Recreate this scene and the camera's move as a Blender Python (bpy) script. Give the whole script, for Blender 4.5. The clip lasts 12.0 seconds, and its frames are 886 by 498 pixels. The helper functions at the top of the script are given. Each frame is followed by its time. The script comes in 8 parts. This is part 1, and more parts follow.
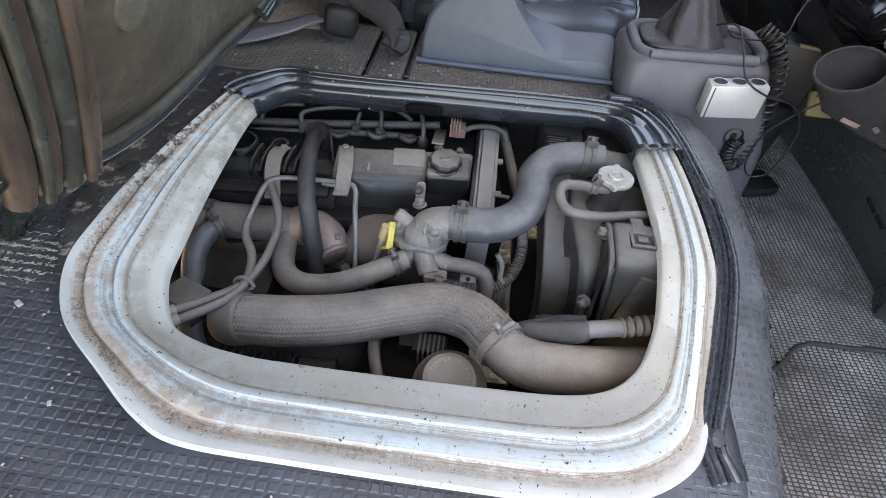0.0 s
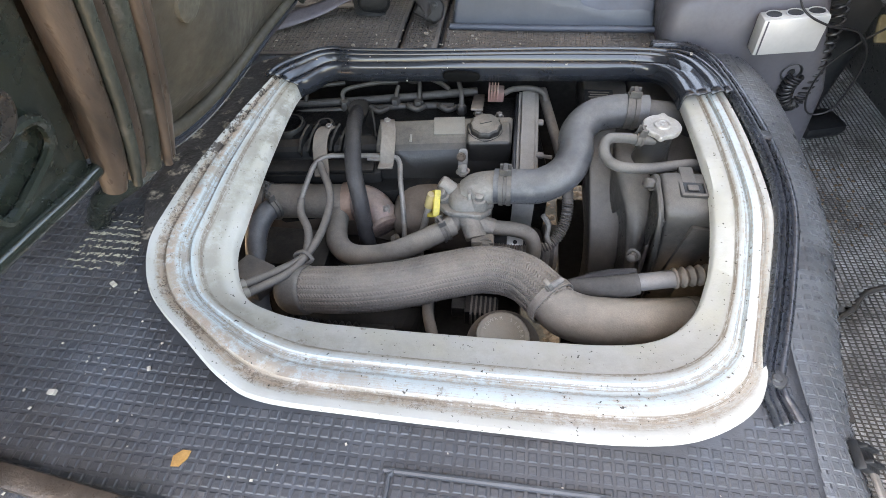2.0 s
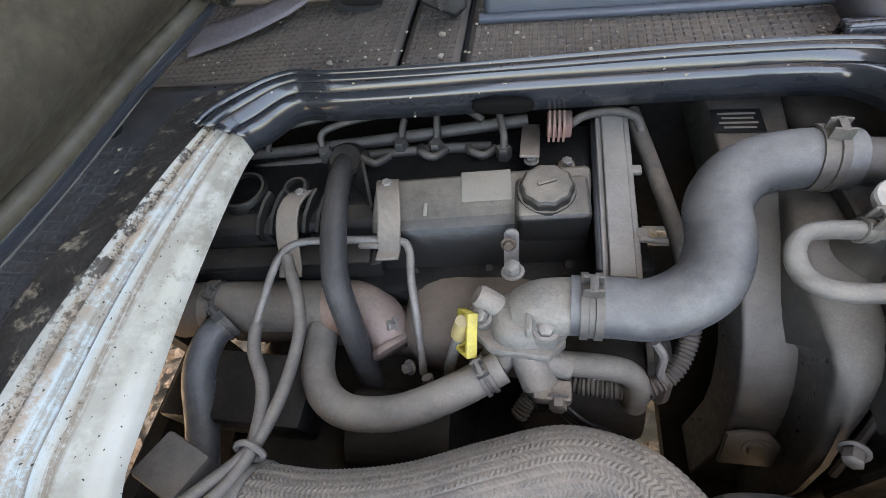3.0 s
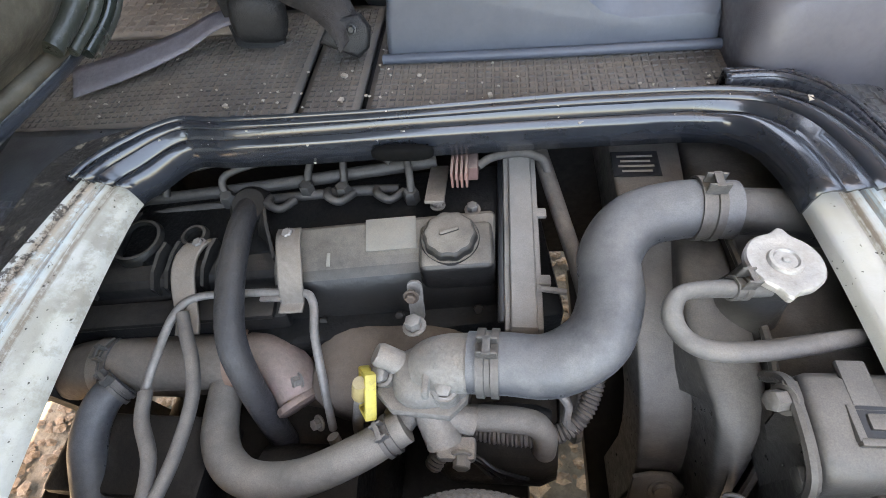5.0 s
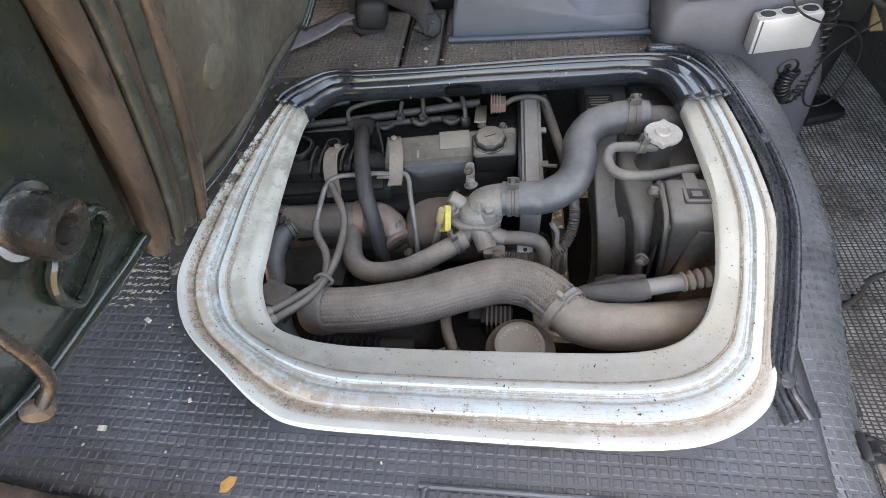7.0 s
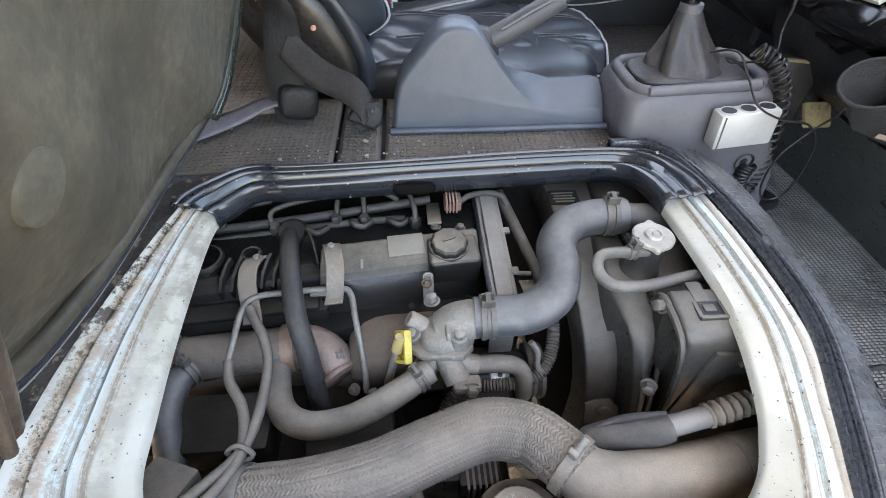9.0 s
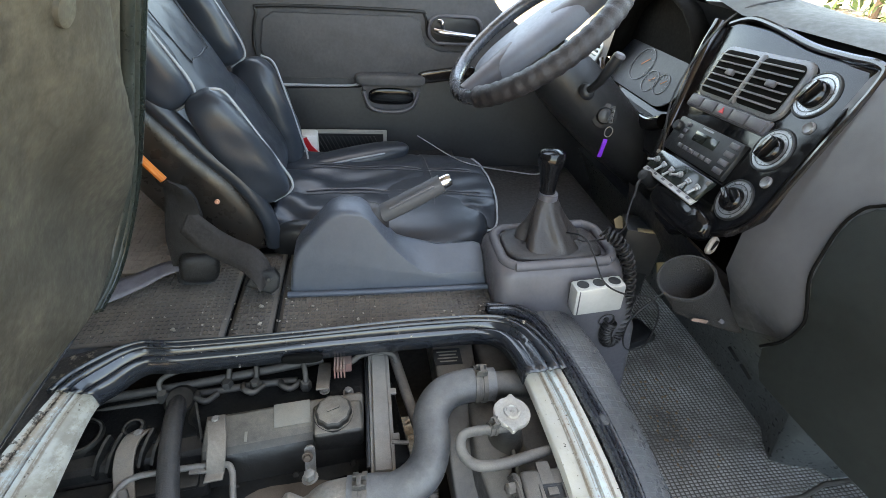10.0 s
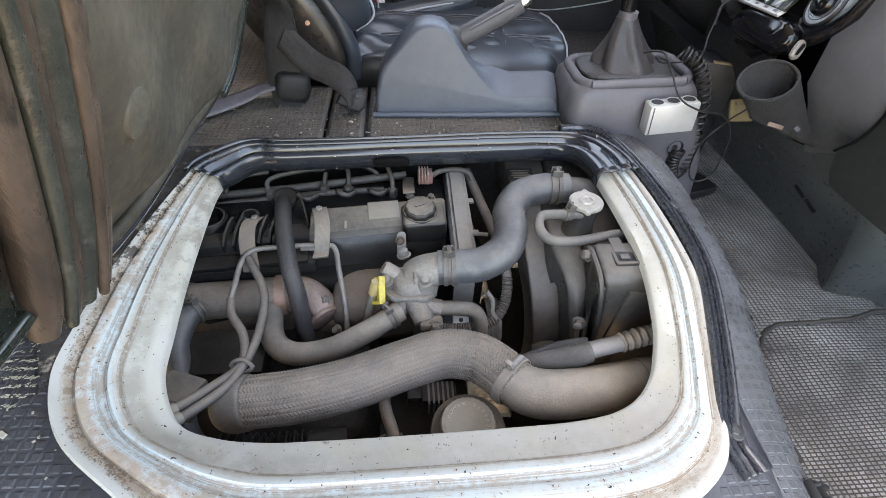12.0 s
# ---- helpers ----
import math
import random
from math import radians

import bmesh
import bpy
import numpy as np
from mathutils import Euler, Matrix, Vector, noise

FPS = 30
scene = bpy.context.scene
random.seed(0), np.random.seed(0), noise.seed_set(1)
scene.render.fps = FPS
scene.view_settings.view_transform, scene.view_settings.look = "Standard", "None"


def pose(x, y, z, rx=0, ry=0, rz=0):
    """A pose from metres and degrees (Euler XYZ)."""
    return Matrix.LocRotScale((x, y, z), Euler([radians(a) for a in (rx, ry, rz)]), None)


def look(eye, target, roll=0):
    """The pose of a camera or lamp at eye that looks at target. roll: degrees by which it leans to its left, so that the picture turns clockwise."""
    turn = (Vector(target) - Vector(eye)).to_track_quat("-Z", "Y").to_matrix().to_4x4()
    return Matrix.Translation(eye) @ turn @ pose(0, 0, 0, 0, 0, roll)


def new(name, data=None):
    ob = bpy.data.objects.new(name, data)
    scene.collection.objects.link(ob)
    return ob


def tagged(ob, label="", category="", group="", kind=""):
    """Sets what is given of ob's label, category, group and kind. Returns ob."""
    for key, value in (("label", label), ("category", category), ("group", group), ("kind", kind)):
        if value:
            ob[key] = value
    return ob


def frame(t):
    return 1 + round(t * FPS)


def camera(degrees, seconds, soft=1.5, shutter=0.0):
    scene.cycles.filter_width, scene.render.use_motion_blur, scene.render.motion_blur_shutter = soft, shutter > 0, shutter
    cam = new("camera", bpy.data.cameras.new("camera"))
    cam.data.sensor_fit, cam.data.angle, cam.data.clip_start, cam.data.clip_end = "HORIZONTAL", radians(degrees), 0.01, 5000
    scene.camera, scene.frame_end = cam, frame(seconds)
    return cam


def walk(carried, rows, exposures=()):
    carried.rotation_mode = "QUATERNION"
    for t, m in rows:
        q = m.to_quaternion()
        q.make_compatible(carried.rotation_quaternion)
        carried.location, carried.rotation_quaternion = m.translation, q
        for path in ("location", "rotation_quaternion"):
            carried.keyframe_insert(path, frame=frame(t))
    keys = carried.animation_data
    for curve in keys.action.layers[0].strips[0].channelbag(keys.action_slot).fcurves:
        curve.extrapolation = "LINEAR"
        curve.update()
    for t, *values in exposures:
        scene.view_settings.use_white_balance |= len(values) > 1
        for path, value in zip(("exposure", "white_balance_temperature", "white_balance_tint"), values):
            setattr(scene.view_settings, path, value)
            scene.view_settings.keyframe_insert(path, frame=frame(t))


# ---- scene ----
cam = camera(87.5, 12.0, soft=0.65)
PATH = [
    (0, (0.0616, -0.0203, 0.8290), (0.0163, 1.2817, -0.6885), 5.95),
    (0.5, (0.0581, -0.0209, 0.8277), (-0.0222, 1.2811, -0.6883), 4.40),
    (1, (0.0552, -0.0164, 0.8256), (-0.0483, 1.2637, -0.7076), 2.75),
    (1.5, (0.0565, -0.0457, 0.8408), (-0.0890, 1.1989, -0.7180), 0.21),
    (2, (0.0620, -0.0429, 0.8333), (-0.1678, 1.1515, -0.7543), -4.64),
    (2.5, (0.0326, 0.1020, 0.7620), (-0.3103, 1.2315, -0.8525), -11.38),
    (2.7, (0.0250, 0.1945, 0.7087), (-0.3578, 1.2880, -0.9215), -13.95),
    (4.3, (0.0016, 0.3692, 0.6864), (-0.3145, 1.4922, -0.9381), -12.04),
    (4.5, (0.0401, 0.3771, 0.6921), (-0.2345, 1.5113, -0.9322), -10.60),
    (5, (0.0752, 0.3263, 0.7080), (-0.1537, 1.4453, -0.9338), -9.61),
    (5.5, (0.0963, 0.0851, 0.8250), (-0.1654, 1.1817, -0.8270), -11.00),
    (6, (0.0892, -0.0257, 0.9019), (-0.1764, 1.1142, -0.7199), -9.59),
    (6.5, (0.0757, -0.0429, 0.9126), (-0.1956, 1.1134, -0.6966), -9.31),
    (6.7, (0.0699, -0.0429, 0.9066), (-0.1954, 1.1112, -0.7052), -9.26),
    (8.3, (-0.0596, 0.1177, 0.7119), (-0.1275, 1.3200, -0.8848), -4.38),
    (8.5, (-0.0538, 0.1140, 0.7402), (-0.0737, 1.3745, -0.8124), -2.71),
    (9, (-0.0194, 0.1145, 0.8047), (0.0968, 1.5274, -0.6061), 0.80),
    (9.5, (0.0612, 0.1496, 0.9397), (0.3224, 1.7109, -0.2826), 3.68),
    (10, (0.0849, 0.1518, 0.9622), (0.4144, 1.7450, -0.2011), 5.13),
    (10.5, (0.0867, 0.1227, 0.9233), (0.4094, 1.6832, -0.2853), 5.40),
    (11, (0.0236, 0.0193, 0.8521), (0.2803, 1.5124, -0.4535), 4.28),
    (11.5, (0.0076, -0.0130, 0.8396), (0.2072, 1.4250, -0.5360), 3.49),
    (12, (0.0014, -0.0157, 0.8456), (0.1644, 1.3970, -0.5607), 3.13),
]
walk(cam, [(t, look(eye, target, roll)) for t, eye, target, roll in PATH],
     exposures=[(0.0, 3.55, 8400, 13), (1.0, 3.64, 8700, 13), (2.0, 3.76, 8800, 12), (2.5, 3.61, 8800, 12), (2.7, 3.66, 8800, 12), (4.4, 4.16, 8800, 12), (5.0, 4.01, 8800, 12), (5.5, 3.76, 9200, 14),
                (6.0, 3.56, 9300, 16), (6.7, 3.62, 9000, 14), (8.5, 3.76, 8900, 12), (9.0, 3.94, 8600, 11), (9.5, 4.04, 8500, 8), (10.0, 3.52, 8600, 6), (10.5, 3.14, 8600, 4), (11.0, 4.27, 8800, 11), (11.5, 3.88, 9100, 12), (12.0, 3.78, 9000, 12)])

# ---- world and light ----
sky_world = bpy.data.worlds.new("sky")
scene.world = sky_world
sky_world.use_nodes = True
wn = sky_world.node_tree
sky = wn.nodes.new("ShaderNodeTexSky")
sky.sky_type = "NISHITA"
sky.sun_disc = False
sky.sun_elevation, sky.sun_rotation = radians(70), radians(270)
sky.air_density, sky.dust_density = 1.0, 2.0
wn.links.new(sky.outputs[0], wn.nodes["Background"].inputs[0])
wn.nodes["Background"].inputs[1].default_value = 0.15

sun_data = bpy.data.lights.new("sun", "SUN")
sun_data.energy, sun_data.angle, sun_data.color = 4.5, radians(1.0), (1.0, 0.95, 0.87)
sun_ob = new("sun", sun_data)
sun_ob.matrix_world = look((0, 0, 10), (3.5, 0.0, 0))

# ---- materials ----
def mat(name, col, rough=0.6, metal=0.0, var=0.25, scale=25.0, bump=0.15, bscale=300.0,
        dust=0.0, dustcol=(0.31, 0.265, 0.22), rvar=0.1, flat=False, dlo=0.1, stain=None, staincol=(0.05, 0.04, 0.03), coat=0.0, spec=0.5, stretch=(1, 1, 1)):
    """Procedural surface: two scales of variation, fine relief, settled dust and stains."""
    m = bpy.data.materials.new(name)
    m.use_nodes = True
    nt = m.node_tree
    N, L = nt.nodes, nt.links
    b = N["Principled BSDF"]
    tc = N.new("ShaderNodeTexCoord")
    mp = N.new("ShaderNodeMapping")
    mp.inputs["Scale"].default_value = stretch
    L.new(tc.outputs["Object"], mp.inputs["Vector"])

    def noi(sc, detail=4.0, rgh=0.6):
        n = N.new("ShaderNodeTexNoise")
        n.inputs["Scale"].default_value = sc
        n.inputs["Detail"].default_value = detail
        n.inputs["Roughness"].default_value = rgh
        L.new(mp.outputs["Vector"], n.inputs["Vector"])
        return n.outputs["Fac"]

    def ramp(src, a, c, va=0.0, vc=1.0):
        r = N.new("ShaderNodeMapRange")
        r.inputs["From Min"].default_value, r.inputs["From Max"].default_value = a, c
        r.inputs["To Min"].default_value, r.inputs["To Max"].default_value = va, vc
        L.new(src, r.inputs["Value"])
        return r.outputs["Result"]

    def mix(fac, a, c):
        x = N.new("ShaderNodeMix")
        x.data_type = "RGBA"
        L.new(fac, x.inputs["Factor"])
        for sock, v in ((x.inputs["A"], a), (x.inputs["B"], c)):
            if isinstance(v, tuple):
                sock.default_value = (*v, 1)
            else:
                L.new(v, sock)
        return x.outputs["Result"]

    lo = tuple(max(0.0, c * (1 - var)) for c in col)
    hi = tuple(min(1.0, c * (1 + var)) for c in col)
    n1, n2 = noi(scale), noi(scale * 7.3, 3.0)
    base = mix(ramp(n1, 0.3, 0.7), lo, hi)
    base = mix(ramp(n2, 0.35, 0.75, 0.0, min(1.0, var * 1.2)), base, tuple(c * 0.6 for c in col))
    rsock = ramp(n2, 0.3, 0.7, max(0.03, rough - rvar), min(1.0, rough + rvar * 1.2))
    if stain is not None:
        n4 = noi(stain, 6.0, 0.7)
        base = mix(ramp(n4, 0.56, 0.68, 0.0, 0.85), base, staincol)
    if dust > 0:
        geo = N.new("ShaderNodeNewGeometry")
        sep = N.new("ShaderNodeSeparateXYZ")
        L.new(geo.outputs["True Normal" if flat else "Normal"], sep.inputs[0])
        up = ramp(sep.outputs["Z"], dlo, 0.9, 0.05, 1.0)
        patch = ramp(noi(scale * 0.6, 6.0, 0.7), 0.30, 0.64, 0.22, 1.05)
        mul = N.new("ShaderNodeMath")
        mul.operation = "MULTIPLY"
        L.new(up, mul.inputs[0])
        L.new(patch, mul.inputs[1])
        mul2 = N.new("ShaderNodeMath")
        mul2.operation = "MULTIPLY"
        mul2.use_clamp = True
        L.new(mul.outputs[0], mul2.inputs[0])
        mul2.inputs[1].default_value = dust
        grain = mix(ramp(noi(900.0, 2.0), 0.3, 0.7), tuple(c * 0.84 for c in dustcol), tuple(min(1, c * 1.15) for c in dustcol))
        base = mix(mul2.outputs[0], base, grain)
        rm = N.new("ShaderNodeMix")
        L.new(mul2.outputs[0], rm.inputs["Factor"])
        L.new(rsock, rm.inputs["A"])
        rm.inputs["B"].default_value = 0.95
        rsock = rm.outputs["Result"]
    L.new(base, b.inputs["Base Color"])
    L.new(rsock, b.inputs["Roughness"])
    b.inputs["Metallic"].default_value = metal
    b.inputs["Specular IOR Level"].default_value = spec
    b.inputs["Coat Weight"].default_value = coat
    b.inputs["Coat Roughness"].default_value = 0.08
    if bump > 0:
        bp = N.new("ShaderNodeBump")
        bp.inputs["Strength"].default_value = bump
        bp.inputs["Distance"].default_value = 0.002
        L.new(noi(bscale, 4.0), bp.inputs["Height"])
        bp2 = N.new("ShaderNodeBump")
        bp2.inputs["Strength"].default_value = bump * 0.7
        bp2.inputs["Distance"].default_value = 0.01
        L.new(n1, bp2.inputs["Height"])
        L.new(bp.outputs[0], bp2.inputs["Normal"])
        L.new(bp2.outputs[0], b.inputs["Normal"])
    return m



def rim_paint():
    """White paint, worn in bands along the rim: dirt in the grooves, old glue, chips and specks."""
    m = bpy.data.materials.new("worn_white_rim_paint")
    m.use_nodes = True
    N, L = m.node_tree.nodes, m.node_tree.links
    b = N["Principled BSDF"]
    uvn, tc = N.new("ShaderNodeUVMap"), N.new("ShaderNodeTexCoord")
    sep = N.new("ShaderNodeSeparateXYZ")
    L.new(uvn.outputs[0], sep.inputs[0])
    v = sep.outputs["Y"]

    def math_(op, a, c=None, clamp=False):
        n = N.new("ShaderNodeMath")
        n.operation, n.use_clamp = op, clamp
        for i, q in enumerate((a, c)):
            if q is None:
                continue
            if isinstance(q, (int, float)):
                n.inputs[i].default_value = q
            else:
                L.new(q, n.inputs[i])
        return n.outputs[0]

    def rng(src, a, c, va=0.0, vc=1.0):
        r = N.new("ShaderNodeMapRange")
        r.interpolation_type = "SMOOTHSTEP"
        for k, q in (("From Min", a), ("From Max", c), ("To Min", va), ("To Max", vc)):
            r.inputs[k].default_value = q
        L.new(src, r.inputs["Value"])
        return r.outputs["Result"]

    def band(a, c, soft=0.02):
        return math_("MULTIPLY", rng(v, a - soft, a + soft), rng(v, c - soft, c + soft, 1.0, 0.0))

    def noi(src, scale, detail=5.0, rough=0.65, stretch=(1, 1, 1)):
        mp = N.new("ShaderNodeMapping")
        mp.inputs["Scale"].default_value = stretch
        L.new(src, mp.inputs["Vector"])
        n = N.new("ShaderNodeTexNoise")
        for k, q in (("Scale", scale), ("Detail", detail), ("Roughness", rough)):
            n.inputs[k].default_value = q
        L.new(mp.outputs[0], n.inputs["Vector"])
        return n.outputs["Fac"]

    def mix(fac, a, c):
        x = N.new("ShaderNodeMix")
        x.data_type = "RGBA"
        L.new(fac, x.inputs["Factor"])
        for s, q in ((x.inputs["A"], a), (x.inputs["B"], c)):
            if isinstance(q, tuple):
                s.default_value = (*q, 1)
            else:
                L.new(q, s)
        return x.outputs["Result"]

    ob, uv = tc.outputs["Object"], uvn.outputs[0]
    big = noi(ob, 9.0, 4.0)
    col = mix(rng(big, 0.35, 0.65), (0.490, 0.483, 0.450), (0.420, 0.408, 0.365))
    col = mix(math_("MULTIPLY", band(0.42, 0.74, 0.05), rng(noi(ob, 14.0), 0.25, 0.55)), col, (0.465, 0.53, 0.535))
    col = mix(math_("MULTIPLY", band(0.0, 0.30, 0.06), rng(noi(ob, 20.0), 0.35, 0.7, 0.0, 0.8)), col, (0.46, 0.44, 0.36))
    streak = noi(uv, 9.0, 6.0, 0.7, (1.6, 9.0, 1))
    fine = noi(ob, 130.0, 5.0, 0.75)
    osep = N.new("ShaderNodeSeparateXYZ")
    L.new(ob, osep.inputs[0])
    glue_x = rng(osep.outputs["X"], -0.20, 0.05, 1.0, 0.0)
    grime = math_("MULTIPLY", math_("MULTIPLY", band(0.16, 0.42, 0.06), rng(osep.outputs["X"], -0.25, 0.0, 0.85, 0.30)), rng(noi(ob, 16.0, 7.0, 0.7), 0.36, 0.58))
    col = mix(grime, col, (0.31, 0.285, 0.235))
    glue = math_("MULTIPLY", band(0.74, 0.88), rng(math_("ADD", math_("MULTIPLY", streak, 0.55), math_("MULTIPLY", fine, 0.55)), 0.46, 0.60))
    tan = math_("MULTIPLY", math_("MULTIPLY", band(0.64, 0.85, 0.03), glue_x), rng(noi(ob, 55.0, 8.0, 0.8), 0.40, 0.56, 0.15, 0.92))
    col = mix(tan, col, (0.40, 0.29, 0.215))
    glue_d = math_("MULTIPLY", math_("MULTIPLY", band(0.73, 0.87, 0.02), glue_x), rng(math_("ADD", math_("MULTIPLY", noi(ob, 70.0, 6.0, 0.7), 0.6), math_("MULTIPLY", fine, 0.4)), 0.52, 0.56, 0.0, 0.75))
    col = mix(glue_d, col, (0.15, 0.105, 0.075))
    blot = math_("MULTIPLY", math_("MULTIPLY", glue_x, band(0.50, 0.86, 0.04)), rng(noi(ob, 26.0, 8.0, 0.8), 0.48, 0.56, 0.0, 0.75))
    col = mix(blot, col, (0.33, 0.27, 0.21))
    col = mix(math_("MULTIPLY", glue, 0.55), col, (0.36, 0.28, 0.20))
    for a, c, k in ((0.345, 0.385, 0.9), (0.475, 0.53, 0.75), (0.555, 0.60, 0.6), (0.755, 0.80, 0.9)):
        g = math_("MULTIPLY", band(a, c, 0.012), rng(math_("ADD", math_("MULTIPLY", streak, 0.6), math_("MULTIPLY", fine, 0.4)), 0.42, 0.53, 0.0, k))
        col = mix(g, col, (0.20, 0.16, 0.12))
    scuff = math_("MULTIPLY", band(0.38, 0.78, 0.05), rng(math_("ADD", math_("MULTIPLY", noi(uv, 6.0, 7.0, 0.75, (1.2, 14.0, 1)), 0.6), math_("MULTIPLY", fine, 0.4)), 0.505, 0.575, 0.0, 0.85))
    col = mix(scuff, col, (0.40, 0.34, 0.27))
    crumb = math_("MULTIPLY", math_("MULTIPLY", band(0.77, 0.89, 0.02), rng(osep.outputs["X"], -0.18, 0.15, 1.0, 0.25)), rng(math_("ADD", math_("MULTIPLY", noi(ob, 330.0, 5.0, 0.75), 0.6), math_("MULTIPLY", noi(ob, 30.0), 0.4)), 0.52, 0.58, 0.0, 0.85))
    col = mix(crumb, col, (0.13, 0.095, 0.07))
    speck = rng(noi(ob, 260.0, 2.0, 0.5), 0.69, 0.73)
    col = mix(speck, col, (0.05, 0.045, 0.04))
    patch = math_("MULTIPLY", rng(noi(ob, 30.0, 6.0, 0.7), 0.62, 0.70), rng(fine, 0.4, 0.6))
    col = mix(math_("MULTIPLY", patch, 0.8), col, (0.17, 0.12, 0.08))
    rear = math_("MULTIPLY", rng(osep.outputs["X"], -0.31, -0.22, 1.0, 0.0), rng(osep.outputs["Y"], 0.30, 0.46))
    ragged = math_("MULTIPLY", rear, band(0.70, 1.05, 0.05))
    lost = math_("MULTIPLY", ragged, rng(math_("ADD", math_("MULTIPLY", noi(ob, 42.0, 7.0, 0.75), 0.75), math_("MULTIPLY", fine, 0.25)), 0.505, 0.535, 0.0, 0.9))
    inner = math_("MULTIPLY", math_("MULTIPLY", rear, band(-0.05, 0.22, 0.06)), rng(noi(ob, 28.0, 7.0, 0.75), 0.42, 0.62, 0.0, 0.8))
    col = mix(inner, col, (0.25, 0.225, 0.18))
    col = mix(lost, col, (0.045, 0.036, 0.030))
    b.inputs["Specular IOR Level"].default_value = 0.4
    L.new(col, b.inputs["Base Color"])
    L.new(rng(fine, 0.3, 0.7, 0.42, 0.72), b.inputs["Roughness"])
    bp = N.new("ShaderNodeBump")
    bp.inputs["Strength"].default_value, bp.inputs["Distance"].default_value = 0.35, 0.0015
    L.new(math_("SUBTRACT", fine, math_("MULTIPLY", glue, -0.8)), bp.inputs["Height"])
    L.new(bp.outputs[0], b.inputs["Normal"])
    return m


M_RIM = rim_paint()
M_SEAL = mat("black_rubber_seal", (0.020, 0.023, 0.029), 0.22, 0, 0.15, 30, 0.0, 120, rvar=0.03, coat=0.5)
# lighter, bluer seal copy: the side strip's sky reflection is put into its colour
M_SEALSIDE = mat("scuffed_rubber_seal", (0.030, 0.034, 0.043), 0.28, 0, 0.25, 30, 0.05, 160, rvar=0.06, coat=0.35, spec=.7)
M_MAT = mat("blue_black_rubber_mat", (0.045, 0.051, 0.061), 0.32, 0, 0.6, 6, 0.3, 350, stain=9, staincol=(0.022, 0.024, 0.028), dust=0.12, dustcol=(0.214, 0.18, 0.149))
# paler copy of the mat, with the shoulder's sky sheen coloured in
M_MATSIDE = mat("worn_grey_rubber_mat", (0.095, 0.105, 0.118), 0.24, 0, 0.5, 7, 0.25, 350, dust=0.15, dustcol=(0.26, 0.24, 0.22), stain=8, staincol=(0.04, 0.043, 0.05))
M_MATDUSTY = mat("dusty_rubber_mat", (0.052, 0.051, 0.051), 0.40, 0, 0.6, 9, 0.3, 350, dust=0.6, dlo=.5, dustcol=(0.25, 0.205, 0.163), stain=14, staincol=(0.035, 0.035, 0.037))
# one mat in two tones: groove shade and stud glints put into colour
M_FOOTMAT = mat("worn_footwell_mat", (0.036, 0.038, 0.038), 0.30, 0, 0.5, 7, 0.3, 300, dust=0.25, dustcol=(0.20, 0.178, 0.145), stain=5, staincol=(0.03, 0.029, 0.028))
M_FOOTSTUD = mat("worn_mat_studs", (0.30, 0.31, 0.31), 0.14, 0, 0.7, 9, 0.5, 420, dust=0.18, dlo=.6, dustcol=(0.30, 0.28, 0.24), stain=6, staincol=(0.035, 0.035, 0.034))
M_BAYWALL = mat("dark_bay_metal", (0.016, 0.015, 0.014), 0.8, 0, 0.4, 12, 0.3, 120, dust=0.25, dustcol=(0.0856, 0.07, 0.0558))
M_BLACKPLASTIC = mat("dusty_black_plastic", (0.008, 0.008, 0.0085), 0.5, 0, 0.3, 20, 0.25, 300, dust=0.28, flat=True, dlo=0.3, dustcol=(0.161, 0.135, 0.11), spec=0.22)
M_COVERTOP = mat("dusty_valve_cover", (0.008, 0.008, 0.0085), 0.36, 0, 0.3, 18, 0.18, 260, dust=1.0, flat=True, dlo=0.55, dustcol=(0.215, 0.186, 0.152), spec=0.45)
M_HOSE = mat("dusty_coolant_hose", (0.055, 0.058, 0.065), 0.33, 0, 0.4, 26, 0.15, 400, dust=0.6, dlo=0.1, dustcol=(0.245, 0.236, 0.224), stain=30, staincol=(0.10, 0.098, 0.1))
M_HOSETAN = mat("tan_dusted_hose", (0.10, 0.092, 0.082), 0.55, 0, 0.35, 26, 0.15, 400, dust=0.85, dlo=-0.3, dustcol=(0.285, 0.250, 0.210), stain=30, staincol=(0.075, 0.070, 0.065))
M_CLAMP = mat("dusty_dark_clamp", (0.10, 0.095, 0.09), 0.5, 0.3, 0.3, 40, 0.2, 250, dust=0.6, dustcol=(0.235, 0.2, 0.167))
M_SCREW = mat("dark_steel_screw", (0.07, 0.07, 0.072), 0.4, 0.5, 0.3, 60, 0.2, 250)
M_THINHOSE = mat("dusty_thin_hose", (0.07, 0.065, 0.062), 0.6, 0, 0.25, 30, 0.25, 400, dust=0.7, dustcol=(0.246, 0.205, 0.167))
M_BRAID = mat("braided_sleeve", (0.12, 0.108, 0.098), 0.75, 0, 0.25, 25, 0.3, 600, dust=0.7, dustcol=(0.278, 0.232, 0.186))
M_GREYPIPE = mat("dusty_intake_pipe", (0.14, 0.128, 0.112), 0.75, 0, 0.2, 20, 0.3, 350, dust=0.85, dustcol=(0.321, 0.272, 0.219))
M_ALU = mat("dusty_cast_aluminium", (0.24, 0.23, 0.21), 0.55, 0.35, 0.35, 34, 0.5, 250, dust=0.8, dustcol=(0.332, 0.275, 0.223), stain=40, staincol=(0.12, 0.11, 0.10))
M_STEEL = mat("dull_steel", (0.26, 0.245, 0.23), 0.5, 0.5, 0.3, 40, 0.25, 250, dust=0.5, dustcol=(0.257, 0.215, 0.177))
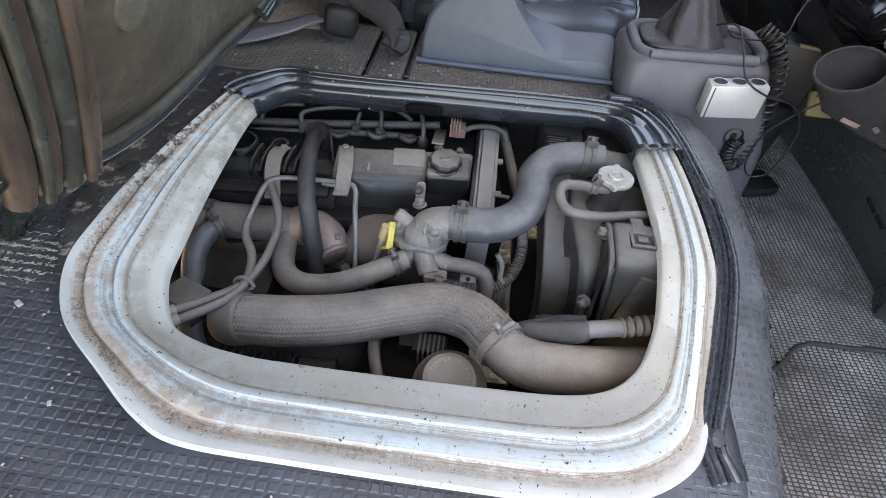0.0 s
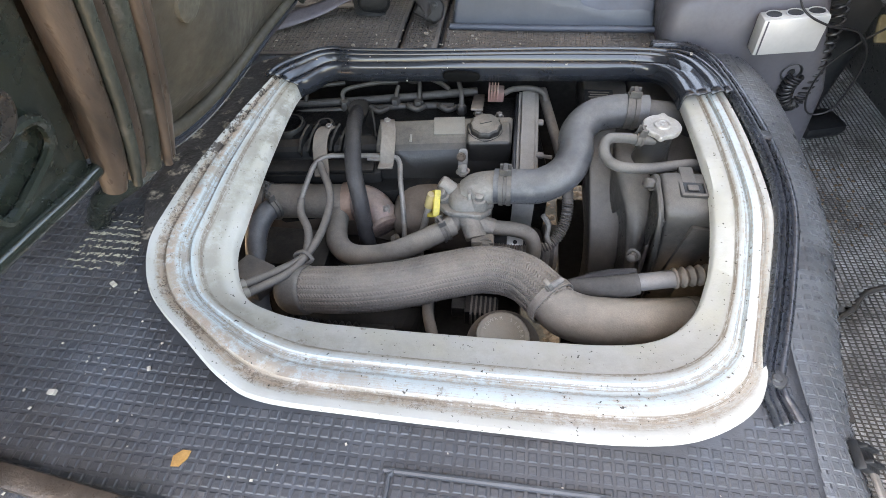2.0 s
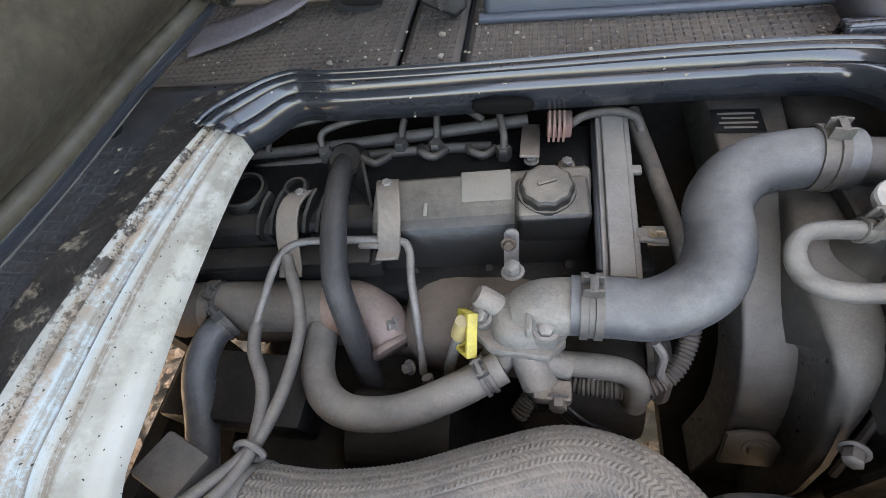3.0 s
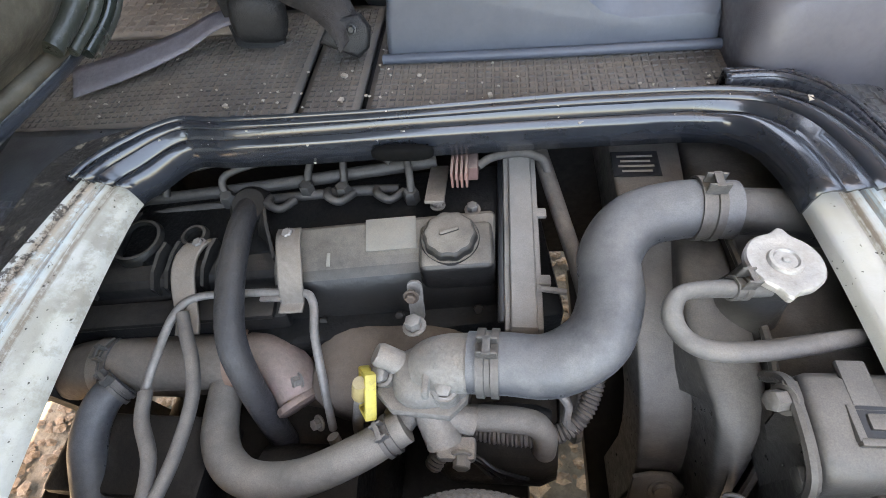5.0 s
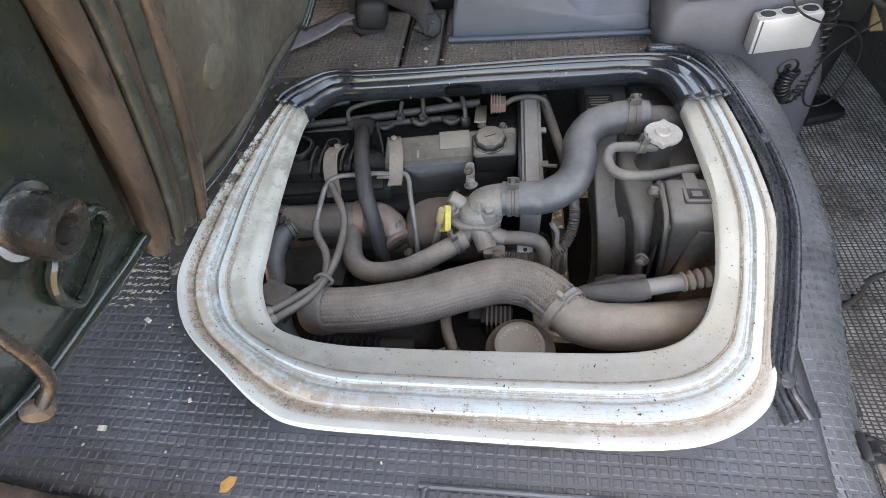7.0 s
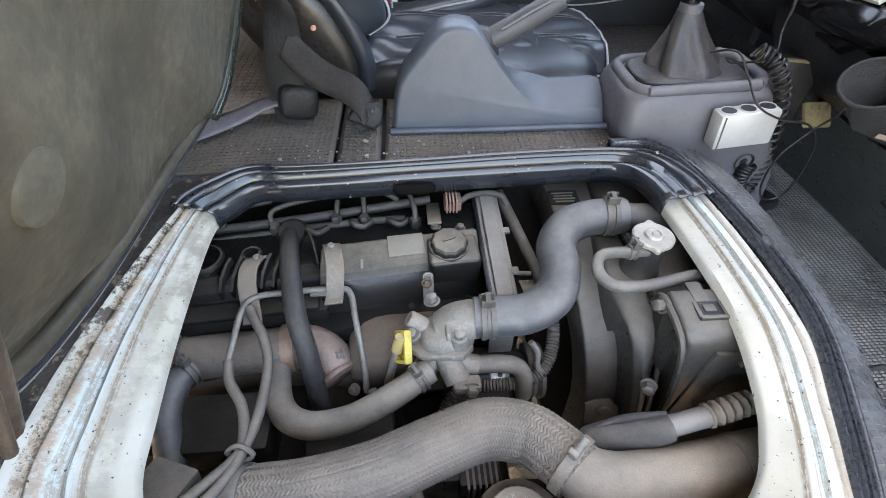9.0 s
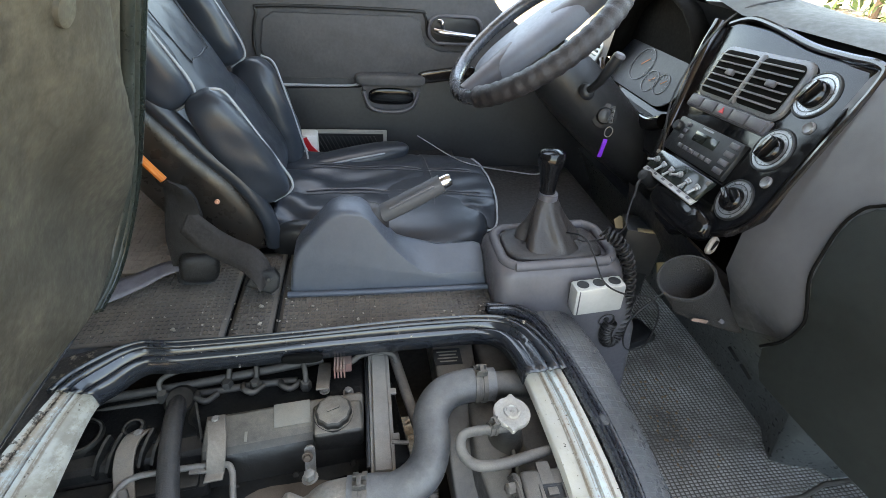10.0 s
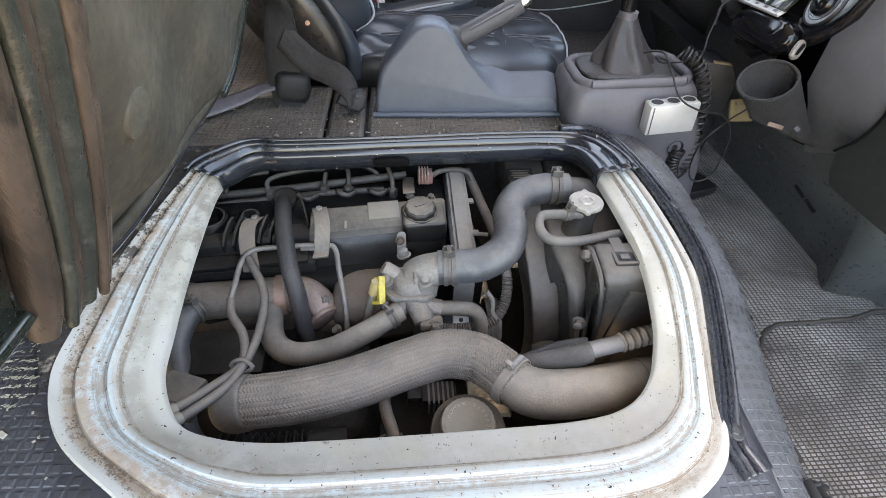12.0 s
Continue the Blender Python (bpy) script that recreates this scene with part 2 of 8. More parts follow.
M_STEELBRIGHT = mat("zinc_bolt", (0.27, 0.255, 0.235), 0.45, 0.5, 0.25, 60, 0.2, 250, dust=0.5, dustcol=(0.29, 0.245, 0.20))
M_EGR = mat("dusty_steel_pipe", (0.2, 0.175, 0.15), 0.6, 0.3, 0.35, 24, 0.35, 250, dust=0.8, dustcol=(0.289, 0.235, 0.186))
M_COPPER = mat("heat_tinted_steel", (0.26, 0.185, 0.16), 0.45, 0.4, 0.45, 30, 0.3, 220, dust=0.7, dustcol=(0.275, 0.228, 0.190), stain=22, staincol=(.30, .20, .19))
M_RUST = mat("rusty_metal", (0.075, 0.05, 0.036), 0.8, 0.1, 0.4, 25, 0.5, 180, dust=0.3)
M_MANIFOLD = mat("sooty_manifold", (0.1, 0.08, 0.066), 0.85, 0.1, 0.3, 18, 0.4, 180, dust=0.6, dustcol=(0.214, 0.165, 0.126))
M_CAP = mat("bright_zinc_cap", (0.42, 0.40, 0.37), 0.45, 0.5, 0.2, 60, 0.2, 300, dust=0.3, dustcol=(0.482, 0.42, 0.344))
M_YELLOW = mat("yellow_plastic", (0.58, 0.46, 0.06), 0.5, 0, 0.25, 60, 0.1, 300, dust=0.3, stain=80, staincol=(.30, .23, .06))
M_LABEL = mat("faded_label", (0.20, 0.19, 0.165), 0.7, 0, 0.12, 40, 0.05, 300, dust=0.6, dustcol=(0.268, 0.225, 0.177))
M_WHITEPLASTIC = mat("white_plastic", (0.75, 0.75, 0.74), 0.5, 0, 0.1, 30, 0.1, 300, dust=0.1)
M_RADIATOR = mat("dusty_radiator_plastic", (0.022, 0.022, 0.022), 0.34, 0, 0.35, 15, 0.2, 280, dust=0.75, dlo=0.0, dustcol=(0.190, 0.168, 0.146), stain=26, staincol=(.05, .046, .042))
M_FOAM = mat("olive_foam_lining", (0.054, 0.047, 0.034), 0.47, 0, 0.8, 12, 0.42, 110, stain=21.0, staincol=(0.024, 0.020, 0.015), dust=.35, dlo=-1.6, dustcol=(.108, .091, .067))
M_BUTTON = mat("pale_olive_button", (0.085, 0.078, 0.060), 0.5, 0, 0.4, 30, 0.2, 200)
M_LIDBLACK = mat("black_enamel", (0.012, 0.016, 0.013), 0.22, 0, 0.3, 12, 0.08, 120, coat=0.4)
M_LIDRUBBER = mat("dark_green_rubber", (0.034, 0.038, 0.031), 0.34, 0, 0.6, 18, 0.35, 200, stain=60, staincol=(0.07, 0.068, 0.06))
M_LIDTRIM = mat("worn_brown_rubber", (0.058, 0.043, 0.033), 0.34, 0.0, 0.6, 20, 0.4, 200, stain=30, staincol=(0.008, 0.009, 0.008), spec=0.4, stretch=(1, 1, .35))
M_CONSOLE = mat("blue_grey_plastic", (0.082, 0.094, 0.117), 0.42, 0, 0.08, 30, 0.12, 900)
M_GREYPLASTIC = mat("grey_plastic", (0.088, 0.086, 0.099), 0.44, 0, 0.14, 20, 0.15, 900, dust=0.10)
M_DASH = mat("charcoal_dash_plastic", (0.115, 0.117, 0.126), 0.40, 0, 0.12, 10, 0.12, 900)
M_DASHTOP = mat("dash_top_plastic", (0.075, 0.085, 0.085), 0.6, 0, 0.1, 10, 0.12, 900)
M_GLOSS = mat("gloss_black_trim", (0.006, 0.006, 0.007), 0.09, 0, 0.2, 10, 0.02, 60, coat=0.0, spec=0.4)
M_DARKWOOD = mat("dark_marbled_trim", (0.008, 0.006, 0.006), 0.10, 0, 0.6, 18, 0.02, 60, coat=0.6)
M_SILVER = mat("silver_plastic", (0.36, 0.37, 0.38), 0.36, 0.5, 0.05, 30, 0.03, 300)
M_CHROME = mat("chrome", (0.6, 0.6, 0.62), 0.14, 1.0, 0.03, 30, 0.0, 300)
M_LEATHER = mat("blue_black_leather", (0.025, 0.031, 0.041), 0.35, 0, 0.12, 18, 0.10, 700, rvar=0.05, coat=0.06)
M_LEATHERBROWN = mat("worn_brown_leather", (0.021, 0.017, 0.0145), 0.30, 0, 0.4, 6, 0.15, 600)
M_PIPING = mat("grey_piping", (0.3, 0.32, 0.35), 0.5, 0, 0.1, 40, 0.1, 300)
M_BOOT = mat("dark_leatherette", (0.030, 0.027, 0.028), 0.42, 0, 0.25, 20, 0.4, 300, dust=0.03)
M_DOOR = mat("door_lining", (0.080, 0.080, 0.086), 0.65, 0, 0.12, 16, 0.3, 700)
M_DOORDARK = mat("door_lower_lining", (0.019, 0.020, 0.023), 0.5, 0, 0.15, 16, 0.15, 700)
M_BELT = mat("seat_belt_webbing", (0.020, 0.017, 0.017), 0.7, 0, 0.25, 25, 0.5, 900)
M_BELTDARK = mat("dark_folded_webbing", (0.010, 0.010, 0.011), 0.5, 0, 0.25, 25, 0.5, 900)
M_PINKPIN = mat("pale_orange_pin", (0.6, 0.3, 0.2), 0.4, 0, 0.1, 30, 0.02, 300)
M_BLACK = mat("black_plastic", (0.015, 0.016, 0.018), 0.42, 0, 0.2, 20, 0.12, 600)
M_WIRE = mat("black_wire", (0.014, 0.014, 0.016), 0.4, 0, 0.2, 30, 0.0, 600)
M_ALUBOX = mat("brushed_silver_case", (0.5, 0.5, 0.49), 0.42, 0.35, 0.06, 30, 0.1, 400)
M_CARDBOARD = mat("tan_cardboard", (0.24, 0.19, 0.11), 0.85, 0, 0.15, 30, 0.2, 300)
M_PURPLE = mat("purple_plastic", (0.2, 0.03, 0.55), 0.35, 0, 0.1, 30, 0.02, 300)
M_ORANGE = mat("orange_plastic", (0.8, 0.22, 0.03), 0.45, 0, 0.1, 30, 0.02, 300)
M_RED = mat("red_plastic", (0.55, 0.02, 0.03), 0.35, 0, 0.1, 30, 0.02, 300)
M_CUP = mat("dark_textured_plastic", (0.020, 0.020, 0.021), 0.5, 0, 0.5, 400, 0.8, 900)
M_GRAVEL = mat("gravel_ground", (0.15, 0.115, 0.08), 0.9, 0, 0.6, 14, 0.9, 60, stain=90, staincol=(0.07, 0.05, 0.035))
M_LITTER = mat("dry_leaf_litter", (0.15, 0.09, 0.05), 0.8, 0, 0.7, 30, 0.4, 120)
M_LEAVES = mat("green_leaves", (0.07, 0.11, 0.035), 0.6, 0, 0.4, 2, 0.2, 30)
M_BODY = mat("white_van_body", (0.7, 0.72, 0.72), 0.4, 0, 0.06, 5, 0.05, 100)
M_HEADLINER = mat("pale_headliner", (0.46, 0.47, 0.49), 0.9, 0, 0.08, 8, 0.3, 500)
# near-black colour painting in the shade of gaps, vents, notch and gauge hood
M_SHADEBLACK = mat("dark_void_plastic", (0.004, 0.004, 0.004), 0.8, 0, 0.2, 20, 0.0, 100, spec=0.1)
M_KICK = mat("dark_kick_plastic", (0.070, 0.077, 0.077), 0.33, 0, 0.2, 12, 0.15, 700, dust=0.1, dustcol=(0.128, 0.11, 0.093))
M_GLOVE = mat("dull_black_door_plastic", (0.014, 0.017, 0.016), 0.5, 0, 0.15, 10, 0.15, 900)
M_GLASSDIAL = mat("dark_display", (0.02, 0.025, 0.022), 0.12, 0, 0.1, 30, 0.0, 300)
M_SLAT = mat("grey_vent_slat", (0.22, 0.22, 0.23), 0.35, 0.1, 0.1, 30, 0.0, 300)
M_GAUGELINE = mat("printed_gauge_line", (0.20, 0.21, 0.24), 0.5, 0, 0.05, 30, 0.0, 300)
M_DIALRING = mat("satin_silver_dial", (0.30, 0.31, 0.33), 0.32, 0.6, 0.08, 30, 0.0, 300)
M_VENTFRAME = mat("satin_grey_vent_trim", (0.17, 0.172, 0.18), 0.34, 0.3, 0.08, 30, 0.05, 500)
M_GAUGE = mat("gauge_face", (0.014, 0.016, 0.023), 0.45, 0, 0.1, 30, 0.0, 300)
M_KEY = mat("key_steel", (0.5, 0.5, 0.5), 0.3, 0.9, 0.1, 30, 0.0, 300)
M_YPAINT = mat("yellow_machine_paint", (0.75, 0.5, 0.05), 0.5, 0, 0.1, 3, 0.05, 60)


# ---- shape helpers ----
def part(name, bm, material, parent=None, label="", smooth=True, angle=40):
    """One mesh object out of a bmesh, under a thing where one is given."""
    me = bpy.data.meshes.new(name)
    bm.normal_update()
    if smooth:
        lim = math.cos(radians(angle))
        for f in bm.faces:
            f.smooth = True
        for e in bm.edges:
            if len(e.link_faces) == 2 and e.link_faces[0].normal.dot(e.link_faces[1].normal) < lim:
                e.smooth = False
    bm.to_mesh(me)
    bm.free()
    me.materials.append(material)
    ob = new(name, me)
    if parent is not None:
        ob.parent = parent
        ob.matrix_parent_inverse = parent.matrix_world.inverted()
    if label:
        ob["label"] = label
    return ob


def thing(name, label, category, at=(0, 0, 0), group="", kind=""):
    ob = new(name)
    ob.empty_display_size = 0.02
    ob.location = at
    ob.matrix_world = Matrix.Translation(at)
    return tagged(ob, label, category, group, kind)


def V(*a):
    return Vector(a[0] if len(a) == 1 else a)


def spline(pts, n=6, closed=False):
    """Points of a smooth curve through pts (any dimension)."""
    P = [np.array(p, float) for p in pts]
    k = len(P)
    out = []
    segs = k if closed else k - 1
    for i in range(segs):
        if closed:
            a, b, c, d = P[(i - 1) % k], P[i], P[(i + 1) % k], P[(i + 2) % k]
        else:
            b, c = P[i], P[i + 1]
            a = P[i - 1] if i > 0 else 2 * b - c
            d = P[i + 2] if i + 2 < k else 2 * c - b
        for j in range(n):
            t = j / n
            out.append(0.5 * ((2 * b) + (c - a) * t + (2 * a - 5 * b + 4 * c - d) * t * t + (3 * b - a - 3 * c + d) * t ** 3))
    if not closed:
        out.append(P[-1])
    return out


def grid(rows, closed_u=False, closed_v=False, bm=None, uv=None):
    """Faces over rows of points; u runs along a row, v from row to row."""
    bm = bm or bmesh.new()
    vs = [[bm.verts.new(tuple(p)) for p in r] for r in rows]
    nv, nu = len(vs), len(vs[0])
    lay = bm.loops.layers.uv.verify() if uv else None
    for j in range(nv if closed_v else nv - 1):
        for i in range(nu if closed_u else nu - 1):
            idx = ((j, i), (j, i + 1), (j + 1, i + 1), (j + 1, i))
            f = bm.faces.new([vs[a % nv][b % nu] for a, b in idx])
            if lay:
                for lp, (a, b) in zip(f.loops, idx):
                    lp[lay].uv = uv(b, a)
    return bm


def tube(pts, r, seg=12, n=6, bm=None, caps=True, radial=None, closed=False, smooth=True):
    """A round tube along a smooth curve; r a number, a list at the points, or radial(arc, angle) added to it."""
    bm = bm or bmesh.new()
    rr = list(r) if isinstance(r, (list, tuple)) else [r] * len(pts)
    raw = [(*p[:3], q) for p, q in zip(pts, rr)]
    c = spline(raw, n, closed) if smooth else [np.array(p, float) for p in raw]
    P = [V(p[:3]) for p in c]
    R = [p[3] for p in c]
    k = len(P)
    tang = []
    for i in range(k):
        a = P[(i - 1) % k] if closed else P[max(0, i - 1)]
        b = P[(i + 1) % k] if closed else P[min(k - 1, i + 1)]
        tang.append((b - a).normalized())
    ref = V(0, 0, 1) if abs(tang[0].z) < 0.9 else V(1, 0, 0)
    nrm = (ref - tang[0] * ref.dot(tang[0])).normalized()
    rows = []
    arc = 0.0
    for i in range(k):
        if i:
            arc += (P[i] - P[i - 1]).length
            nrm = (nrm - tang[i] * nrm.dot(tang[i])).normalized()
        bi = tang[i].cross(nrm)
        row = []
        for s in range(seg):
            a = 2 * math.pi * s / seg
            q = R[i] + (radial(arc, a) if radial else 0.0)
            row.append(P[i] + (nrm * math.cos(a) + bi * math.sin(a)) * q)
        rows.append(row)
    base = len(bm.verts)
    grid(rows, closed_u=True, closed_v=closed, bm=bm)
    if caps and not closed:
        bm.verts.ensure_lookup_table()
        bm.faces.new([bm.verts[base + i] for i in reversed(range(seg))])
        bm.faces.new([bm.verts[base + (k - 1) * seg + i] for i in range(seg)])
    return bm


def axis_matrix(at, direction, up=(0, 0, 1)):
    """A frame at a place whose z runs along a direction."""
    z = V(direction).normalized()
    u = V(up)
    if abs(z.dot(u.normalized())) > 0.98:
        u = V(1, 0, 0)
    x = u.cross(z).normalized()
    y = z.cross(x)
    return Matrix(((x.x, y.x, z.x, at[0]), (x.y, y.y, z.y, at[1]), (x.z, y.z, z.z, at[2]), (0, 0, 0, 1)))


def lathe(profile, m=None, seg=24, bm=None, shape=None):
    """A solid of revolution round z: profile of (radius, height); shape(angle, r) may change the radius."""
    bm = bm or bmesh.new()
    m = m or Matrix.Identity(4)
    rows = []
    for r, z in profile:
        row = []
        for s in range(seg):
            a = 2 * math.pi * s / seg
            q = max(r, 1e-5)
            if shape:
                q = shape(a, q, z)
            row.append(m @ V(q * math.cos(a), q * math.sin(a), z))
        rows.append(row)
    grid(rows, closed_u=True, bm=bm)
    return bm


def box(size, m=None, bevel=0.0, seg=2, bm=None, at=None):
    """A block with rounded edges."""
    t = bmesh.new()
    bmesh.ops.create_cube(t, size=1.0)
    bmesh.ops.scale(t, vec=size, verts=t.verts)
    if bevel > 0:
        bmesh.ops.bevel(t, geom=list(t.edges), offset=min(bevel, min(size) * 0.49), segments=seg, profile=0.5, affect="EDGES")
    if at is not None:
        m = Matrix.Translation(at) @ (m or Matrix.Identity(4))
    return merge(bm, t, m)


def merge(bm, t, m=None):
    if m is not None:
        bmesh.ops.transform(t, matrix=m, verts=t.verts)
    if bm is None:
        return t
    vm = {v: bm.verts.new(v.co) for v in t.verts}
    for f in t.faces:
        try:
            bm.faces.new([vm[v] for v in f.verts])
        except ValueError:
            pass
    t.free()
    return bm


def prism(outline, depth, m=None, bevel=0.0, seg=2, bm=None):
    """A flat outline (x, y) with thickness along z, its edges rounded."""
    t = bmesh.new()
    lo = [t.verts.new((x, y, 0)) for x, y in outline]
    f = t.faces.new(lo)
    ext = bmesh.ops.extrude_face_region(t, geom=[f])
    for g in ext["geom"]:
        if isinstance(g, bmesh.types.BMVert):
            g.co.z += depth
    bmesh.ops.recalc_face_normals(t, faces=t.faces)
    if bevel > 0:
        es = [e for e in t.edges if abs(e.verts[0].co.z - e.verts[1].co.z) < 1e-6]
        bmesh.ops.bevel(t, geom=es, offset=bevel, segments=seg, profile=0.5, affect="EDGES", clamp_overlap=True)
    return merge(bm, t, m)


def pillow(size, m=None, power=3.0, div=10, bm=None, bulge=None):
    """A padded, rounded body (superellipsoid) of the given size."""
    t = bmesh.new()
    bmesh.ops.create_cube(t, size=2.0)
    bmesh.ops.subdivide_edges(t, edges=list(t.edges), cuts=div, use_grid_fill=True)
    for v in t.verts:
        d = v.co.copy()
        k = (abs(d.x) ** power + abs(d.y) ** power + abs(d.z) ** power) ** (1.0 / power)
        d = d / k
        if bulge:
            d = bulge(d)
        v.co = V(d.x * size[0] / 2, d.y * size[1] / 2, d.z * size[2] / 2)
    return merge(bm, t, m)


def rounded(w, h, r, k=5):
    """Outline of a rounded rectangle round the origin."""
    out = []
    for cx, cy, a0 in ((w / 2 - r, h / 2 - r, 0), (-w / 2 + r, h / 2 - r, 90), (-w / 2 + r, -h / 2 + r, 180), (w / 2 - r, -h / 2 + r, 270)):
        for i in range(k + 1):
            a = radians(a0 + 90 * i / k)
            out.append((cx + r * math.cos(a), cy + r * math.sin(a)))
    return out


def bolt(at, direction, r=0.006, h=0.006, bm=None):
    m = axis_matrix(at, direction)
    bm = lathe([(0, 0), (r * 1.45, 0), (r * 1.45, 0.0015), (r * 1.05, 0.002)], m, 16, bm)
    return lathe([(r, 0.0015), (r, h), (r * 0.8, h + 0.001), (0, h + 0.001)], m, 6, bm)


def clamp_ring(at, direction, r, w=0.012, bm=None, ears=True):
    """A spring clamp: flat band and two raised ears."""
    m = axis_matrix(at, direction)
    bm = lathe([(r, -w / 2), (r + 0.0022, -w / 2), (r + 0.0022, -w * .15), (r + .0006, -w * .12), (r + .0006, w * .12), (r + .0022, w * .15), (r + 0.0022, w / 2), (r, w / 2)], m, 28, bm)
    if ears:
        for sx in (-0.006, 0.006):
            merge(bm, box((0.002, 0.012, w * 0.9), m @ Matrix.Translation((sx, r + 0.006, 0)), 0.0005))
        merge(bm, box((0.016, 0.002, w * 0.35), m @ Matrix.Translation((0, r + 0.011, 0)), 0.0005))
    return bm


def meshes_of(*tops):
    """All meshes under the given things."""
    out, todo = [], list(tops)
    while todo:
        ob = todo.pop()
        if ob.type == "MESH":
            out.append(ob)
        todo += list(ob.children)
    return out


# the camera's starting position, about which parts are scaled
START_EYE = V(.061, -.020, .829)


def scale_from_eye(obs, k, shift=(0, 0, 0)):
    """Scales meshes deeper into the bay (k over 1) or raises them, about the camera's start, keeping their look from
    there.
    """
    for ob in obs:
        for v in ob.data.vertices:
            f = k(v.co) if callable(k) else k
            v.co = START_EYE + (v.co - START_EYE) * f + V(shift)


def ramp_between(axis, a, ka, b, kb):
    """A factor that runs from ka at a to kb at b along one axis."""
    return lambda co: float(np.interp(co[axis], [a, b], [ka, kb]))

# ---- the engine opening: painted rim, rubber mats, seals ----
# plan of the painted rim's inner and outer edge, all the way round from the rear, and the heights along them
RIM_INNER = [
    (-.285, .640), (-.300, .600), (-.296, .455), (-.287, .339), (-.279, .279), (-.249, .228), (-.205, .210),
    (-.150, .203), (-.100, .202), (-.030, .202), (.100, .204), (.200, .208), (.255, .220), (.288, .246),
    (.304, .278), (.314, .318), (.322, .398), (.322, .500), (.315, .608), (.306, .660), (.272, .684),
    (.174, .690), (.000, .682), (-.100, .676), (-.196, .672), (-.250, .673)]
RIM_OUTER = [
    (-.318, .655), (-.343, .585), (-.372, .420), (-.379, .325), (-.376, .262), (-.342, .200), (-.274, .148),
    (-.222, .113), (-.172, .096), (-.062, .093), (.094, .092), (.198, .094), (.272, .108), (.330, .146),
    (.350, .200), (.368, .282), (.381, .362), (.379, .490), (.368, .606), (.352, .672), (.300, .704),
    (.174, .712), (.000, .700), (-.100, .696), (-.196, .694), (-.262, .696)]
INNER_Z = [
    .375, .374, .370, .364, .360, .352, .347, .345, .345, .345, .345, .345, .349,
    .360, .372, .386, .404, .407, .406, .396, .386, .382, .382, .382, .382, .380]
OUTER_Z = [
    .402, .400, .397, .394, .390, .384, .376, .368, .363, .362, .362, .362, .362,
    .364, .370, .388, .408, .417, .418, .414, .407, .405, .405, .405, .405, .404]
RIM = [(*a, za, *b, zb) for a, za, b, zb in zip(RIM_INNER, INNER_Z, RIM_OUTER, OUTER_Z)]
RIM_S = spline(RIM, 8, closed=True)
PROFILE = [(0, -.014), (0, -.004), (.03, .0005), (.34, .001), (.37, .0065), (.46, .008), (.50, .0025), (.56, .002), (.60, .0075),
           (.74, .0065), (.77, .001), (.82, .0005), (.85, .004), (.97, .0035), (1, -.003)]


def rim_point(row, s, dz):
    a, b = V(row[:3]), V(row[3:6])
    p = a.lerp(b, s)
    p.z += dz
    return p


def inside_rim(x, y, grow=0.0):
    """Whether a place lies within the rim's outer edge, moved outward by grow."""
    hit = False
    pts = RIM_OUT
    j = len(pts) - 1
    cx, cy = 0.0, 0.38
    k = 1.0 / (1.0 + grow / 0.36)
    x, y = cx + (x - cx) * k, cy + (y - cy) * k
    for i in range(len(pts)):
        xi, yi = pts[i]
        xj, yj = pts[j]
        if (yi > y) != (yj > y) and x < (xj - xi) * (y - yi) / (yj - yi) + xi:
            hit = not hit
        j = i
    return hit


RIM_OUT = [(r[3], r[4]) for r in RIM_S]


def build_rim():
    m = M_RIM
    rows = []
    for s, dz in PROFILE:
        rows.append([rim_point(r, s, dz) for r in RIM_S])
    n = len(RIM_S)
    bm = grid(rows, closed_u=True, uv=lambda i, j: (i / n * 2.4, PROFILE[j][0]))
    ob = part("engine_opening_rim", bm, m, None, angle=60)
    return tagged(ob, "chipped white painted steel rim round the open engine bay", "rim", kind="structure")


build_rim()


def floor_z(x, y):
    """Height of the raised cab floor."""
    t = min(1.0, max(0.0, (y - 0.06) / 0.5))
    z = 0.354 + 0.043 * t
    if x < -0.28:
        z += 0.010 * min(1.0, (-0.28 - x) / 0.1) * (1 - t)
    if x > 0.24:
        z += 0.019 * min(1.0, (x - 0.24) / 0.06) * float(np.interp(y, [.20, .26, .36, .45, .64, .74], [-.3, 0, .8, 1, 1, .2]))
    return z


def mat_sheet(name, x0, x1, y0, y1, material, label, zfun, step=0.025, skip=None, thick=0.006):
    nx, ny = max(2, int((x1 - x0) / step)), max(2, int((y1 - y0) / step))
    bm = bmesh.new()
    vs = {}

    def vert(i, j):
        if (i, j) not in vs:
            x, y = x0 + (x1 - x0) * i / nx, y0 + (y1 - y0) * j / ny
            vs[i, j] = bm.verts.new((x, y, zfun(x, y)))
        return vs[i, j]
    for i in range(nx):
        for j in range(ny):
            x, y = x0 + (x1 - x0) * (i + .5) / nx, y0 + (y1 - y0) * (j + .5) / ny
            if skip and skip(x, y):
                continue
            bm.faces.new([vert(i, j), vert(i + 1, j), vert(i + 1, j + 1), vert(i, j + 1)])
    ob = part(name, bm, material)
    sol = ob.modifiers.new("thickness", "SOLIDIFY")
    sol.thickness, sol.offset = thick, -1
    return tagged(ob, label, "floor mat", kind="structure")


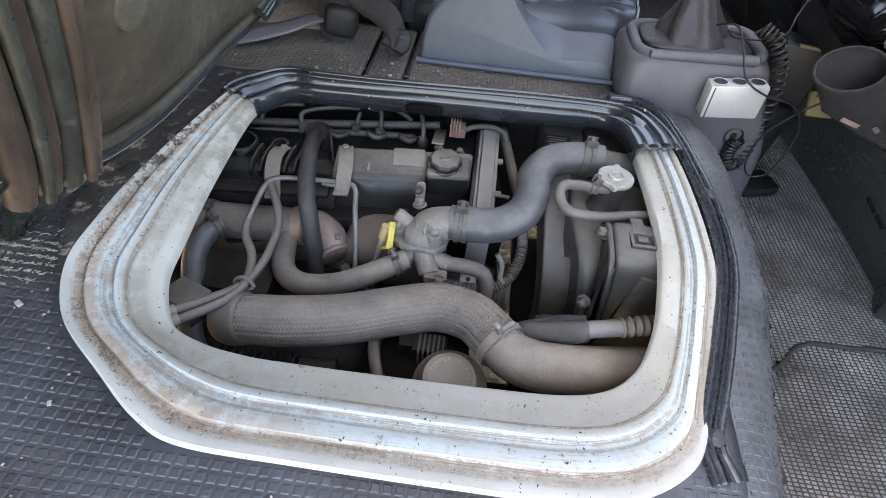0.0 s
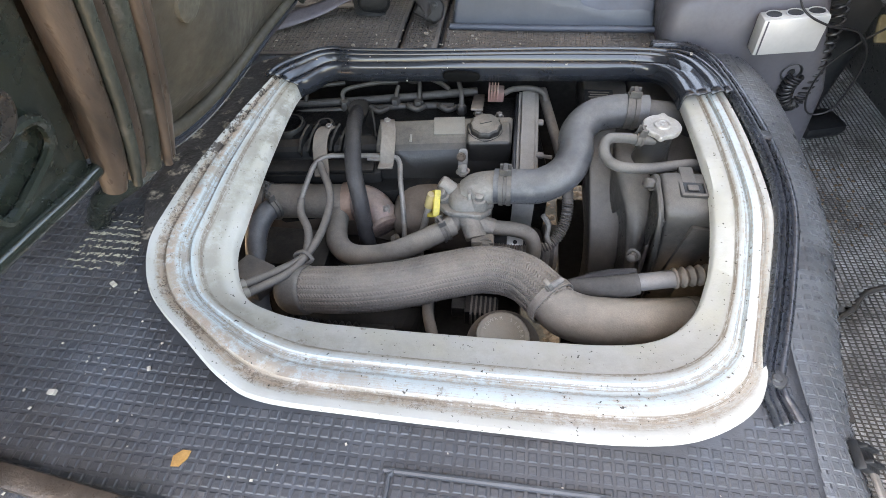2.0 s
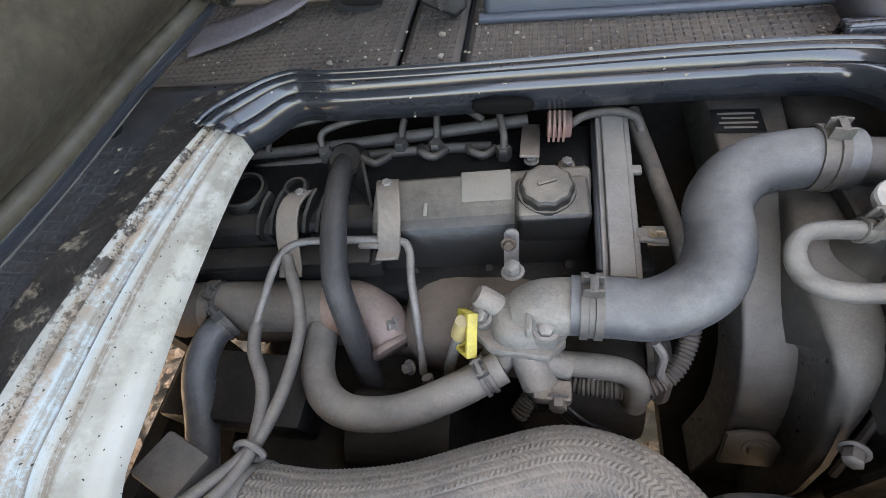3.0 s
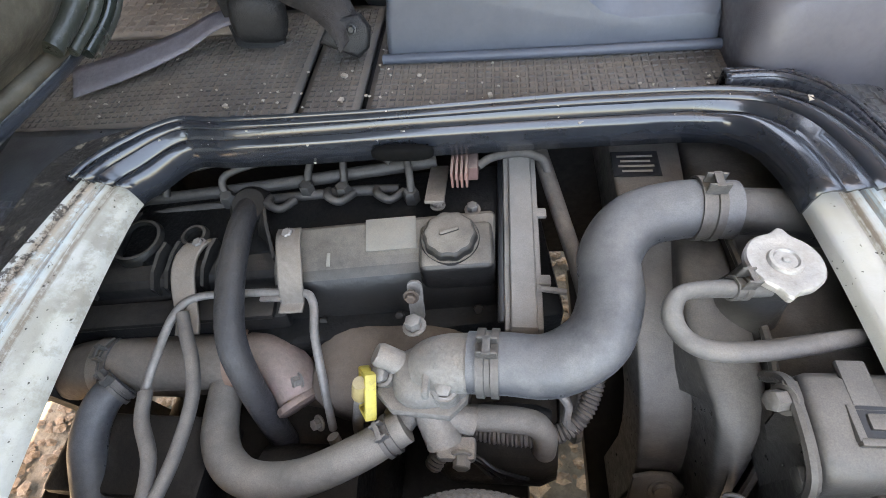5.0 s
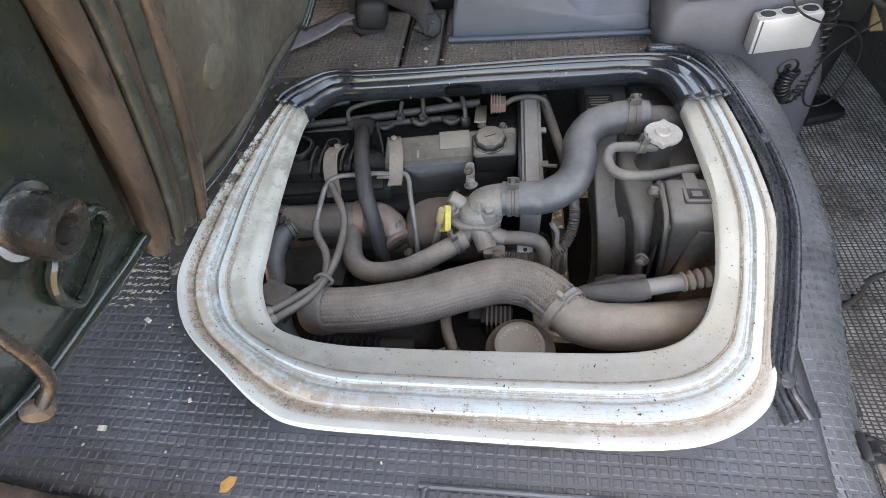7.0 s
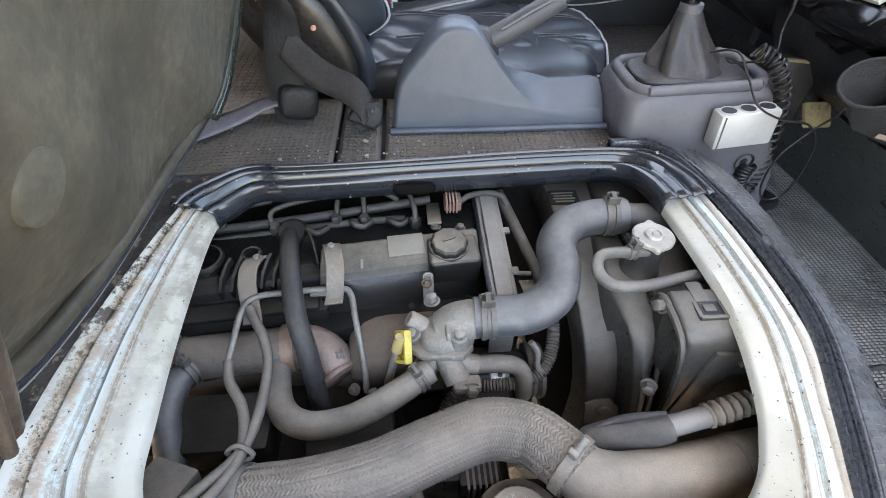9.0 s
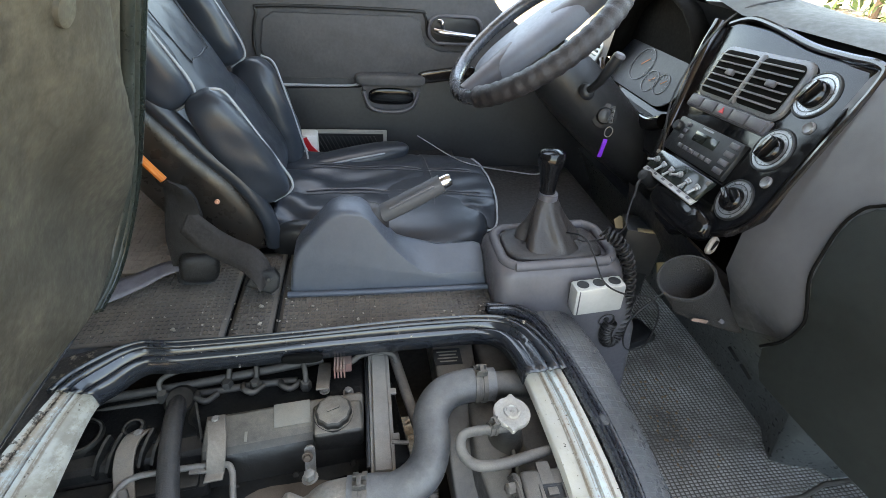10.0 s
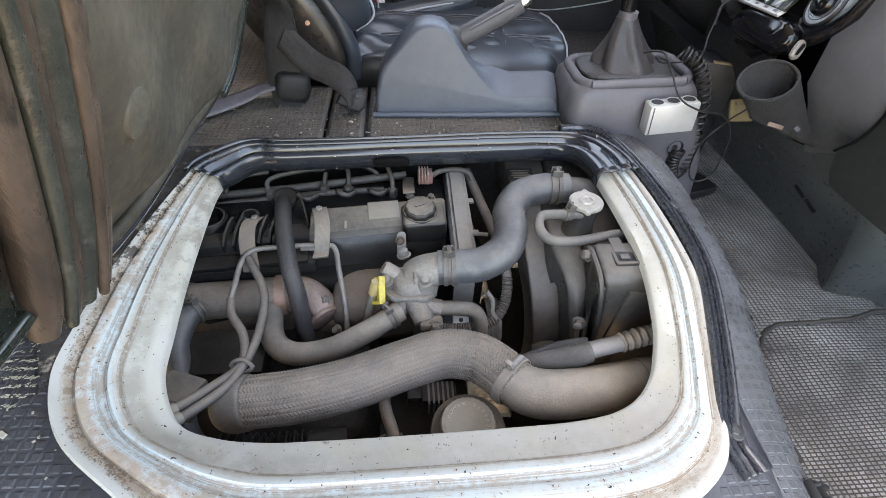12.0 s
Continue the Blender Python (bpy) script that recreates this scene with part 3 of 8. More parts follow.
def studs(name, parent, x0, x1, y0, y1, pitch, size, height, material, zfun, skip=None, sx=1.0, turn=0.0):
    """Raised squares of a rubber mat, joined."""
    verts, faces = [], []
    c, s = math.cos(turn), math.sin(turn)
    rg = random.Random(5)
    nx, ny = int((x1 - x0) / (pitch * sx)), int((y1 - y0) / pitch)
    for i in range(nx):
        for j in range(ny):
            x, y = x0 + (i + .5) * pitch * sx, y0 + (j + .5) * pitch
            if turn:
                mx, my = (x0 + x1) / 2, (y0 + y1) / 2
                x, y = mx + (x - mx) * c - (y - my) * s, my + (x - mx) * s + (y - my) * c
            if skip and skip(x, y):
                continue
            b = len(verts)
            lean_x, lean_y = rg.gauss(0, height * .16), rg.gauss(0, height * .16)
            for q, up in ((size, 0.0), (size * 0.72, height)):
                for dx, dy in ((-1, -1), (1, -1), (1, 1), (-1, 1)):
                    px, py = x + (dx * c * sx - dy * s) * q / 2, y + (dx * s * sx + dy * c) * q / 2
                    verts.append((px, py, zfun(px, py) + up + (lean_x * dx + lean_y * dy) * (up > 0)))
            faces.append((b + 4, b + 5, b + 6, b + 7))
            for k in range(4):
                faces.append((b + k, b + (k + 1) % 4, b + 4 + (k + 1) % 4, b + 4 + k))
    me = bpy.data.meshes.new(name)
    me.from_pydata(verts, [], faces)
    me.materials.append(material)
    ob = new(name, me)
    ob.parent = parent
    ob["kind"] = "stuff"
    return ob


in_rim = lambda x, y: inside_rim(x, y, -0.02)
in_rim_out = lambda x, y: inside_rim(x, y, 0.006)
near_z = lambda x, y: floor_z(x, y) - (.03 if x < -.24 and y > .36 and inside_rim(x, y, -.006) else 0.0)
near_mat = mat_sheet("floor_mat", -0.80, 0.380, -0.16, 0.70, M_MAT, "blue-black studded rubber floor mat round the engine opening", near_z, 0.0125,
                     lambda x, y: in_rim(x, y) or (x > .3 and y > .68))
PITCH = 0.0115
loose_stud = lambda x, y: -.20 < x < .34 and .015 < y < .075
studs("mat_studs", near_mat, -0.62, 0.374, -0.15, 0.60, PITCH, 0.0090, 0.0008, M_MAT, floor_z, lambda x, y: in_rim_out(x, y) or loose_stud(x, y))


def single_studs():
    """The studs nearest to the doorway, one by one on a shared mesh."""
    a, b, h = .0045, .0045 * .72, .0008
    me = bpy.data.meshes.new("stud")
    me.from_pydata([(-a, -a, 0), (a, -a, 0), (a, a, 0), (-a, a, 0), (-b, -b, h), (b, -b, h), (b, b, h), (-b, b, h)], [], [(4, 5, 6, 7)] + [(k, (k + 1) % 4, 4 + (k + 1) % 4, 4 + k) for k in range(4)])
    me.materials.append(M_MAT)
    for i in range(int(.994 / PITCH)):
        for j in range(int(.75 / PITCH)):
            x, y = -.62 + (i + .5) * PITCH, -.15 + (j + .5) * PITCH
            if in_rim_out(x, y) or not loose_stud(x, y):
                continue
            e = .004
            nx, ny = (floor_z(x - e, y) - floor_z(x + e, y)) / (2 * e), (floor_z(x, y - e) - floor_z(x, y + e)) / (2 * e)
            up = V(nx, ny, 1).normalized()
            ax = V(1, 0, -nx).normalized()
            ay = up.cross(ax)
            ob = new("stud", me)
            ob.parent = near_mat
            ob.matrix_parent_inverse = near_mat.matrix_world.inverted()
            ob.matrix_world = Matrix(((ax.x, ay.x, up.x, x), (ax.y, ay.y, up.y, y), (ax.z, ay.z, up.z, floor_z(x, y)), (0, 0, 0, 1)))




# side of the engine box: a rounded shoulder that falls to the footwell
def box_side():
    cols = []
    ny = 60
    for j in range(ny):
        y = -0.17 + 0.91 * j / (ny - 1)
        sh = float(np.interp(y, [-.17, .06, .13, .20, .29, .37, .49, .62, .68, .74], [.385, .385, .388, .398, .412, .424, .426, .424, .420, .415]))
        top = floor_z(0.3, y)
        foot_x = float(np.interp(y, [-.17, .1, .3, .42, .6, .74], [.50, .515, .56, .60, .66, .68]))
        col = [(.378, y, top + .0005), (sh - .012, y, top)]
        for k in range(1, 7):
            b = k / 6 * radians(58)
            col.append((sh - .012 + .07 * math.sin(b), y, top - .07 * (1 - math.cos(b))))
        x0, z0 = col[-1][0], col[-1][2]
        for k in range(1, 12):
            q = k / 11
            col.append((x0 + (foot_x - x0) * q ** 1.15, y, z0 + (.118 - z0) * (1 - (1 - q) ** 1.5)))
        cols.append(col)
    ob = part("engine_box_side", grid(cols), M_MATSIDE)
    tagged(ob, "studded dark rubber covering the side of the engine box", "floor", kind="structure")
    verts, faces = [], []
    pitch = 0.0115
    for j in range(78):
        fj = (j + .5) * pitch / 0.91 * (ny - 1)
        if fj > ny - 2:
            break
        i0 = int(fj)
        line = [V(cols[i0][k]).lerp(V(cols[i0 + 1][k]), fj - i0) for k in range(len(cols[0]))]
        acc, want = 0.0, .007
        for k in range(len(line) - 1):
            seg = line[k + 1] - line[k]
            while acc + seg.length > want:
                c0 = line[k] + seg * ((want - acc) / seg.length)
                want += pitch
                at, ay = seg.normalized(), V(0, 1, 0)
                nn = at.cross(ay).normalized()
                nn = nn if nn.z > 0 else -nn
                b = len(verts)
                for q, up in ((.0090, 0.0), (.0072, .0007)):
                    for dx, dy in ((-1, -1), (1, -1), (1, 1), (-1, 1)):
                        verts.append(c0 + at * dx * q * .5 + ay * dy * q * .5 + nn * up)
                faces.append((b + 4, b + 5, b + 6, b + 7))
                for e in range(4):
                    faces.append((b + e, b + (e + 1) % 4, b + 4 + (e + 1) % 4, b + 4 + e))
            acc += seg.length
    me = bpy.data.meshes.new("mat_studs")
    me.from_pydata([tuple(v) for v in verts], [], faces)
    me.materials.append(M_MATSIDE)
    st = new("mat_studs", me)
    st.parent = ob
    st["kind"] = "stuff"


box_side()

# black fluted weatherstrip over the far edge, then down the side
FLUTES = [(0, -.020), (0.005, -.006), (.03, .003), (.12, .0050), (.22, .0045), (.28, .0022), (.34, .0045), (.50, .0068), (.57, .0024), (.64, .0062), (.72, .0080), (.79, .0068), (.84, .0030), (.89, .0064), (.93, .0066), (.97, .0040), (1, -.003)]


def build_seal():
    seal = thing("weatherstrip", "glossy black fluted rubber weatherstrip along the opening edge", "seal", (0, 0.69, 0.41))
    n = len(RIM_S)
    ids = [i % n for i in range(18 * 8 - 3, 26 * 8 + 7)]
    rows = []
    for s, dz in FLUTES:
        row = []
        for i in ids:
            r = RIM_S[i]
            w = (V(r[3:5]) - V(r[:2])).length
            far = min(1.0, max(0.0, (r[4] - .60) / .07))
            p = rim_point(r, (-.003 - .006 * far) / w + ((w + .006 - .008 * far) / w) * s, 0.0)
            base = rim_point(r, min(1, max(0, s)), 0.008)
            p.z = base.z + dz + 0.002
            row.append(p)
        rows.append(row)
    bm = grid(rows)
    ob = part("far_strip", bm, M_SEAL, seal, angle=70)
    ob.modifiers.new("thickness", "SOLIDIFY").thickness = 0.0025
    # black lump standing in for the shaded notch in the seal
    part("drain_notch", pillow((.064, .012, .018), Matrix.Translation((-.018, .6625, .386)), 3, 8), M_SHADEBLACK, seal)
    # side strip
    side = [(.290, .724, .410), (.335, .714, .415), (.366, .675, .419), (.380, .612, .421), (.389, .54, .421), (.395, .45, .419), (.393, .368, .411), (.377, .285, .391), (.360, .220, .374), (.350, .182, .361), (.349, .160, .358), (.353, .146, .356), (.357, .132, .354)]
    c = spline(side, 8)
    rows = [[] for _ in FLUTES]
    for i, p in enumerate(c):
        a = V(c[min(len(c) - 1, i + 1)]) - V(c[max(0, i - 1)])
        nrm = V(-a.y, a.x, 0).normalized()
        for j, (s, dz) in enumerate(FLUTES):
            wide = .022 + .008 * max(0.0, (i - len(c) * .82) / (len(c) * .18))
            q = V(p) + nrm * (0.5 - s) * wide
            q.z += dz * 1.1
            rows[j].append(q)
    ob = part("side_strip", grid(rows), M_SEALSIDE, seal, angle=70)
    ob.modifiers.new("thickness", "SOLIDIFY").thickness = 0.0025
    for at in ((.393, .482, .4275), (.350, .174, .3675)):
        bm = lathe([(0, .004), (.004, .004), (.005, .0025), (.009, .002), (.0105, 0), (.0105, -.003)], Matrix.Translation(at), 20)
        part("screw", bm, M_SCREW, seal, "dull dark steel screw")


build_seal()


def glue_strip():
    """Worn outer band of old paint and glue beside the rim, where the lid is hinged."""
    n = len(RIM_S)
    rows = []
    for k, q in enumerate((0, .2, .5, .8, 1.0)):
        row = []
        for i in range(25 * 8 + 2, 25 * 8 + 2 + 40):
            r = RIM_S[i % n]
            a, b = V(r[:3]), V(r[3:6])
            d = V(b.x - a.x, b.y - a.y, 0).normalized()
            f = (i - 25 * 8 - 2) / 40
            w = .055 * min(1.0, f * 6, (1 - f) * 2.2) + .003
            p = b + d * (w * q - .004)
            p.z = b.z + .001 + .002 * math.sin(i * .7 + k) * (q > 0)
            row.append(p)
        rows.append(row)
    ob = part("rim_flange", grid(rows), mat("worn_glue_paint", (.045, .040, .037), .55, 0, .4, 30, .8, 160, stain=42, staincol=(.46, .39, .30)))
    tagged(ob, "flaking cream paint and brown glue on the rim flange", "rim", kind="structure")


glue_strip()


# ---- floor beyond the opening, footwell ----
far_z = lambda x, y: 0.397 + 0.004 * math.sin(x * 9) * math.sin(y * 7)
for nm, x0, x1 in (("a", -0.62, -0.140), ("b", -0.134, -0.068), ("c", -0.061, 0.36)):
    ob = mat_sheet("floor_mat", x0, x1, 0.700, 0.93, M_MATDUSTY, "dusty brown-black studded rubber mat strip by the driver seat", far_z, 0.012,
                   lambda x, y: inside_rim(x, y, -0.01))
    studs("mat_studs", ob, x0 + .004, x1 - .004, 0.708, 0.925, 0.0092, 0.0068, 0.0010, M_MATDUSTY, far_z, lambda x, y: inside_rim(x, y, 0.012))
under = part("floor_pan", box((1.55, 0.82, 0.02), at=(-0.42, 1.11, 0.372)), M_DOORDARK)
# added block: hides the outside and stands in for the footwell's shade
tagged(part("floor_side", box((0.46, 0.56, 0.20), at=(.52, 1.19, .235), bevel=.03, seg=3), M_DOORDARK), "dark block added to fill the shaded space before the driver seat", "floor", kind="structure")
tagged(under, "dusty dark steel floor pan under the seats", "floor", kind="structure")
brown = mat_sheet("floor_mat", -0.75, -0.24, 0.875, 1.45, mat("brown_ribbed_mat", (0.19, 0.145, 0.115), 0.7, 0, 0.35, 12, 0.3, 250, dust=0.6, dustcol=(0.36, 0.29, 0.24)),
                  "brown dusty ribbed rubber mat behind the seat", lambda x, y: 0.402 + 0.02 * max(0, -x - .3), 0.03)
studs("mat_studs", brown, -0.74, -0.25, 0.88, 1.44, 0.014, 0.011, 0.0012, brown.data.materials[0], lambda x, y: 0.402 + 0.02 * max(0, -x - .3))

def seam_y(x):
    """Where the two footwell mats meet."""
    return float(np.interp(x, [.50, .60, .64, .665, .70, .78, .86, .92, 1.1], [.36, .385, .415, .445, .458, .460, .466, .482, .487]))


seam_near = lambda x, y: y > seam_y(x) + .004
seam_far = lambda x, y: y < seam_y(x)
foot = mat_sheet("footwell_mat", 0.49, 1.10, -0.2, 0.52, M_FOOTMAT, "worn black studded rubber mat in the footwell", lambda x, y: 0.145 + 0.004 * math.sin(x * 14 + y * 9), 0.03, seam_near)
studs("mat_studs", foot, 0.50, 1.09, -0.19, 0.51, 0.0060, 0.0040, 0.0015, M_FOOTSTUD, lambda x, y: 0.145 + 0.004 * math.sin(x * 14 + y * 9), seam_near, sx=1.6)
foot2 = mat_sheet("footwell_mat", 0.50, 1.10, 0.40, 1.45, M_FOOTMAT, "worn black ribbed rubber mat in the footwell", lambda x, y: 0.153 + 0.003 * math.sin(x * 11 + y * 13), 0.0125, seam_far)
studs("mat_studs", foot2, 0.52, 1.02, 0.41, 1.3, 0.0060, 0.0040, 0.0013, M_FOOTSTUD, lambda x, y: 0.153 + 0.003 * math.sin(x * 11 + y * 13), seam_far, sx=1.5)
part("mat_lip", tube([(x, seam_y(x) - .004, .150 + .003 * math.sin(x * 11 + seam_y(x) * 13)) for x in np.linspace(.60, 1.08, 25)], .0048, 10, 2), M_FOOTMAT, foot2, "thick black mat edge")

# engine bay walls, open underneath to the ground
for nm, size, at in (("bay_wall_rear", (0.02, 0.40, 0.12), (-0.42, 0.37, 0.31)), ("bay_wall_rear", (0.02, 0.24, 0.38), (-0.42, 0.69, 0.18)), ("bay_wall_front", (0.02, 0.60, 0.34), (0.425, 0.45, 0.165)),
                     ("bay_wall_far", (0.72, 0.02, 0.36), (0.06, 0.80, 0.20)), ("bay_wall_far", (0.06, 0.02, 0.36), (-.39, 0.80, 0.20)), ("bay_wall_far", (0.038, 0.02, 0.36), (-.341, 0.80, 0.20)), ("bay_wall_far", (0.022, 0.02, 0.256), (-.311, 0.80, 0.148)), ("bay_wall_far", (0.022, 0.02, 0.084), (-.311, 0.80, 0.338)), ("bay_wall_rear", (0.02, 0.30, 0.16), (-.42, 0.34, 0.09)), ("bay_wall_rear", (0.02, 0.10, 0.10), (-.42, 0.50, 0.20)), ("bay_wall_near", (0.77, 0.02, 0.34), (-0.035, 0.135, 0.16))):
    tagged(part(nm, box(size, at=at), M_BAYWALL), "dark dusty steel wall of the engine bay", "wall", kind="structure")
# added dark plates that shut out the bright ground below the bay
cross = part("crossmember", box((0.40, 0.50, 0.04), at=(-0.08, 0.42, -0.02), bevel=0.01), M_BAYWALL)
tagged(part("undertray", box((0.26, 0.62, 0.02), at=(0.33, 0.46, -0.02)), M_BAYWALL), "dark panel added to hide the ground below the radiator", "undertray", kind="structure")
tagged(part("splash_tray", box((.16, .26, .015), at=(.14, .25, -.02)), M_BAYWALL), "dark panel added to hide the ground below the reservoir", "undertray", kind="structure")
tagged(cross, "dark plate added to hide the ground under the engine", "crossmember", kind="structure")

rows = []
for j in range(41):
    rows.append([((i - 20) ** 3 * 0.03 * 0.5, (j - 20) ** 3 * 0.03 * 0.5, -0.42) for i in range(41)])
def litter(x0, x1, y0, y1, count, seed):
    """Loose stones and dry leaves on the ground."""
    rg = random.Random(seed)
    verts, faces = [], []
    for i in range(count):
        c = V(rg.uniform(x0, x1), rg.uniform(y0, y1), -.418)
        s = rg.uniform(.006, .02) * (1.8 if i % 6 == 0 else 1)
        a = rg.uniform(0, 6.28)
        b = len(verts)
        tilt = rg.uniform(-.4, .4)
        for k in range(5):
            q = a + k * 1.2566 + rg.uniform(-.3, .3)
            verts.append(tuple(c + V(math.cos(q) * s, math.sin(q) * s * .7, .002 + s * .3 + tilt * s * math.cos(q))))
        verts.append(tuple(c + V(0, 0, s * .7)))
        for k in range(5):
            faces.append((b + k, b + (k + 1) % 5, b + 5))
    me = bpy.data.meshes.new("leaf_litter")
    me.from_pydata(verts, [], faces)
    me.materials.append(M_LITTER)
    ob = new("leaf_litter", me)
    tagged(ob, "loose stones and dry brown leaves on the ground", "leaf litter", kind="stuff")


litter(-1.6, .5, -.1, 1.6, 5000, 21)
tagged(part("ground", grid(rows), M_GRAVEL), "sunlit brown gravel ground below and around the van", "ground", kind="structure")

# ---- engine ----
# plain near-black finish without dust, for the block and head
M_NEARBLACK = mat("oily_black_casting", (.007, .007, .007), .55, 0, .4, 30, .4, 200, spec=.3)
M_RAIL = mat("dusty_dark_pipe", (.035, .033, .032), .5, .2, .4, 30, .25, 250, dust=.6, dlo=.3, dustcol=(.17, .15, .13), stain=40, staincol=(.02, .018, .017))
engine = thing("engine", "dusty diesel engine with black valve cover in the open bay", "engine", (0.0, 0.5, 0.05))
part("engine_block", box((0.50, 0.17, 0.32), at=(-0.11, 0.60, 0.095), m=Matrix.Rotation(radians(8), 4, "Z"), bevel=0.01), M_NEARBLACK, engine)
part("cylinder_head", box((0.44, 0.10, 0.08), at=(-0.13, 0.648, 0.272), m=Matrix.Rotation(radians(6), 4, "Z"), bevel=0.008), M_NEARBLACK, engine)

# valve cover: dusty sloping top, rounded shoulder, ledge and steep black front
def cover_y(x):
    return .615 + .095 * (x + .149)


def cover_body(x0, x1, prof, drop=0.0):
    """A long casting of one profile, given as (distance behind its back edge, height), with rounded ends."""
    mz = .28
    rows = []
    for x, k in ((x0, .93), (x0 + .002, .975), (x0 + .006, 1.0), ((x0 + x1) / 2, 1.0), (x1 - .006, 1.0), (x1 - .002, .975), (x1, .93)):
        rows.append([(x, cover_y(x) - .045 + (dy + .045) * k, mz + (z - mz) * k + .018 * x - drop) for dy, z in prof])
    bm = grid(rows, closed_u=True)
    bm.verts.ensure_lookup_table()
    n = len(prof)
    bm.faces.new([bm.verts[i] for i in range(n)])
    bm.faces.new([bm.verts[len(bm.verts) - 1 - i] for i in range(n)])
    bmesh.ops.recalc_face_normals(bm, faces=bm.faces)
    return bm


def plate(pts, thick):
    """A flat plate through the given corners."""
    p = [V(q) for q in pts]
    nrm = (p[1] - p[0]).cross(p[2] - p[0]).normalized() * thick / 2
    bm = bmesh.new()
    lo = [bm.verts.new(q - nrm) for q in p]
    hi = [bm.verts.new(q + nrm) for q in p]
    bm.faces.new(lo[::-1])
    bm.faces.new(hi)
    for i in range(len(p)):
        j = (i + 1) % len(p)
        bm.faces.new((lo[i], lo[j], hi[j], hi[i]))
    return bm


part("valve_cover", cover_body(-.158, .074, [(.0, .250), (.0, .322), (-.002, .327), (-.007, .3295), (-.020, .3265), (-.034, .3215), (-.041, .318), (-.049, .313), (-.057, .305), (-.063, .295), (-.068, .284), (-.0715, .272), (-.0740, .260), (-.0765, .246), (-.079, .228)]),
     M_COVERTOP, engine, "black valve cover with a thick coat of tan dust", angle=25)
turn = Matrix.Rotation(radians(4), 4, "Z")
part("filler_boss", box((.076, .056, .060), Matrix.Translation((.035, .5925, .3005)) @ turn @ Matrix.Rotation(radians(3), 4, "X"), .008, 3), M_COVERTOP, engine)
part("boss_collar", lathe([(.031, -.012), (.0305, -.001), (.029, .0015), (0, .0015)], Matrix.Translation((.029, .596, .3305)) @ Matrix.Rotation(radians(4), 4, "X"), 32), M_COVERTOP, engine)
cap_at = Matrix.Translation((.029, .596, .3325)) @ Matrix.Rotation(radians(4), 4, "X")
part("oil_filler_cap", lathe([(0, .0125), (.010, .0125), (.012, .0115), (.019, .0115), (.0235, .0105), (.0262, .0075), (.0272, .002), (.0272, 0), (0, 0)], cap_at, 64,
     shape=lambda a, r, z: r * (1 + 0.032 * math.cos(10 * a)) if r > .021 else r), M_COVERTOP, engine, "round dusty black oil filler cap with gripped edge")
part("cap_grip", box((.020, .005, .003), cap_at @ Matrix.Translation((0, 0, .0130)) @ Matrix.Rotation(radians(20), 4, "Z"), .0015), M_COVERTOP, engine)
part("label_plate", box((.053, .036, .0014), Matrix.Translation((-.034, .606, .3262)) @ Matrix.Rotation(radians(5.5), 4, "Z") @ Matrix.Rotation(radians(14.5), 4, "X"), .0005), M_LABEL, engine, "faded dust-covered paper label")
part("small_label", box((.004, .014, .0012), Matrix.Translation((-.098, .578, .3188)) @ Matrix.Rotation(radians(25), 4, "X"), .0004), M_LABEL, engine)
for x, dy, z in ((-.115, -.0755, .252), (-.030, -.0755, .252), (.056, -.0755, .252)):
    part("cover_bolt", bolt((x, cover_y(x) + dy, z + .018 * x), (0, -.7, .7), .0055, .007), M_BLACKPLASTIC, engine)
part("cover_bolt", bolt((.050, .640, .322), (0, 0, 1), .006, .008), M_STEEL, engine)
# rear half: dark ribbed plastic cover
M_REARDUST = mat("lightly_dusted_black_plastic", (.009, .009, .009), .42, 0, .3, 20, .2, 300, dust=.7, flat=True, dlo=.4, dustcol=(.115, .100, .083), spec=.35)
part("rear_cover", cover_body(-.42, -.150, [(.004, .20), (.004, .303), (.0, .309), (-.010, .311), (-.028, .310), (-.038, .307), (-.044, .300), (-.048, .289), (-.052, .284), (-.072, .281), (-.080, .276), (-.084, .266), (-.087, .20)]), M_BLACKPLASTIC, engine, "ribbed black plastic rear cover", angle=30)
for x in (-.382, -.366, -.292, -.276, -.236, -.220, -.204):
    y = cover_y(x)
    part("cover_fin", plate([(x + .006, y - .002, .300), (x + .006, y - .004, .324), (x + .003, y - .018, .323), (x - .002, y - .036, .314), (x - .005, y - .050, .300), (x - .005, y - .050, .286)], .0045), M_REARDUST, engine)
for x, y, r in ((-.330, .606, .030), (-.262, .612, .016)):
    part("cover_cup", lathe([(r, -.03), (r, .008), (r - .002, .012), (r - .0055, .012), (r - .0065, -.012), (0, -.014)], Matrix.Translation((x, y, .306)), 28), M_REARDUST, engine, "round dusty socket in the cover")
part("cover_ledge", box((.26, .030, .010), Matrix.Translation((-.290, .532, .281)) @ Matrix.Rotation(radians(5.4), 4, "Z"), .004), M_BLACKPLASTIC, engine)
part("cover_fin", plate([(-.191, .606, .300), (-.161, .584, .300), (-.161, .584, .314), (-.169, .612, .335), (-.177, .634, .337), (-.186, .626, .322)], .004), M_BLACKPLASTIC, engine)

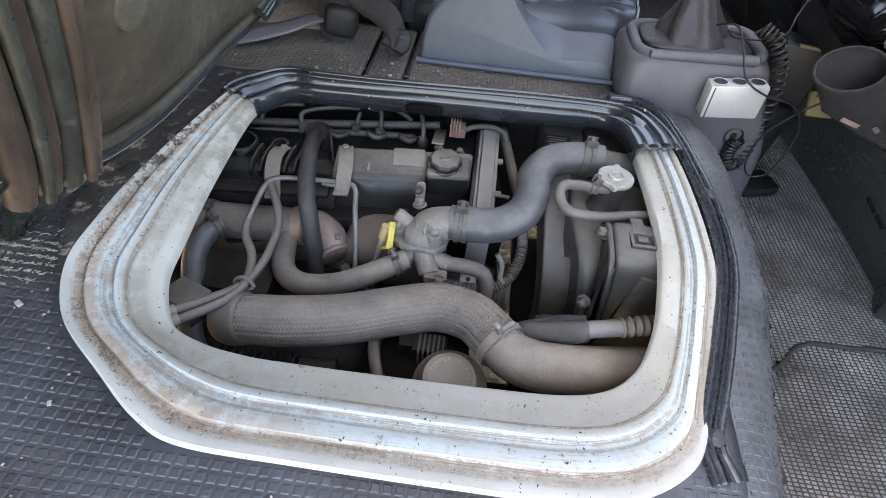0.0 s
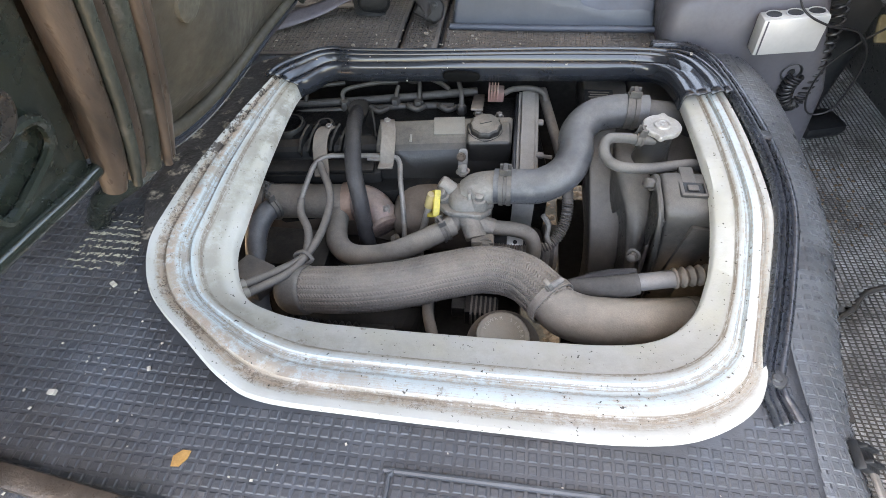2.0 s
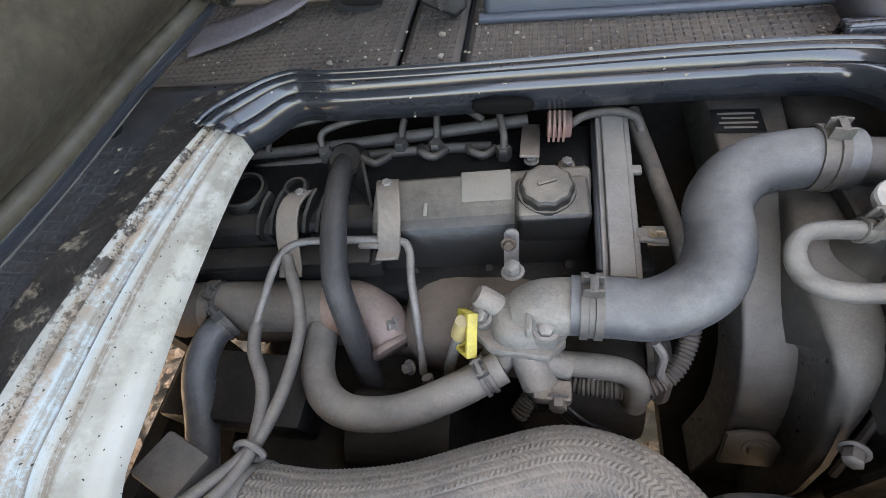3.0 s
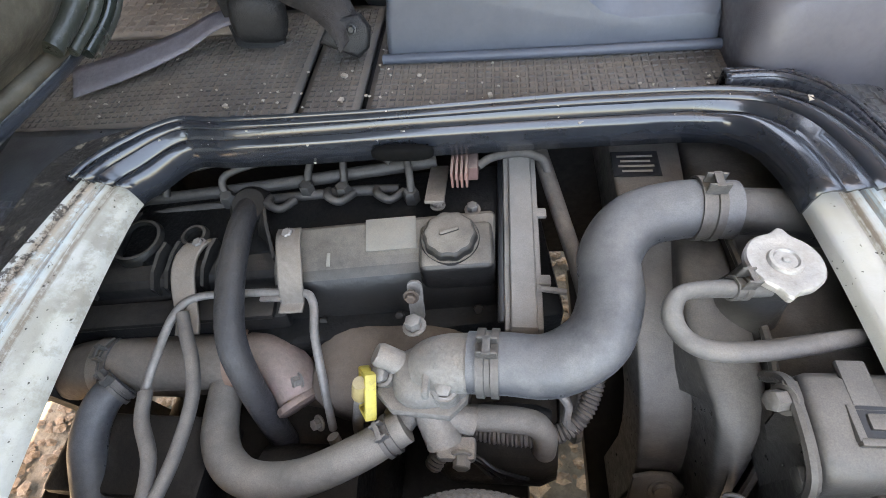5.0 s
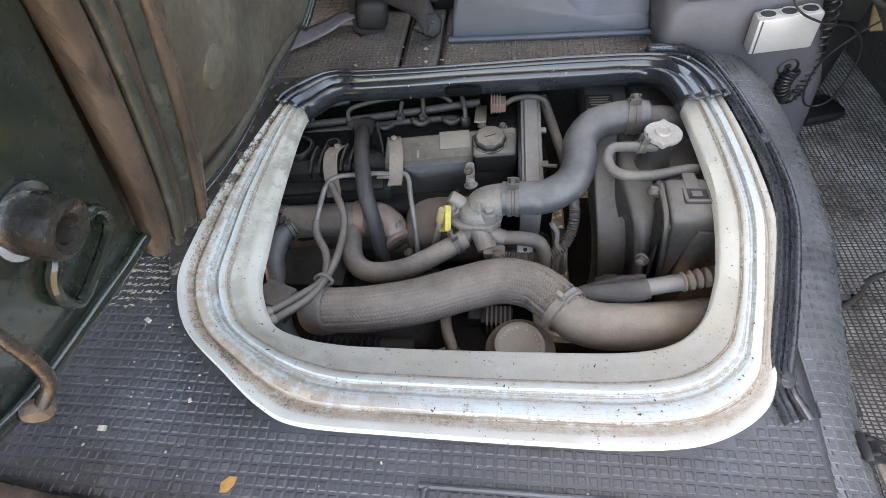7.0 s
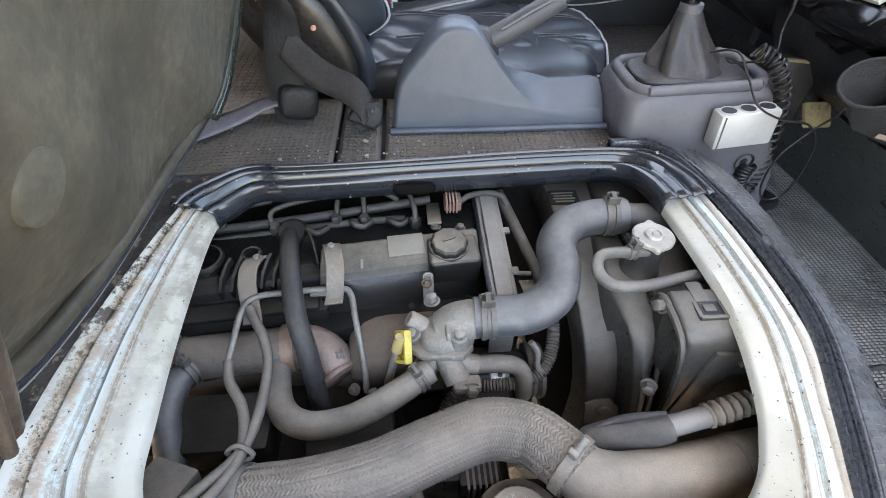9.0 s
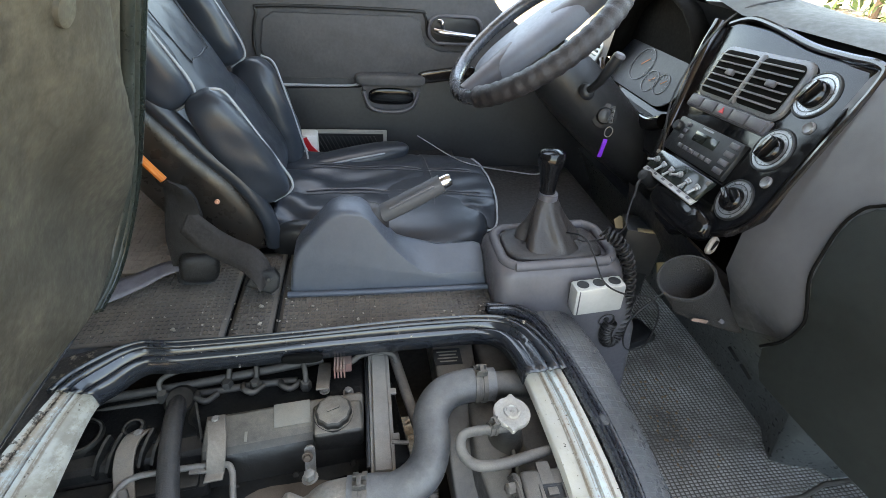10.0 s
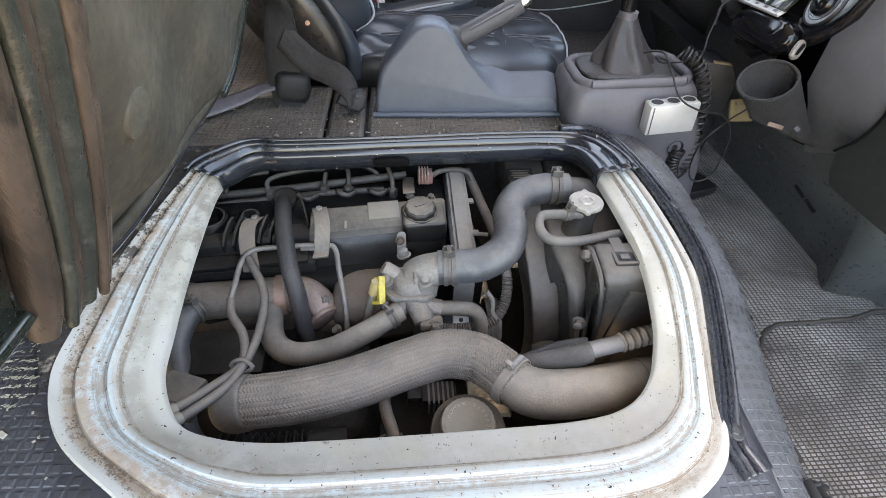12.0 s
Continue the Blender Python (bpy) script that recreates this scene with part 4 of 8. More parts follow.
# straps over the cover
for pts, at in (([(-.143, .608, .328), (-.140, .596, .333), (-.136, .580, .332), (-.134, .565, .324), (-.135, .554, .311), (-.137, .547, .297), (-.138, .543, .289), (-.139, .532, .286)], (-.1415, .600, .333)),
                ([(-.248, .608, .309), (-.254, .596, .316), (-.258, .580, .316), (-.258, .563, .310), (-.256, .549, .302), (-.252, .534, .294), (-.247, .518, .289), (-.245, .506, .285)], (-.251, .600, .316))):
    c = spline(pts, 5)
    rows = [[V(p) + V(d, d * .10, 0) for d in (-.0125, -.0105, .0105, .0125)] for p in c]
    ob = part("strap_bracket", grid(rows), M_EGR, engine, "dusty curved steel strap")
    ob.modifiers.new("thickness", "SOLIDIFY").thickness = 0.004
    part("bolt", bolt(at, (0, -.1, 1), .0055, .006), M_STEEL, engine)

# timing cover at the front
M_TIMING = mat("grey_dusty_cover", (.17, .166, .158), .5, 0, .25, 20, .25, 300, dust=.8, dlo=-.2, dustcol=(0.34, 0.31, 0.275))
for xa, xb, top, nm in ((.083, .089, -.004, "cover_flange"), (.089, .113, .001, "timing_cover"), (.113, .119, -.003, "cover_flange")):
    rows = []
    for y, z in ((.725, .10), (.724, .318), (.718, .3255), (.62, .3185), (.53, .3125), (.510, .309), (.503, .300), (.500, .285), (.498, .20), (.497, .10)):
        rows.append([(xa, y + .001, z - .01), (xa, y, z + top - .001), (xa + .001, y, z + top), (xb - .001, y, z + top), (xb, y, z + top - .001), (xb, y + .001, z - .03)])
    part(nm, grid(rows), M_TIMING, engine, "grey dusty timing belt cover" if nm == "timing_cover" else "", angle=35)
part("timing_backing", box((.034, .20, .20), at=(.101, .615, .195), bevel=.003), M_BLACKPLASTIC, engine)
part("cover_gasket", box((.006, .20, .006), Matrix.Translation((.0795, .615, .3135)) @ Matrix.Rotation(radians(3), 4, "X"), .002), M_BLACK, engine, "black seal between the covers")
for y, z in ((.560, .3135), (.640, .3185)):
    part("cover_tab", box((.012, .012, .006), at=(.122, y, z - .004), bevel=.002), M_TIMING, engine)
part("stud", tube([(.114, .530, .335), (.138, .526, .336)], .003, 8), M_STEEL, engine)

before_rail = set(engine.children)
# fuel rail, injector pipes
part("fuel_rail", tube([(-.40, .612, .322), (-.25, .632, .330), (-.10, .648, .335), (-.035, .650, .336)], .0065, 12), M_RAIL, engine, "thin dusty steel fuel return rail")
part("fuel_rail", tube([(-.42, .632, .330), (-.20, .655, .338), (-.05, .676, .344), (.004, .684, .346)], .0078, 12), M_RAIL, engine, "dusty steel common rail")
for k, pts in enumerate((
        [(-.30, .636, .345), (-.295, .655, .360), (-.272, .664, .362), (-.235, .68, .358)],
        [(-.226, .632, .338), (-.232, .650, .356), (-.214, .662, .362), (-.17, .678, .362), (-.14, .690, .356)],
        [(-.138, .645, .338), (-.137, .662, .352), (-.136, .676, .356)],
        [(-.096, .644, .338), (-.096, .664, .356), (-.100, .682, .362), (-.118, .690, .360)],
        [(-.088, .700, .362), (-.06, .684, .360), (-.045, .676, .354)],
        [(-.020, .632, .340), (-.020, .645, .358), (-.026, .672, .366), (-.03, .690, .364)])):
    part("injector_pipe", tube(pts, .0042, 10, 6), M_RAIL, engine, "bent dusty steel injector pipe")
for x, y in ((-.020, .636), (-.096, .645), (-.138, .648), (-.226, .634)):
    part("pipe_nut", lathe([(0, .012), (.007, .012), (.009, .009), (.009, -.010), (0, -.010)], Matrix.Translation((x, y, .338)), 6), M_RAIL, engine)
for x, y in ((-.06, .640), (-.115, .638), (-.18, .628)):
    part("return_hose", tube([(x, y + .012, .336), (x + .004, y - .004, .344), (x + .018, y - .010, .342), (x + .030, y + .006, .338)], .005, 10, 5), M_RAIL, engine)
# connector bracket
part("sensor_bracket", box((.020, .070, .004), at=(.008, .645, .350), m=Matrix.Rotation(radians(-14), 4, "X"), bevel=.001), M_EGR, engine)
part("bolt", bolt((.010, .618, .345), (0, 0, 1), .0055, .006), M_STEEL, engine)
plug_part = part("sensor_plug", box((.026, .024, .020), at=(.038, .664, .356), bevel=.002), mat("dusty_maroon_plug", (.22, .12, .105), .6, 0, .2, 30, .1, 300, dust=.5), engine, "dusty maroon sensor plug")
for i in range(4):
    part("plug_rib", box((.0025, .026, .0216), at=(.030 + i * .005, .664, .356), bevel=.0005), plug_part.data.materials[0], plug_part)
part("sensor_wire", tube([(.050, .664, .356), (.066, .676, .358), (.095, .684, .356), (.118, .680, .350), (.126, .67, .335)], .005, 10), M_THINHOSE, engine)

SINK = Matrix(((1.05, 0, 0, .002), (0, 1, 0, .027), (0, 0, 1, -.021), (0, 0, 0, 1)))
for ob in engine.children:
    if ob not in before_rail:
        ob.data.transform(SINK)

# exhaust side: recirculation pipe, elbow, manifold
part("exhaust_manifold", box((.26, .07, .10), at=(-.10, .498, .185), bevel=.02, seg=3), M_MANIFOLD, engine, "brown sooty exhaust manifold shield")
part("manifold_shield", pillow((.17, .10, .10), Matrix.Translation((-.035, .487, .222)), 4, 8), M_MANIFOLD, engine, "dusty tan heat shield")
bm = tube([(-.345, .476, .250), (-.25, .483, .250), (-.195, .486, .250)], .030, 28, 6)
merge(bm, tube([(-.352, .475, .250), (-.340, .4755, .250)], .034, 28, 1))
part("recirculation_cooler", bm, M_EGR, engine, "dusty tan steel exhaust cooler pipe")
part("pipe_band", tube([(-.206, .4855, .25), (-.190, .487, .25)], .0335, 28, 1), mat("copper_band", (.42, .26, .19), .42, .5, .25, 30, .2, 250, dust=.35), engine, "heat-tinted copper coloured band")
part("pipe_elbow", tube([(-.19, .487, .25), (-.165, .484, .25), (-.142, .470, .246), (-.128, .450, .236)], [.0305, .0300, .0275, .0235], 28, 6), M_COPPER, engine, "pinkish heat-tinted steel elbow")
part("elbow_flange", lathe([(0, -.004), (.027, -.004), (.0285, -.002), (.0285, .003), (.025, .005), (0, .005)], axis_matrix((-.128, .449, .236), (.6, -.75, -.35)), 24, shape=lambda a, r, z: r * (1 + .10 * math.cos(3 * a))), M_COPPER, engine)
ELBOW_BOLTS = [part("bolt", bolt(at, (-.5, -.5, .6), .006, .008), M_STEEL, engine) for at in ((-.150, .438, .235), (-.125, .462, .262), (-.108, .430, .225))]
part("cooler_inlet", tube([(-.345, .475, .25), (-.375, .472, .248), (-.40, .468, .235)], [.033, .031, .028], 20), M_MANIFOLD, engine)
bm = clamp_ring((-.338, .4755, .25), (1, .07, 0), .0305, .010)
part("hose_clamp", bm, M_CLAMP, engine)
part("lower_manifold", tube([(-.36, .50, .18), (-.2, .50, .18), (-.05, .48, .19)], .036, 18), M_MANIFOLD, engine)
part("cooler_stub", tube([(-.332, .470, .245), (-.330, .450, .240)], .017, 16), M_ALU, engine)

# thermostat housing with bolts
bm = pillow((.070, .056, .050), Matrix.Translation((.018, .444, .316)) @ Matrix.Rotation(radians(12), 4, "Z"), 2.6, 10)
merge(bm, tube([(.012, .448, .326), (.030, .449, .336), (.062, .448, .345)], [.022, .025, .0245], 20))
merge(bm, tube([(.010, .440, .310), (.022, .415, .296), (.030, .395, .285)], [.020, .018, .016], 16))
merge(bm, tube([(.012, .440, .305), (-.006, .422, .292), (-.014, .412, .287)], [.018, .016, .0155], 16))
merge(bm, box((.034, .020, .016), at=(.040, .392, .284), bevel=.004))
merge(bm, tube([(.020, .418, .300), (.055, .415, .290)], .013, 14))
merge(bm, prism([(-.046, -.014), (-.030, -.030), (.020, -.034), (.034, -.018), (.036, .016), (.012, .034), (-.030, .030), (-.046, .012)], .010, Matrix.Translation((.016, .440, .304)) @ Matrix.Rotation(radians(-14), 4, "X"), .003))
merge(bm, box((.006, .044, .012), Matrix.Translation((.018, .438, .345)) @ Matrix.Rotation(radians(-14), 4, "X"), .002))
merge(bm, tube([(.032, .430, .310), (.032, .428, .330), (.032, .428, .337)], [.014, .0125, .0115], 14))
merge(bm, tube([(-.022, .446, .300), (-.024, .445, .325)], .0125, 14))
part("thermostat_housing", bm, M_ALU, engine, "dusty cast aluminium thermostat housing")
HOUSING_BOLTS = [part("bolt", bolt(at, d, .0075, .010), M_STEELBRIGHT, engine)
                 for at, d in (((.032, .428, .338), (0, -.25, 1)), ((-.024, .442, .326), (-.3, -.3, .9)), ((.002, .482, .338), (-.1, .2, 1)), ((.045, .386, .286), (0, -1, .2)))]
part("housing_lug", lathe([(0, .018), (.009, .018), (.011, .014), (.011, -.014), (0, -.014)], axis_matrix((-.014, .452, .332), (-.75, .15, .5)), 14), M_ALU, engine)
bm = prism(rounded(.014, .046, .006), .003, axis_matrix((.0, .505, .336), (0, -.9, .4)))
part("lifting_eye", bm, M_STEEL, engine, "small steel lifting bracket")
EYE_BOLTS = [part("bolt", bolt((-.002, .500, .352), (0, -.9, .4), .005, .005), M_RUST, engine)]

# dipstick with yellow grip
dip = thing("dipstick", "yellow plastic loop handled oil dipstick in its steel tube", "dipstick", (-.04, .43, .30))
g_long, g_n = V(0, -.80, -.60).normalized(), V(-.88, -.25, .38).normalized()
g_n = (g_n - g_long * g_n.dot(g_long)).normalized()
g_wide = g_long.cross(g_n)
g_m = Matrix(((g_wide.x, g_long.x, g_n.x, -.037), (g_wide.y, g_long.y, g_n.y, .429), (g_wide.z, g_long.z, g_n.z, .319), (0, 0, 0, 1)))
bm = box((.005, .040, .010), g_m @ Matrix.Translation((.0125, 0, 0)), .0015)
merge(bm, box((.005, .040, .010), g_m @ Matrix.Translation((-.0125, 0, 0)), .0015))
for d in (-.0175, .0175):
    merge(bm, box((.022, .005, .010), g_m @ Matrix.Translation((0, d, 0)), .0015))
merge(bm, box((.020, .030, .003), g_m @ Matrix.Translation((0, 0, -.002)), .0005))
part("grip", bm, M_YELLOW, dip, "flat yellow plastic loop")
part("grip_stem", lathe([(0, .012), (.006, .012), (.007, .004), (.008, -.012), (0, -.012)], axis_matrix((-.042, .430, .326), (.2, .1, 1)), 12), mat("tan_plastic", (.4, .3, .12), .6, 0, .2, 30, .1, 300, dust=.4), dip)
part("guide_tube", tube([(-.043, .430, .316), (-.052, .424, .285), (-.062, .415, .24), (-.066, .41, .17)], .0055, 10), M_STEEL, dip)


M_BRAIDEND = mat("dusty_hose_cuff", (.075, .068, .062), .7, 0, .3, 25, .3, 300, dust=.7, dustcol=(.22, .195, .165))
M_BLACKRUBBER = mat("black_rubber", (.022, .022, .025), .5, 0, .3, 25, .3, 400, dust=.4, dustcol=(0.15, 0.128, 0.107))

# ---- hoses ----
def top_named(*names):
    return [ob for ob in bpy.data.objects if ob.parent is None and ob.name.split(".")[0] in names]


def hose(name, label, pts, r, material=None, clamps=(), seg=18, n=8, radial=None, cat="hose"):
    th = thing(name, label, cat, pts[0])
    part("hose_body", tube(pts, r, seg, n, radial=radial), material or M_HOSE, th)
    c = [V(p[:3]) for p in spline([p[:3] for p in pts], 8)]
    for f in clamps:
        i = min(len(c) - 2, max(1, int(f * (len(c) - 1))))
        rad = r if not isinstance(r, (list, tuple)) else r[min(len(r) - 1, int(f * len(r)))]
        part("hose_clamp", clamp_ring(c[i], c[i + 1] - c[i - 1], rad + .0006, .012 if rad < .02 else .018), M_CLAMP, th)
    return th


hose("radiator_hose", "thick dusty grey rubber radiator hose in an S bend",
     [(.052, .448, .345), (.085, .447, .347), (.119, .447, .352), (.152, .466, .362), (.167, .502, .368), (.170, .541, .373), (.193, .571, .381), (.235, .583, .385), (.272, .582, .385)],
     [.0255, .0255, .0252, .0255, .0255, .0255, .0252, .025, .025], clamps=(.07, .93), seg=28)
hose("coolant_hose", "dusty rubber coolant hose bent like a J",
     [(-.208, .470, .252), (-.207, .440, .248), (-.200, .405, .246), (-.180, .380, .249), (-.148, .368, .255), (-.10, .371, .265), (-.047, .391, .280), (-.006, .415, .289)],
     [.0165, .0172, .0178, .0175, .0170, .0168, .0165, .016], M_HOSETAN, clamps=(.96,), seg=22)
hose("breather_hose", "black rubber breather hose over the valve cover",
     [(-.194, .632, .335), (-.193, .612, .346), (-.190, .580, .353), (-.183, .540, .355), (-.175, .500, .350), (-.167, .465, .335), (-.158, .440, .300), (-.154, .420, .24), (-.150, .40, .16)],
     .0132, M_BLACKRUBBER, seg=20)
BREATHER_SET = [part("breather_flange", lathe([(.0, .010), (.018, .010), (.023, .004), (.026, -.012), (.024, -.03), (0, -.03)], axis_matrix((-.190, .608, .348), (.05, -.35, .9)), 24), M_BLACKPLASTIC, engine)]
part("hose_collar", lathe([(.0145, -.010), (.017, -.009), (.017, .009), (.0145, .010)], axis_matrix((-.193, .620, .341), (.05, -.75, .65)), 20), M_BLACKPLASTIC, top_named("breather_hose")[0], "black plastic collar")
hose("heater_hose", "dusty rubber hose running down beside the opening",
     [(-.325, .465, .250), (-.338, .443, .250), (-.345, .405, .236), (-.332, .355, .212), (-.315, .295, .190), (-.285, .262, .168), (-.24, .25, .15)], .0175, clamps=(.06,), seg=20)
hose("corrugated_duct", "black corrugated rubber duct", [(-.262, .262, .185), (-.21, .258, .178), (-.16, .262, .172), (-.09, .27, .165)], .026, M_BLACKPLASTIC,
     seg=24, n=30, radial=lambda s, a: .0035 * math.sin(s / .011 * 2 * math.pi) if s < .12 else 0)
hose("vacuum_line", "thin dusty rubber hose under the braided hose", [(-.14, .232, .200), (-.08, .236, .208), (-.045, .240, .214), (-.022, .246, .218)], .0085, M_THINHOSE, clamps=(.9,))
hose("vacuum_line", "thin dusty rubber hose with a tee piece", [(-.018, .232, .212), (-.020, .252, .226), (-.032, .290, .240), (-.034, .35, .22)], .0085, M_THINHOSE, clamps=(.3,))
hose("fuel_line", "thin dusty steel line looped across the cover",
     [(-.090, .418, .235), (-.091, .440, .270), (-.098, .478, .315), (-.104, .508, .328), (-.120, .516, .331), (-.184, .513, .332), (-.224, .508, .332), (-.240, .488, .331), (-.246, .445, .320), (-.250, .421, .310)], .0042, M_STEEL, seg=10)
part("line_clip", box((.022, .014, .004), at=(-.146, .513, .330), bevel=.001), M_STEEL, engine)
hose("thin_hose", "thin dusty rubber hose tied to its neighbour", [(-.249, .428, .312), (-.244, .405, .306), (-.226, .378, .300), (-.217, .347, .299), (-.219, .322, .300), (-.240, .292, .310), (-.268, .250, .332)], .0062, M_THINHOSE, seg=12)
hose("thin_hose", "thin dusty rubber hose tied to its neighbour", [(-.232, .492, .330), (-.222, .474, .328), (-.208, .450, .321), (-.201, .421, .310), (-.204, .374, .300), (-.213, .332, .299), (-.226, .290, .308), (-.258, .240, .330)], .0062, M_THINHOSE, seg=12)
for th, at in zip(top_named("thin_hose"), ((-.266, .254, .331), (-.257, .243, .330))):
    part("end_fitting", tube([at, (at[0] - .016, at[1] - .020, at[2] + .010)], .0078, 12, 2), M_LABEL, th, "pale plastic end fitting")
tie = thing("cable_tie", "grey tie round two thin hoses", "tie", (-.216, .324, .300))
part("tie_band", tube([(-.230, .327, .300), (-.216, .330, .308), (-.202, .323, .300), (-.216, .320, .292)], .003, 8, 4, closed=True), M_THINHOSE, tie)
hose("drain_hose", "short thin dusty line below the elbow", [(-.085, .422, .240), (-.078, .410, .22), (-.065, .402, .19)], .006, M_THINHOSE)
hose("bypass_hose", "bent dusty bypass hose below the thermostat", [(.050, .415, .290), (.085, .415, .288), (.108, .414, .280), (.118, .408, .262), (.120, .402, .23)], .0115, M_HOSETAN)


# braided intake hose with herringbone weave
def braid_relief(s, a):
    col = a / (2 * math.pi) * 34
    k = int(col)
    f = col - k
    sl = (s / .0044 + (f if k % 2 else 1 - f) * 1.0) % 1.0
    seam = min(f, 1 - f)
    return 0.0016 * (0.5 + 0.5 * math.sin(2 * math.pi * sl)) * min(1, seam * 5) - 0.0006


braided = thing("intake_hose", "fat dusty hose in a woven herringbone sleeve", "hose", (-.2, .287, .275))
bp = [(-.212, .287, .272), (-.195, .287, .276), (-.140, .287, .284), (-.072, .300, .286), (-.006, .325, .283), (.051, .343, .279), (.098, .335, .279), (.127, .310, .282), (.145, .286, .284)]
part("woven_sleeve", tube(bp, [.0325, .033, .0335, .0335, .0335, .034, .034, .0335, .033], 192, 44, radial=braid_relief, caps=False), M_BRAID, braided, "woven grey-brown fabric sleeve")
part("hose_end", tube([(-.243, .286, .262), (-.238, .286, .264), (-.228, .2865, .268), (-.215, .287, .272), (-.205, .287, .2745), (-.201, .287, .2755)], [.022, .030, .0352, .0362, .0362, .034], 36, 6), M_BRAIDEND, braided, "smooth dusty cuff")
m_c = axis_matrix((.139, .295, .284), (.65, -.76, .02))
bm = lathe([(.034, -.006), (.0362, -.006), (.0362, .006), (.034, .006)], m_c, 40)
part("band_clamp", bm, M_ALU, braided, "dusty steel band clamp")
part("clamp_screw", tube([tuple(m_c @ V(-.012, .040, 0)), tuple(m_c @ V(.014, .040, 0))], .0045, 10, 1), M_STEEL, braided)
part("clamp_tail", box((.006, .024, .010), m_c @ Matrix.Translation((-.010, .048, 0)) @ Matrix.Rotation(radians(25), 4, "Z"), .001), M_ALU, braided)

pipe = thing("intake_pipe", "smooth dusty tan intake pipe running to the radiator side", "pipe", (.15, .28, .27))
part("pipe_body", tube([(.138, .297, .284), (.158, .281, .280), (.19, .274, .277), (.24, .276, .276), (.30, .283, .276), (.36, .291, .276), (.45, .30, .275)], [.031, .0325, .0328, .0325, .0322, .032, .032], 40, 6), M_GREYPIPE, pipe)
part("pipe_seam", tube([(.318, .285, .276), (.330, .2865, .276)], .0338, 32, 1), M_GREYPIPE, pipe)

# air conditioning pipe in a torn sleeve
ac = thing("air_conditioning_pipe", "aluminium pipe in a torn foam sleeve", "pipe", (.17, .327, .27))
part("foam_sleeve", tube([(.150, .318, .250), (.172, .326, .268), (.207, .326, .281), (.240, .327, .289), (.256, .329, .292)], [.010, .016, .0178, .017, .0155], 18), mat("grey_foam_sleeve", (.05, .048, .046), .8, 0, .2, 30, .3, 300, dust=.45, dustcol=(.2, .18, .16)), ac, "torn grey foam sleeve")
part("pipe_body", tube([(.240, .327, .290), (.27, .332, .294), (.304, .337, .298)], .0122, 20), mat("pipe_grey", (.2, .2, .2), .45, .3, .15, 30, .1, 300, dust=.4), ac)
part("crimp_fitting", tube([(.300, .3365, .298), (.312, .339, .299), (.326, .342, .300), (.340, .345, .300), (.36, .350, .299)], .0122, 20, 14, radial=lambda s, a: .0026 * math.sin(s / .011 * 2 * math.pi) + .0005 * math.cos(8 * a)), M_EGR, ac, "crimped steel fitting")
part("sleeve_tear", tube([(.175, .334, .284), (.21, .336, .300), (.25, .338, .309)], [.003, .005, .003], 8), M_BOOT, ac)

# ---- radiator ----
rad = thing("radiator", "dusty black radiator with its tanks and filler neck", "radiator", (.30, .5, .1))
def shell(rows, name, label, skirt=.10, r=.006, dome=0.0, angle=50):
    """A moulding along y, each row (y, z, left, right): rounded shoulders, sides that drop by the skirt."""
    out = []
    for i, (y, z, xa, xb) in enumerate(rows):
        p, q = rows[max(0, i - 1)], rows[min(len(rows) - 1, i + 1)]
        d = V(0, q[0] - p[0], q[1] - p[1]).normalized()
        nrm = V(0, d.z, -d.y)
        row = []
        for x, k in ((xa, -skirt), (xa, -r), (xa + r * .3, -r * .3), (xa + r, 0), (xa + (xb - xa) * .35, dome), (xa + (xb - xa) * .65, dome), (xb - r, 0), (xb - r * .3, -r * .3), (xb, -r), (xb, -skirt)):
            row.append(V(x, y, z) + nrm * k)
        out.append(row)
    return part(name, grid(out), M_RADIATOR, rad, label, angle=angle)


shell([(.80, .341, .195, .272), (.72, .341, .196, .270), (.62, .337, .197, .263), (.54, .323, .198, .257), (.49, .302, .200, .253), (.46, .276, .203, .252), (.440, .245, .207, .254), (.425, .21, .211, .258), (.412, .175, .214, .263), (.402, .13, .216, .266), (.396, .03, .217, .268)],
      "fan_shroud", "dusty flat black fan shroud plate", .06, .004)
shell([(.80, .336, .275, .42), (.70, .338, .275, .42), (.60, .340, .278, .42), (.53, .342, .280, .42), (.47, .342, .282, .42), (.44, .338, .282, .42)],
      "upper_tank", "dusty black upper tank under the filler neck", .10, .012, .006)
shell([(.64, .339, .246, .281), (.58, .344, .238, .281), (.53, .347, .232, .281), (.49, .347, .230, .280), (.458, .343, .235, .280), (.436, .335, .240, .280), (.422, .323, .243, .279), (.412, .306, .246, .278), (.402, .283, .250, .277), (.391, .258, .253, .275), (.380, .232, .255, .274), (.368, .18, .257, .273), (.360, .06, .258, .273)],
      "side_tank", "rounded dusty black radiator tank", .08, .009, .002, 60)
shell([(.449, .30, .272, .44), (.4475, .372, .272, .44), (.445, .388, .271, .44), (.439, .3945, .270, .44), (.420, .3945, .270, .44), (.398, .391, .270, .44), (.386, .385, .271, .44), (.379, .374, .273, .44), (.376, .350, .276, .44), (.374, .300, .282, .44), (.372, .240, .288, .44), (.369, .15, .292, .44), (.367, .05, .294, .44)],
      "duct_box", "black plastic air duct box with a clip", .06, .006, 0, 50)
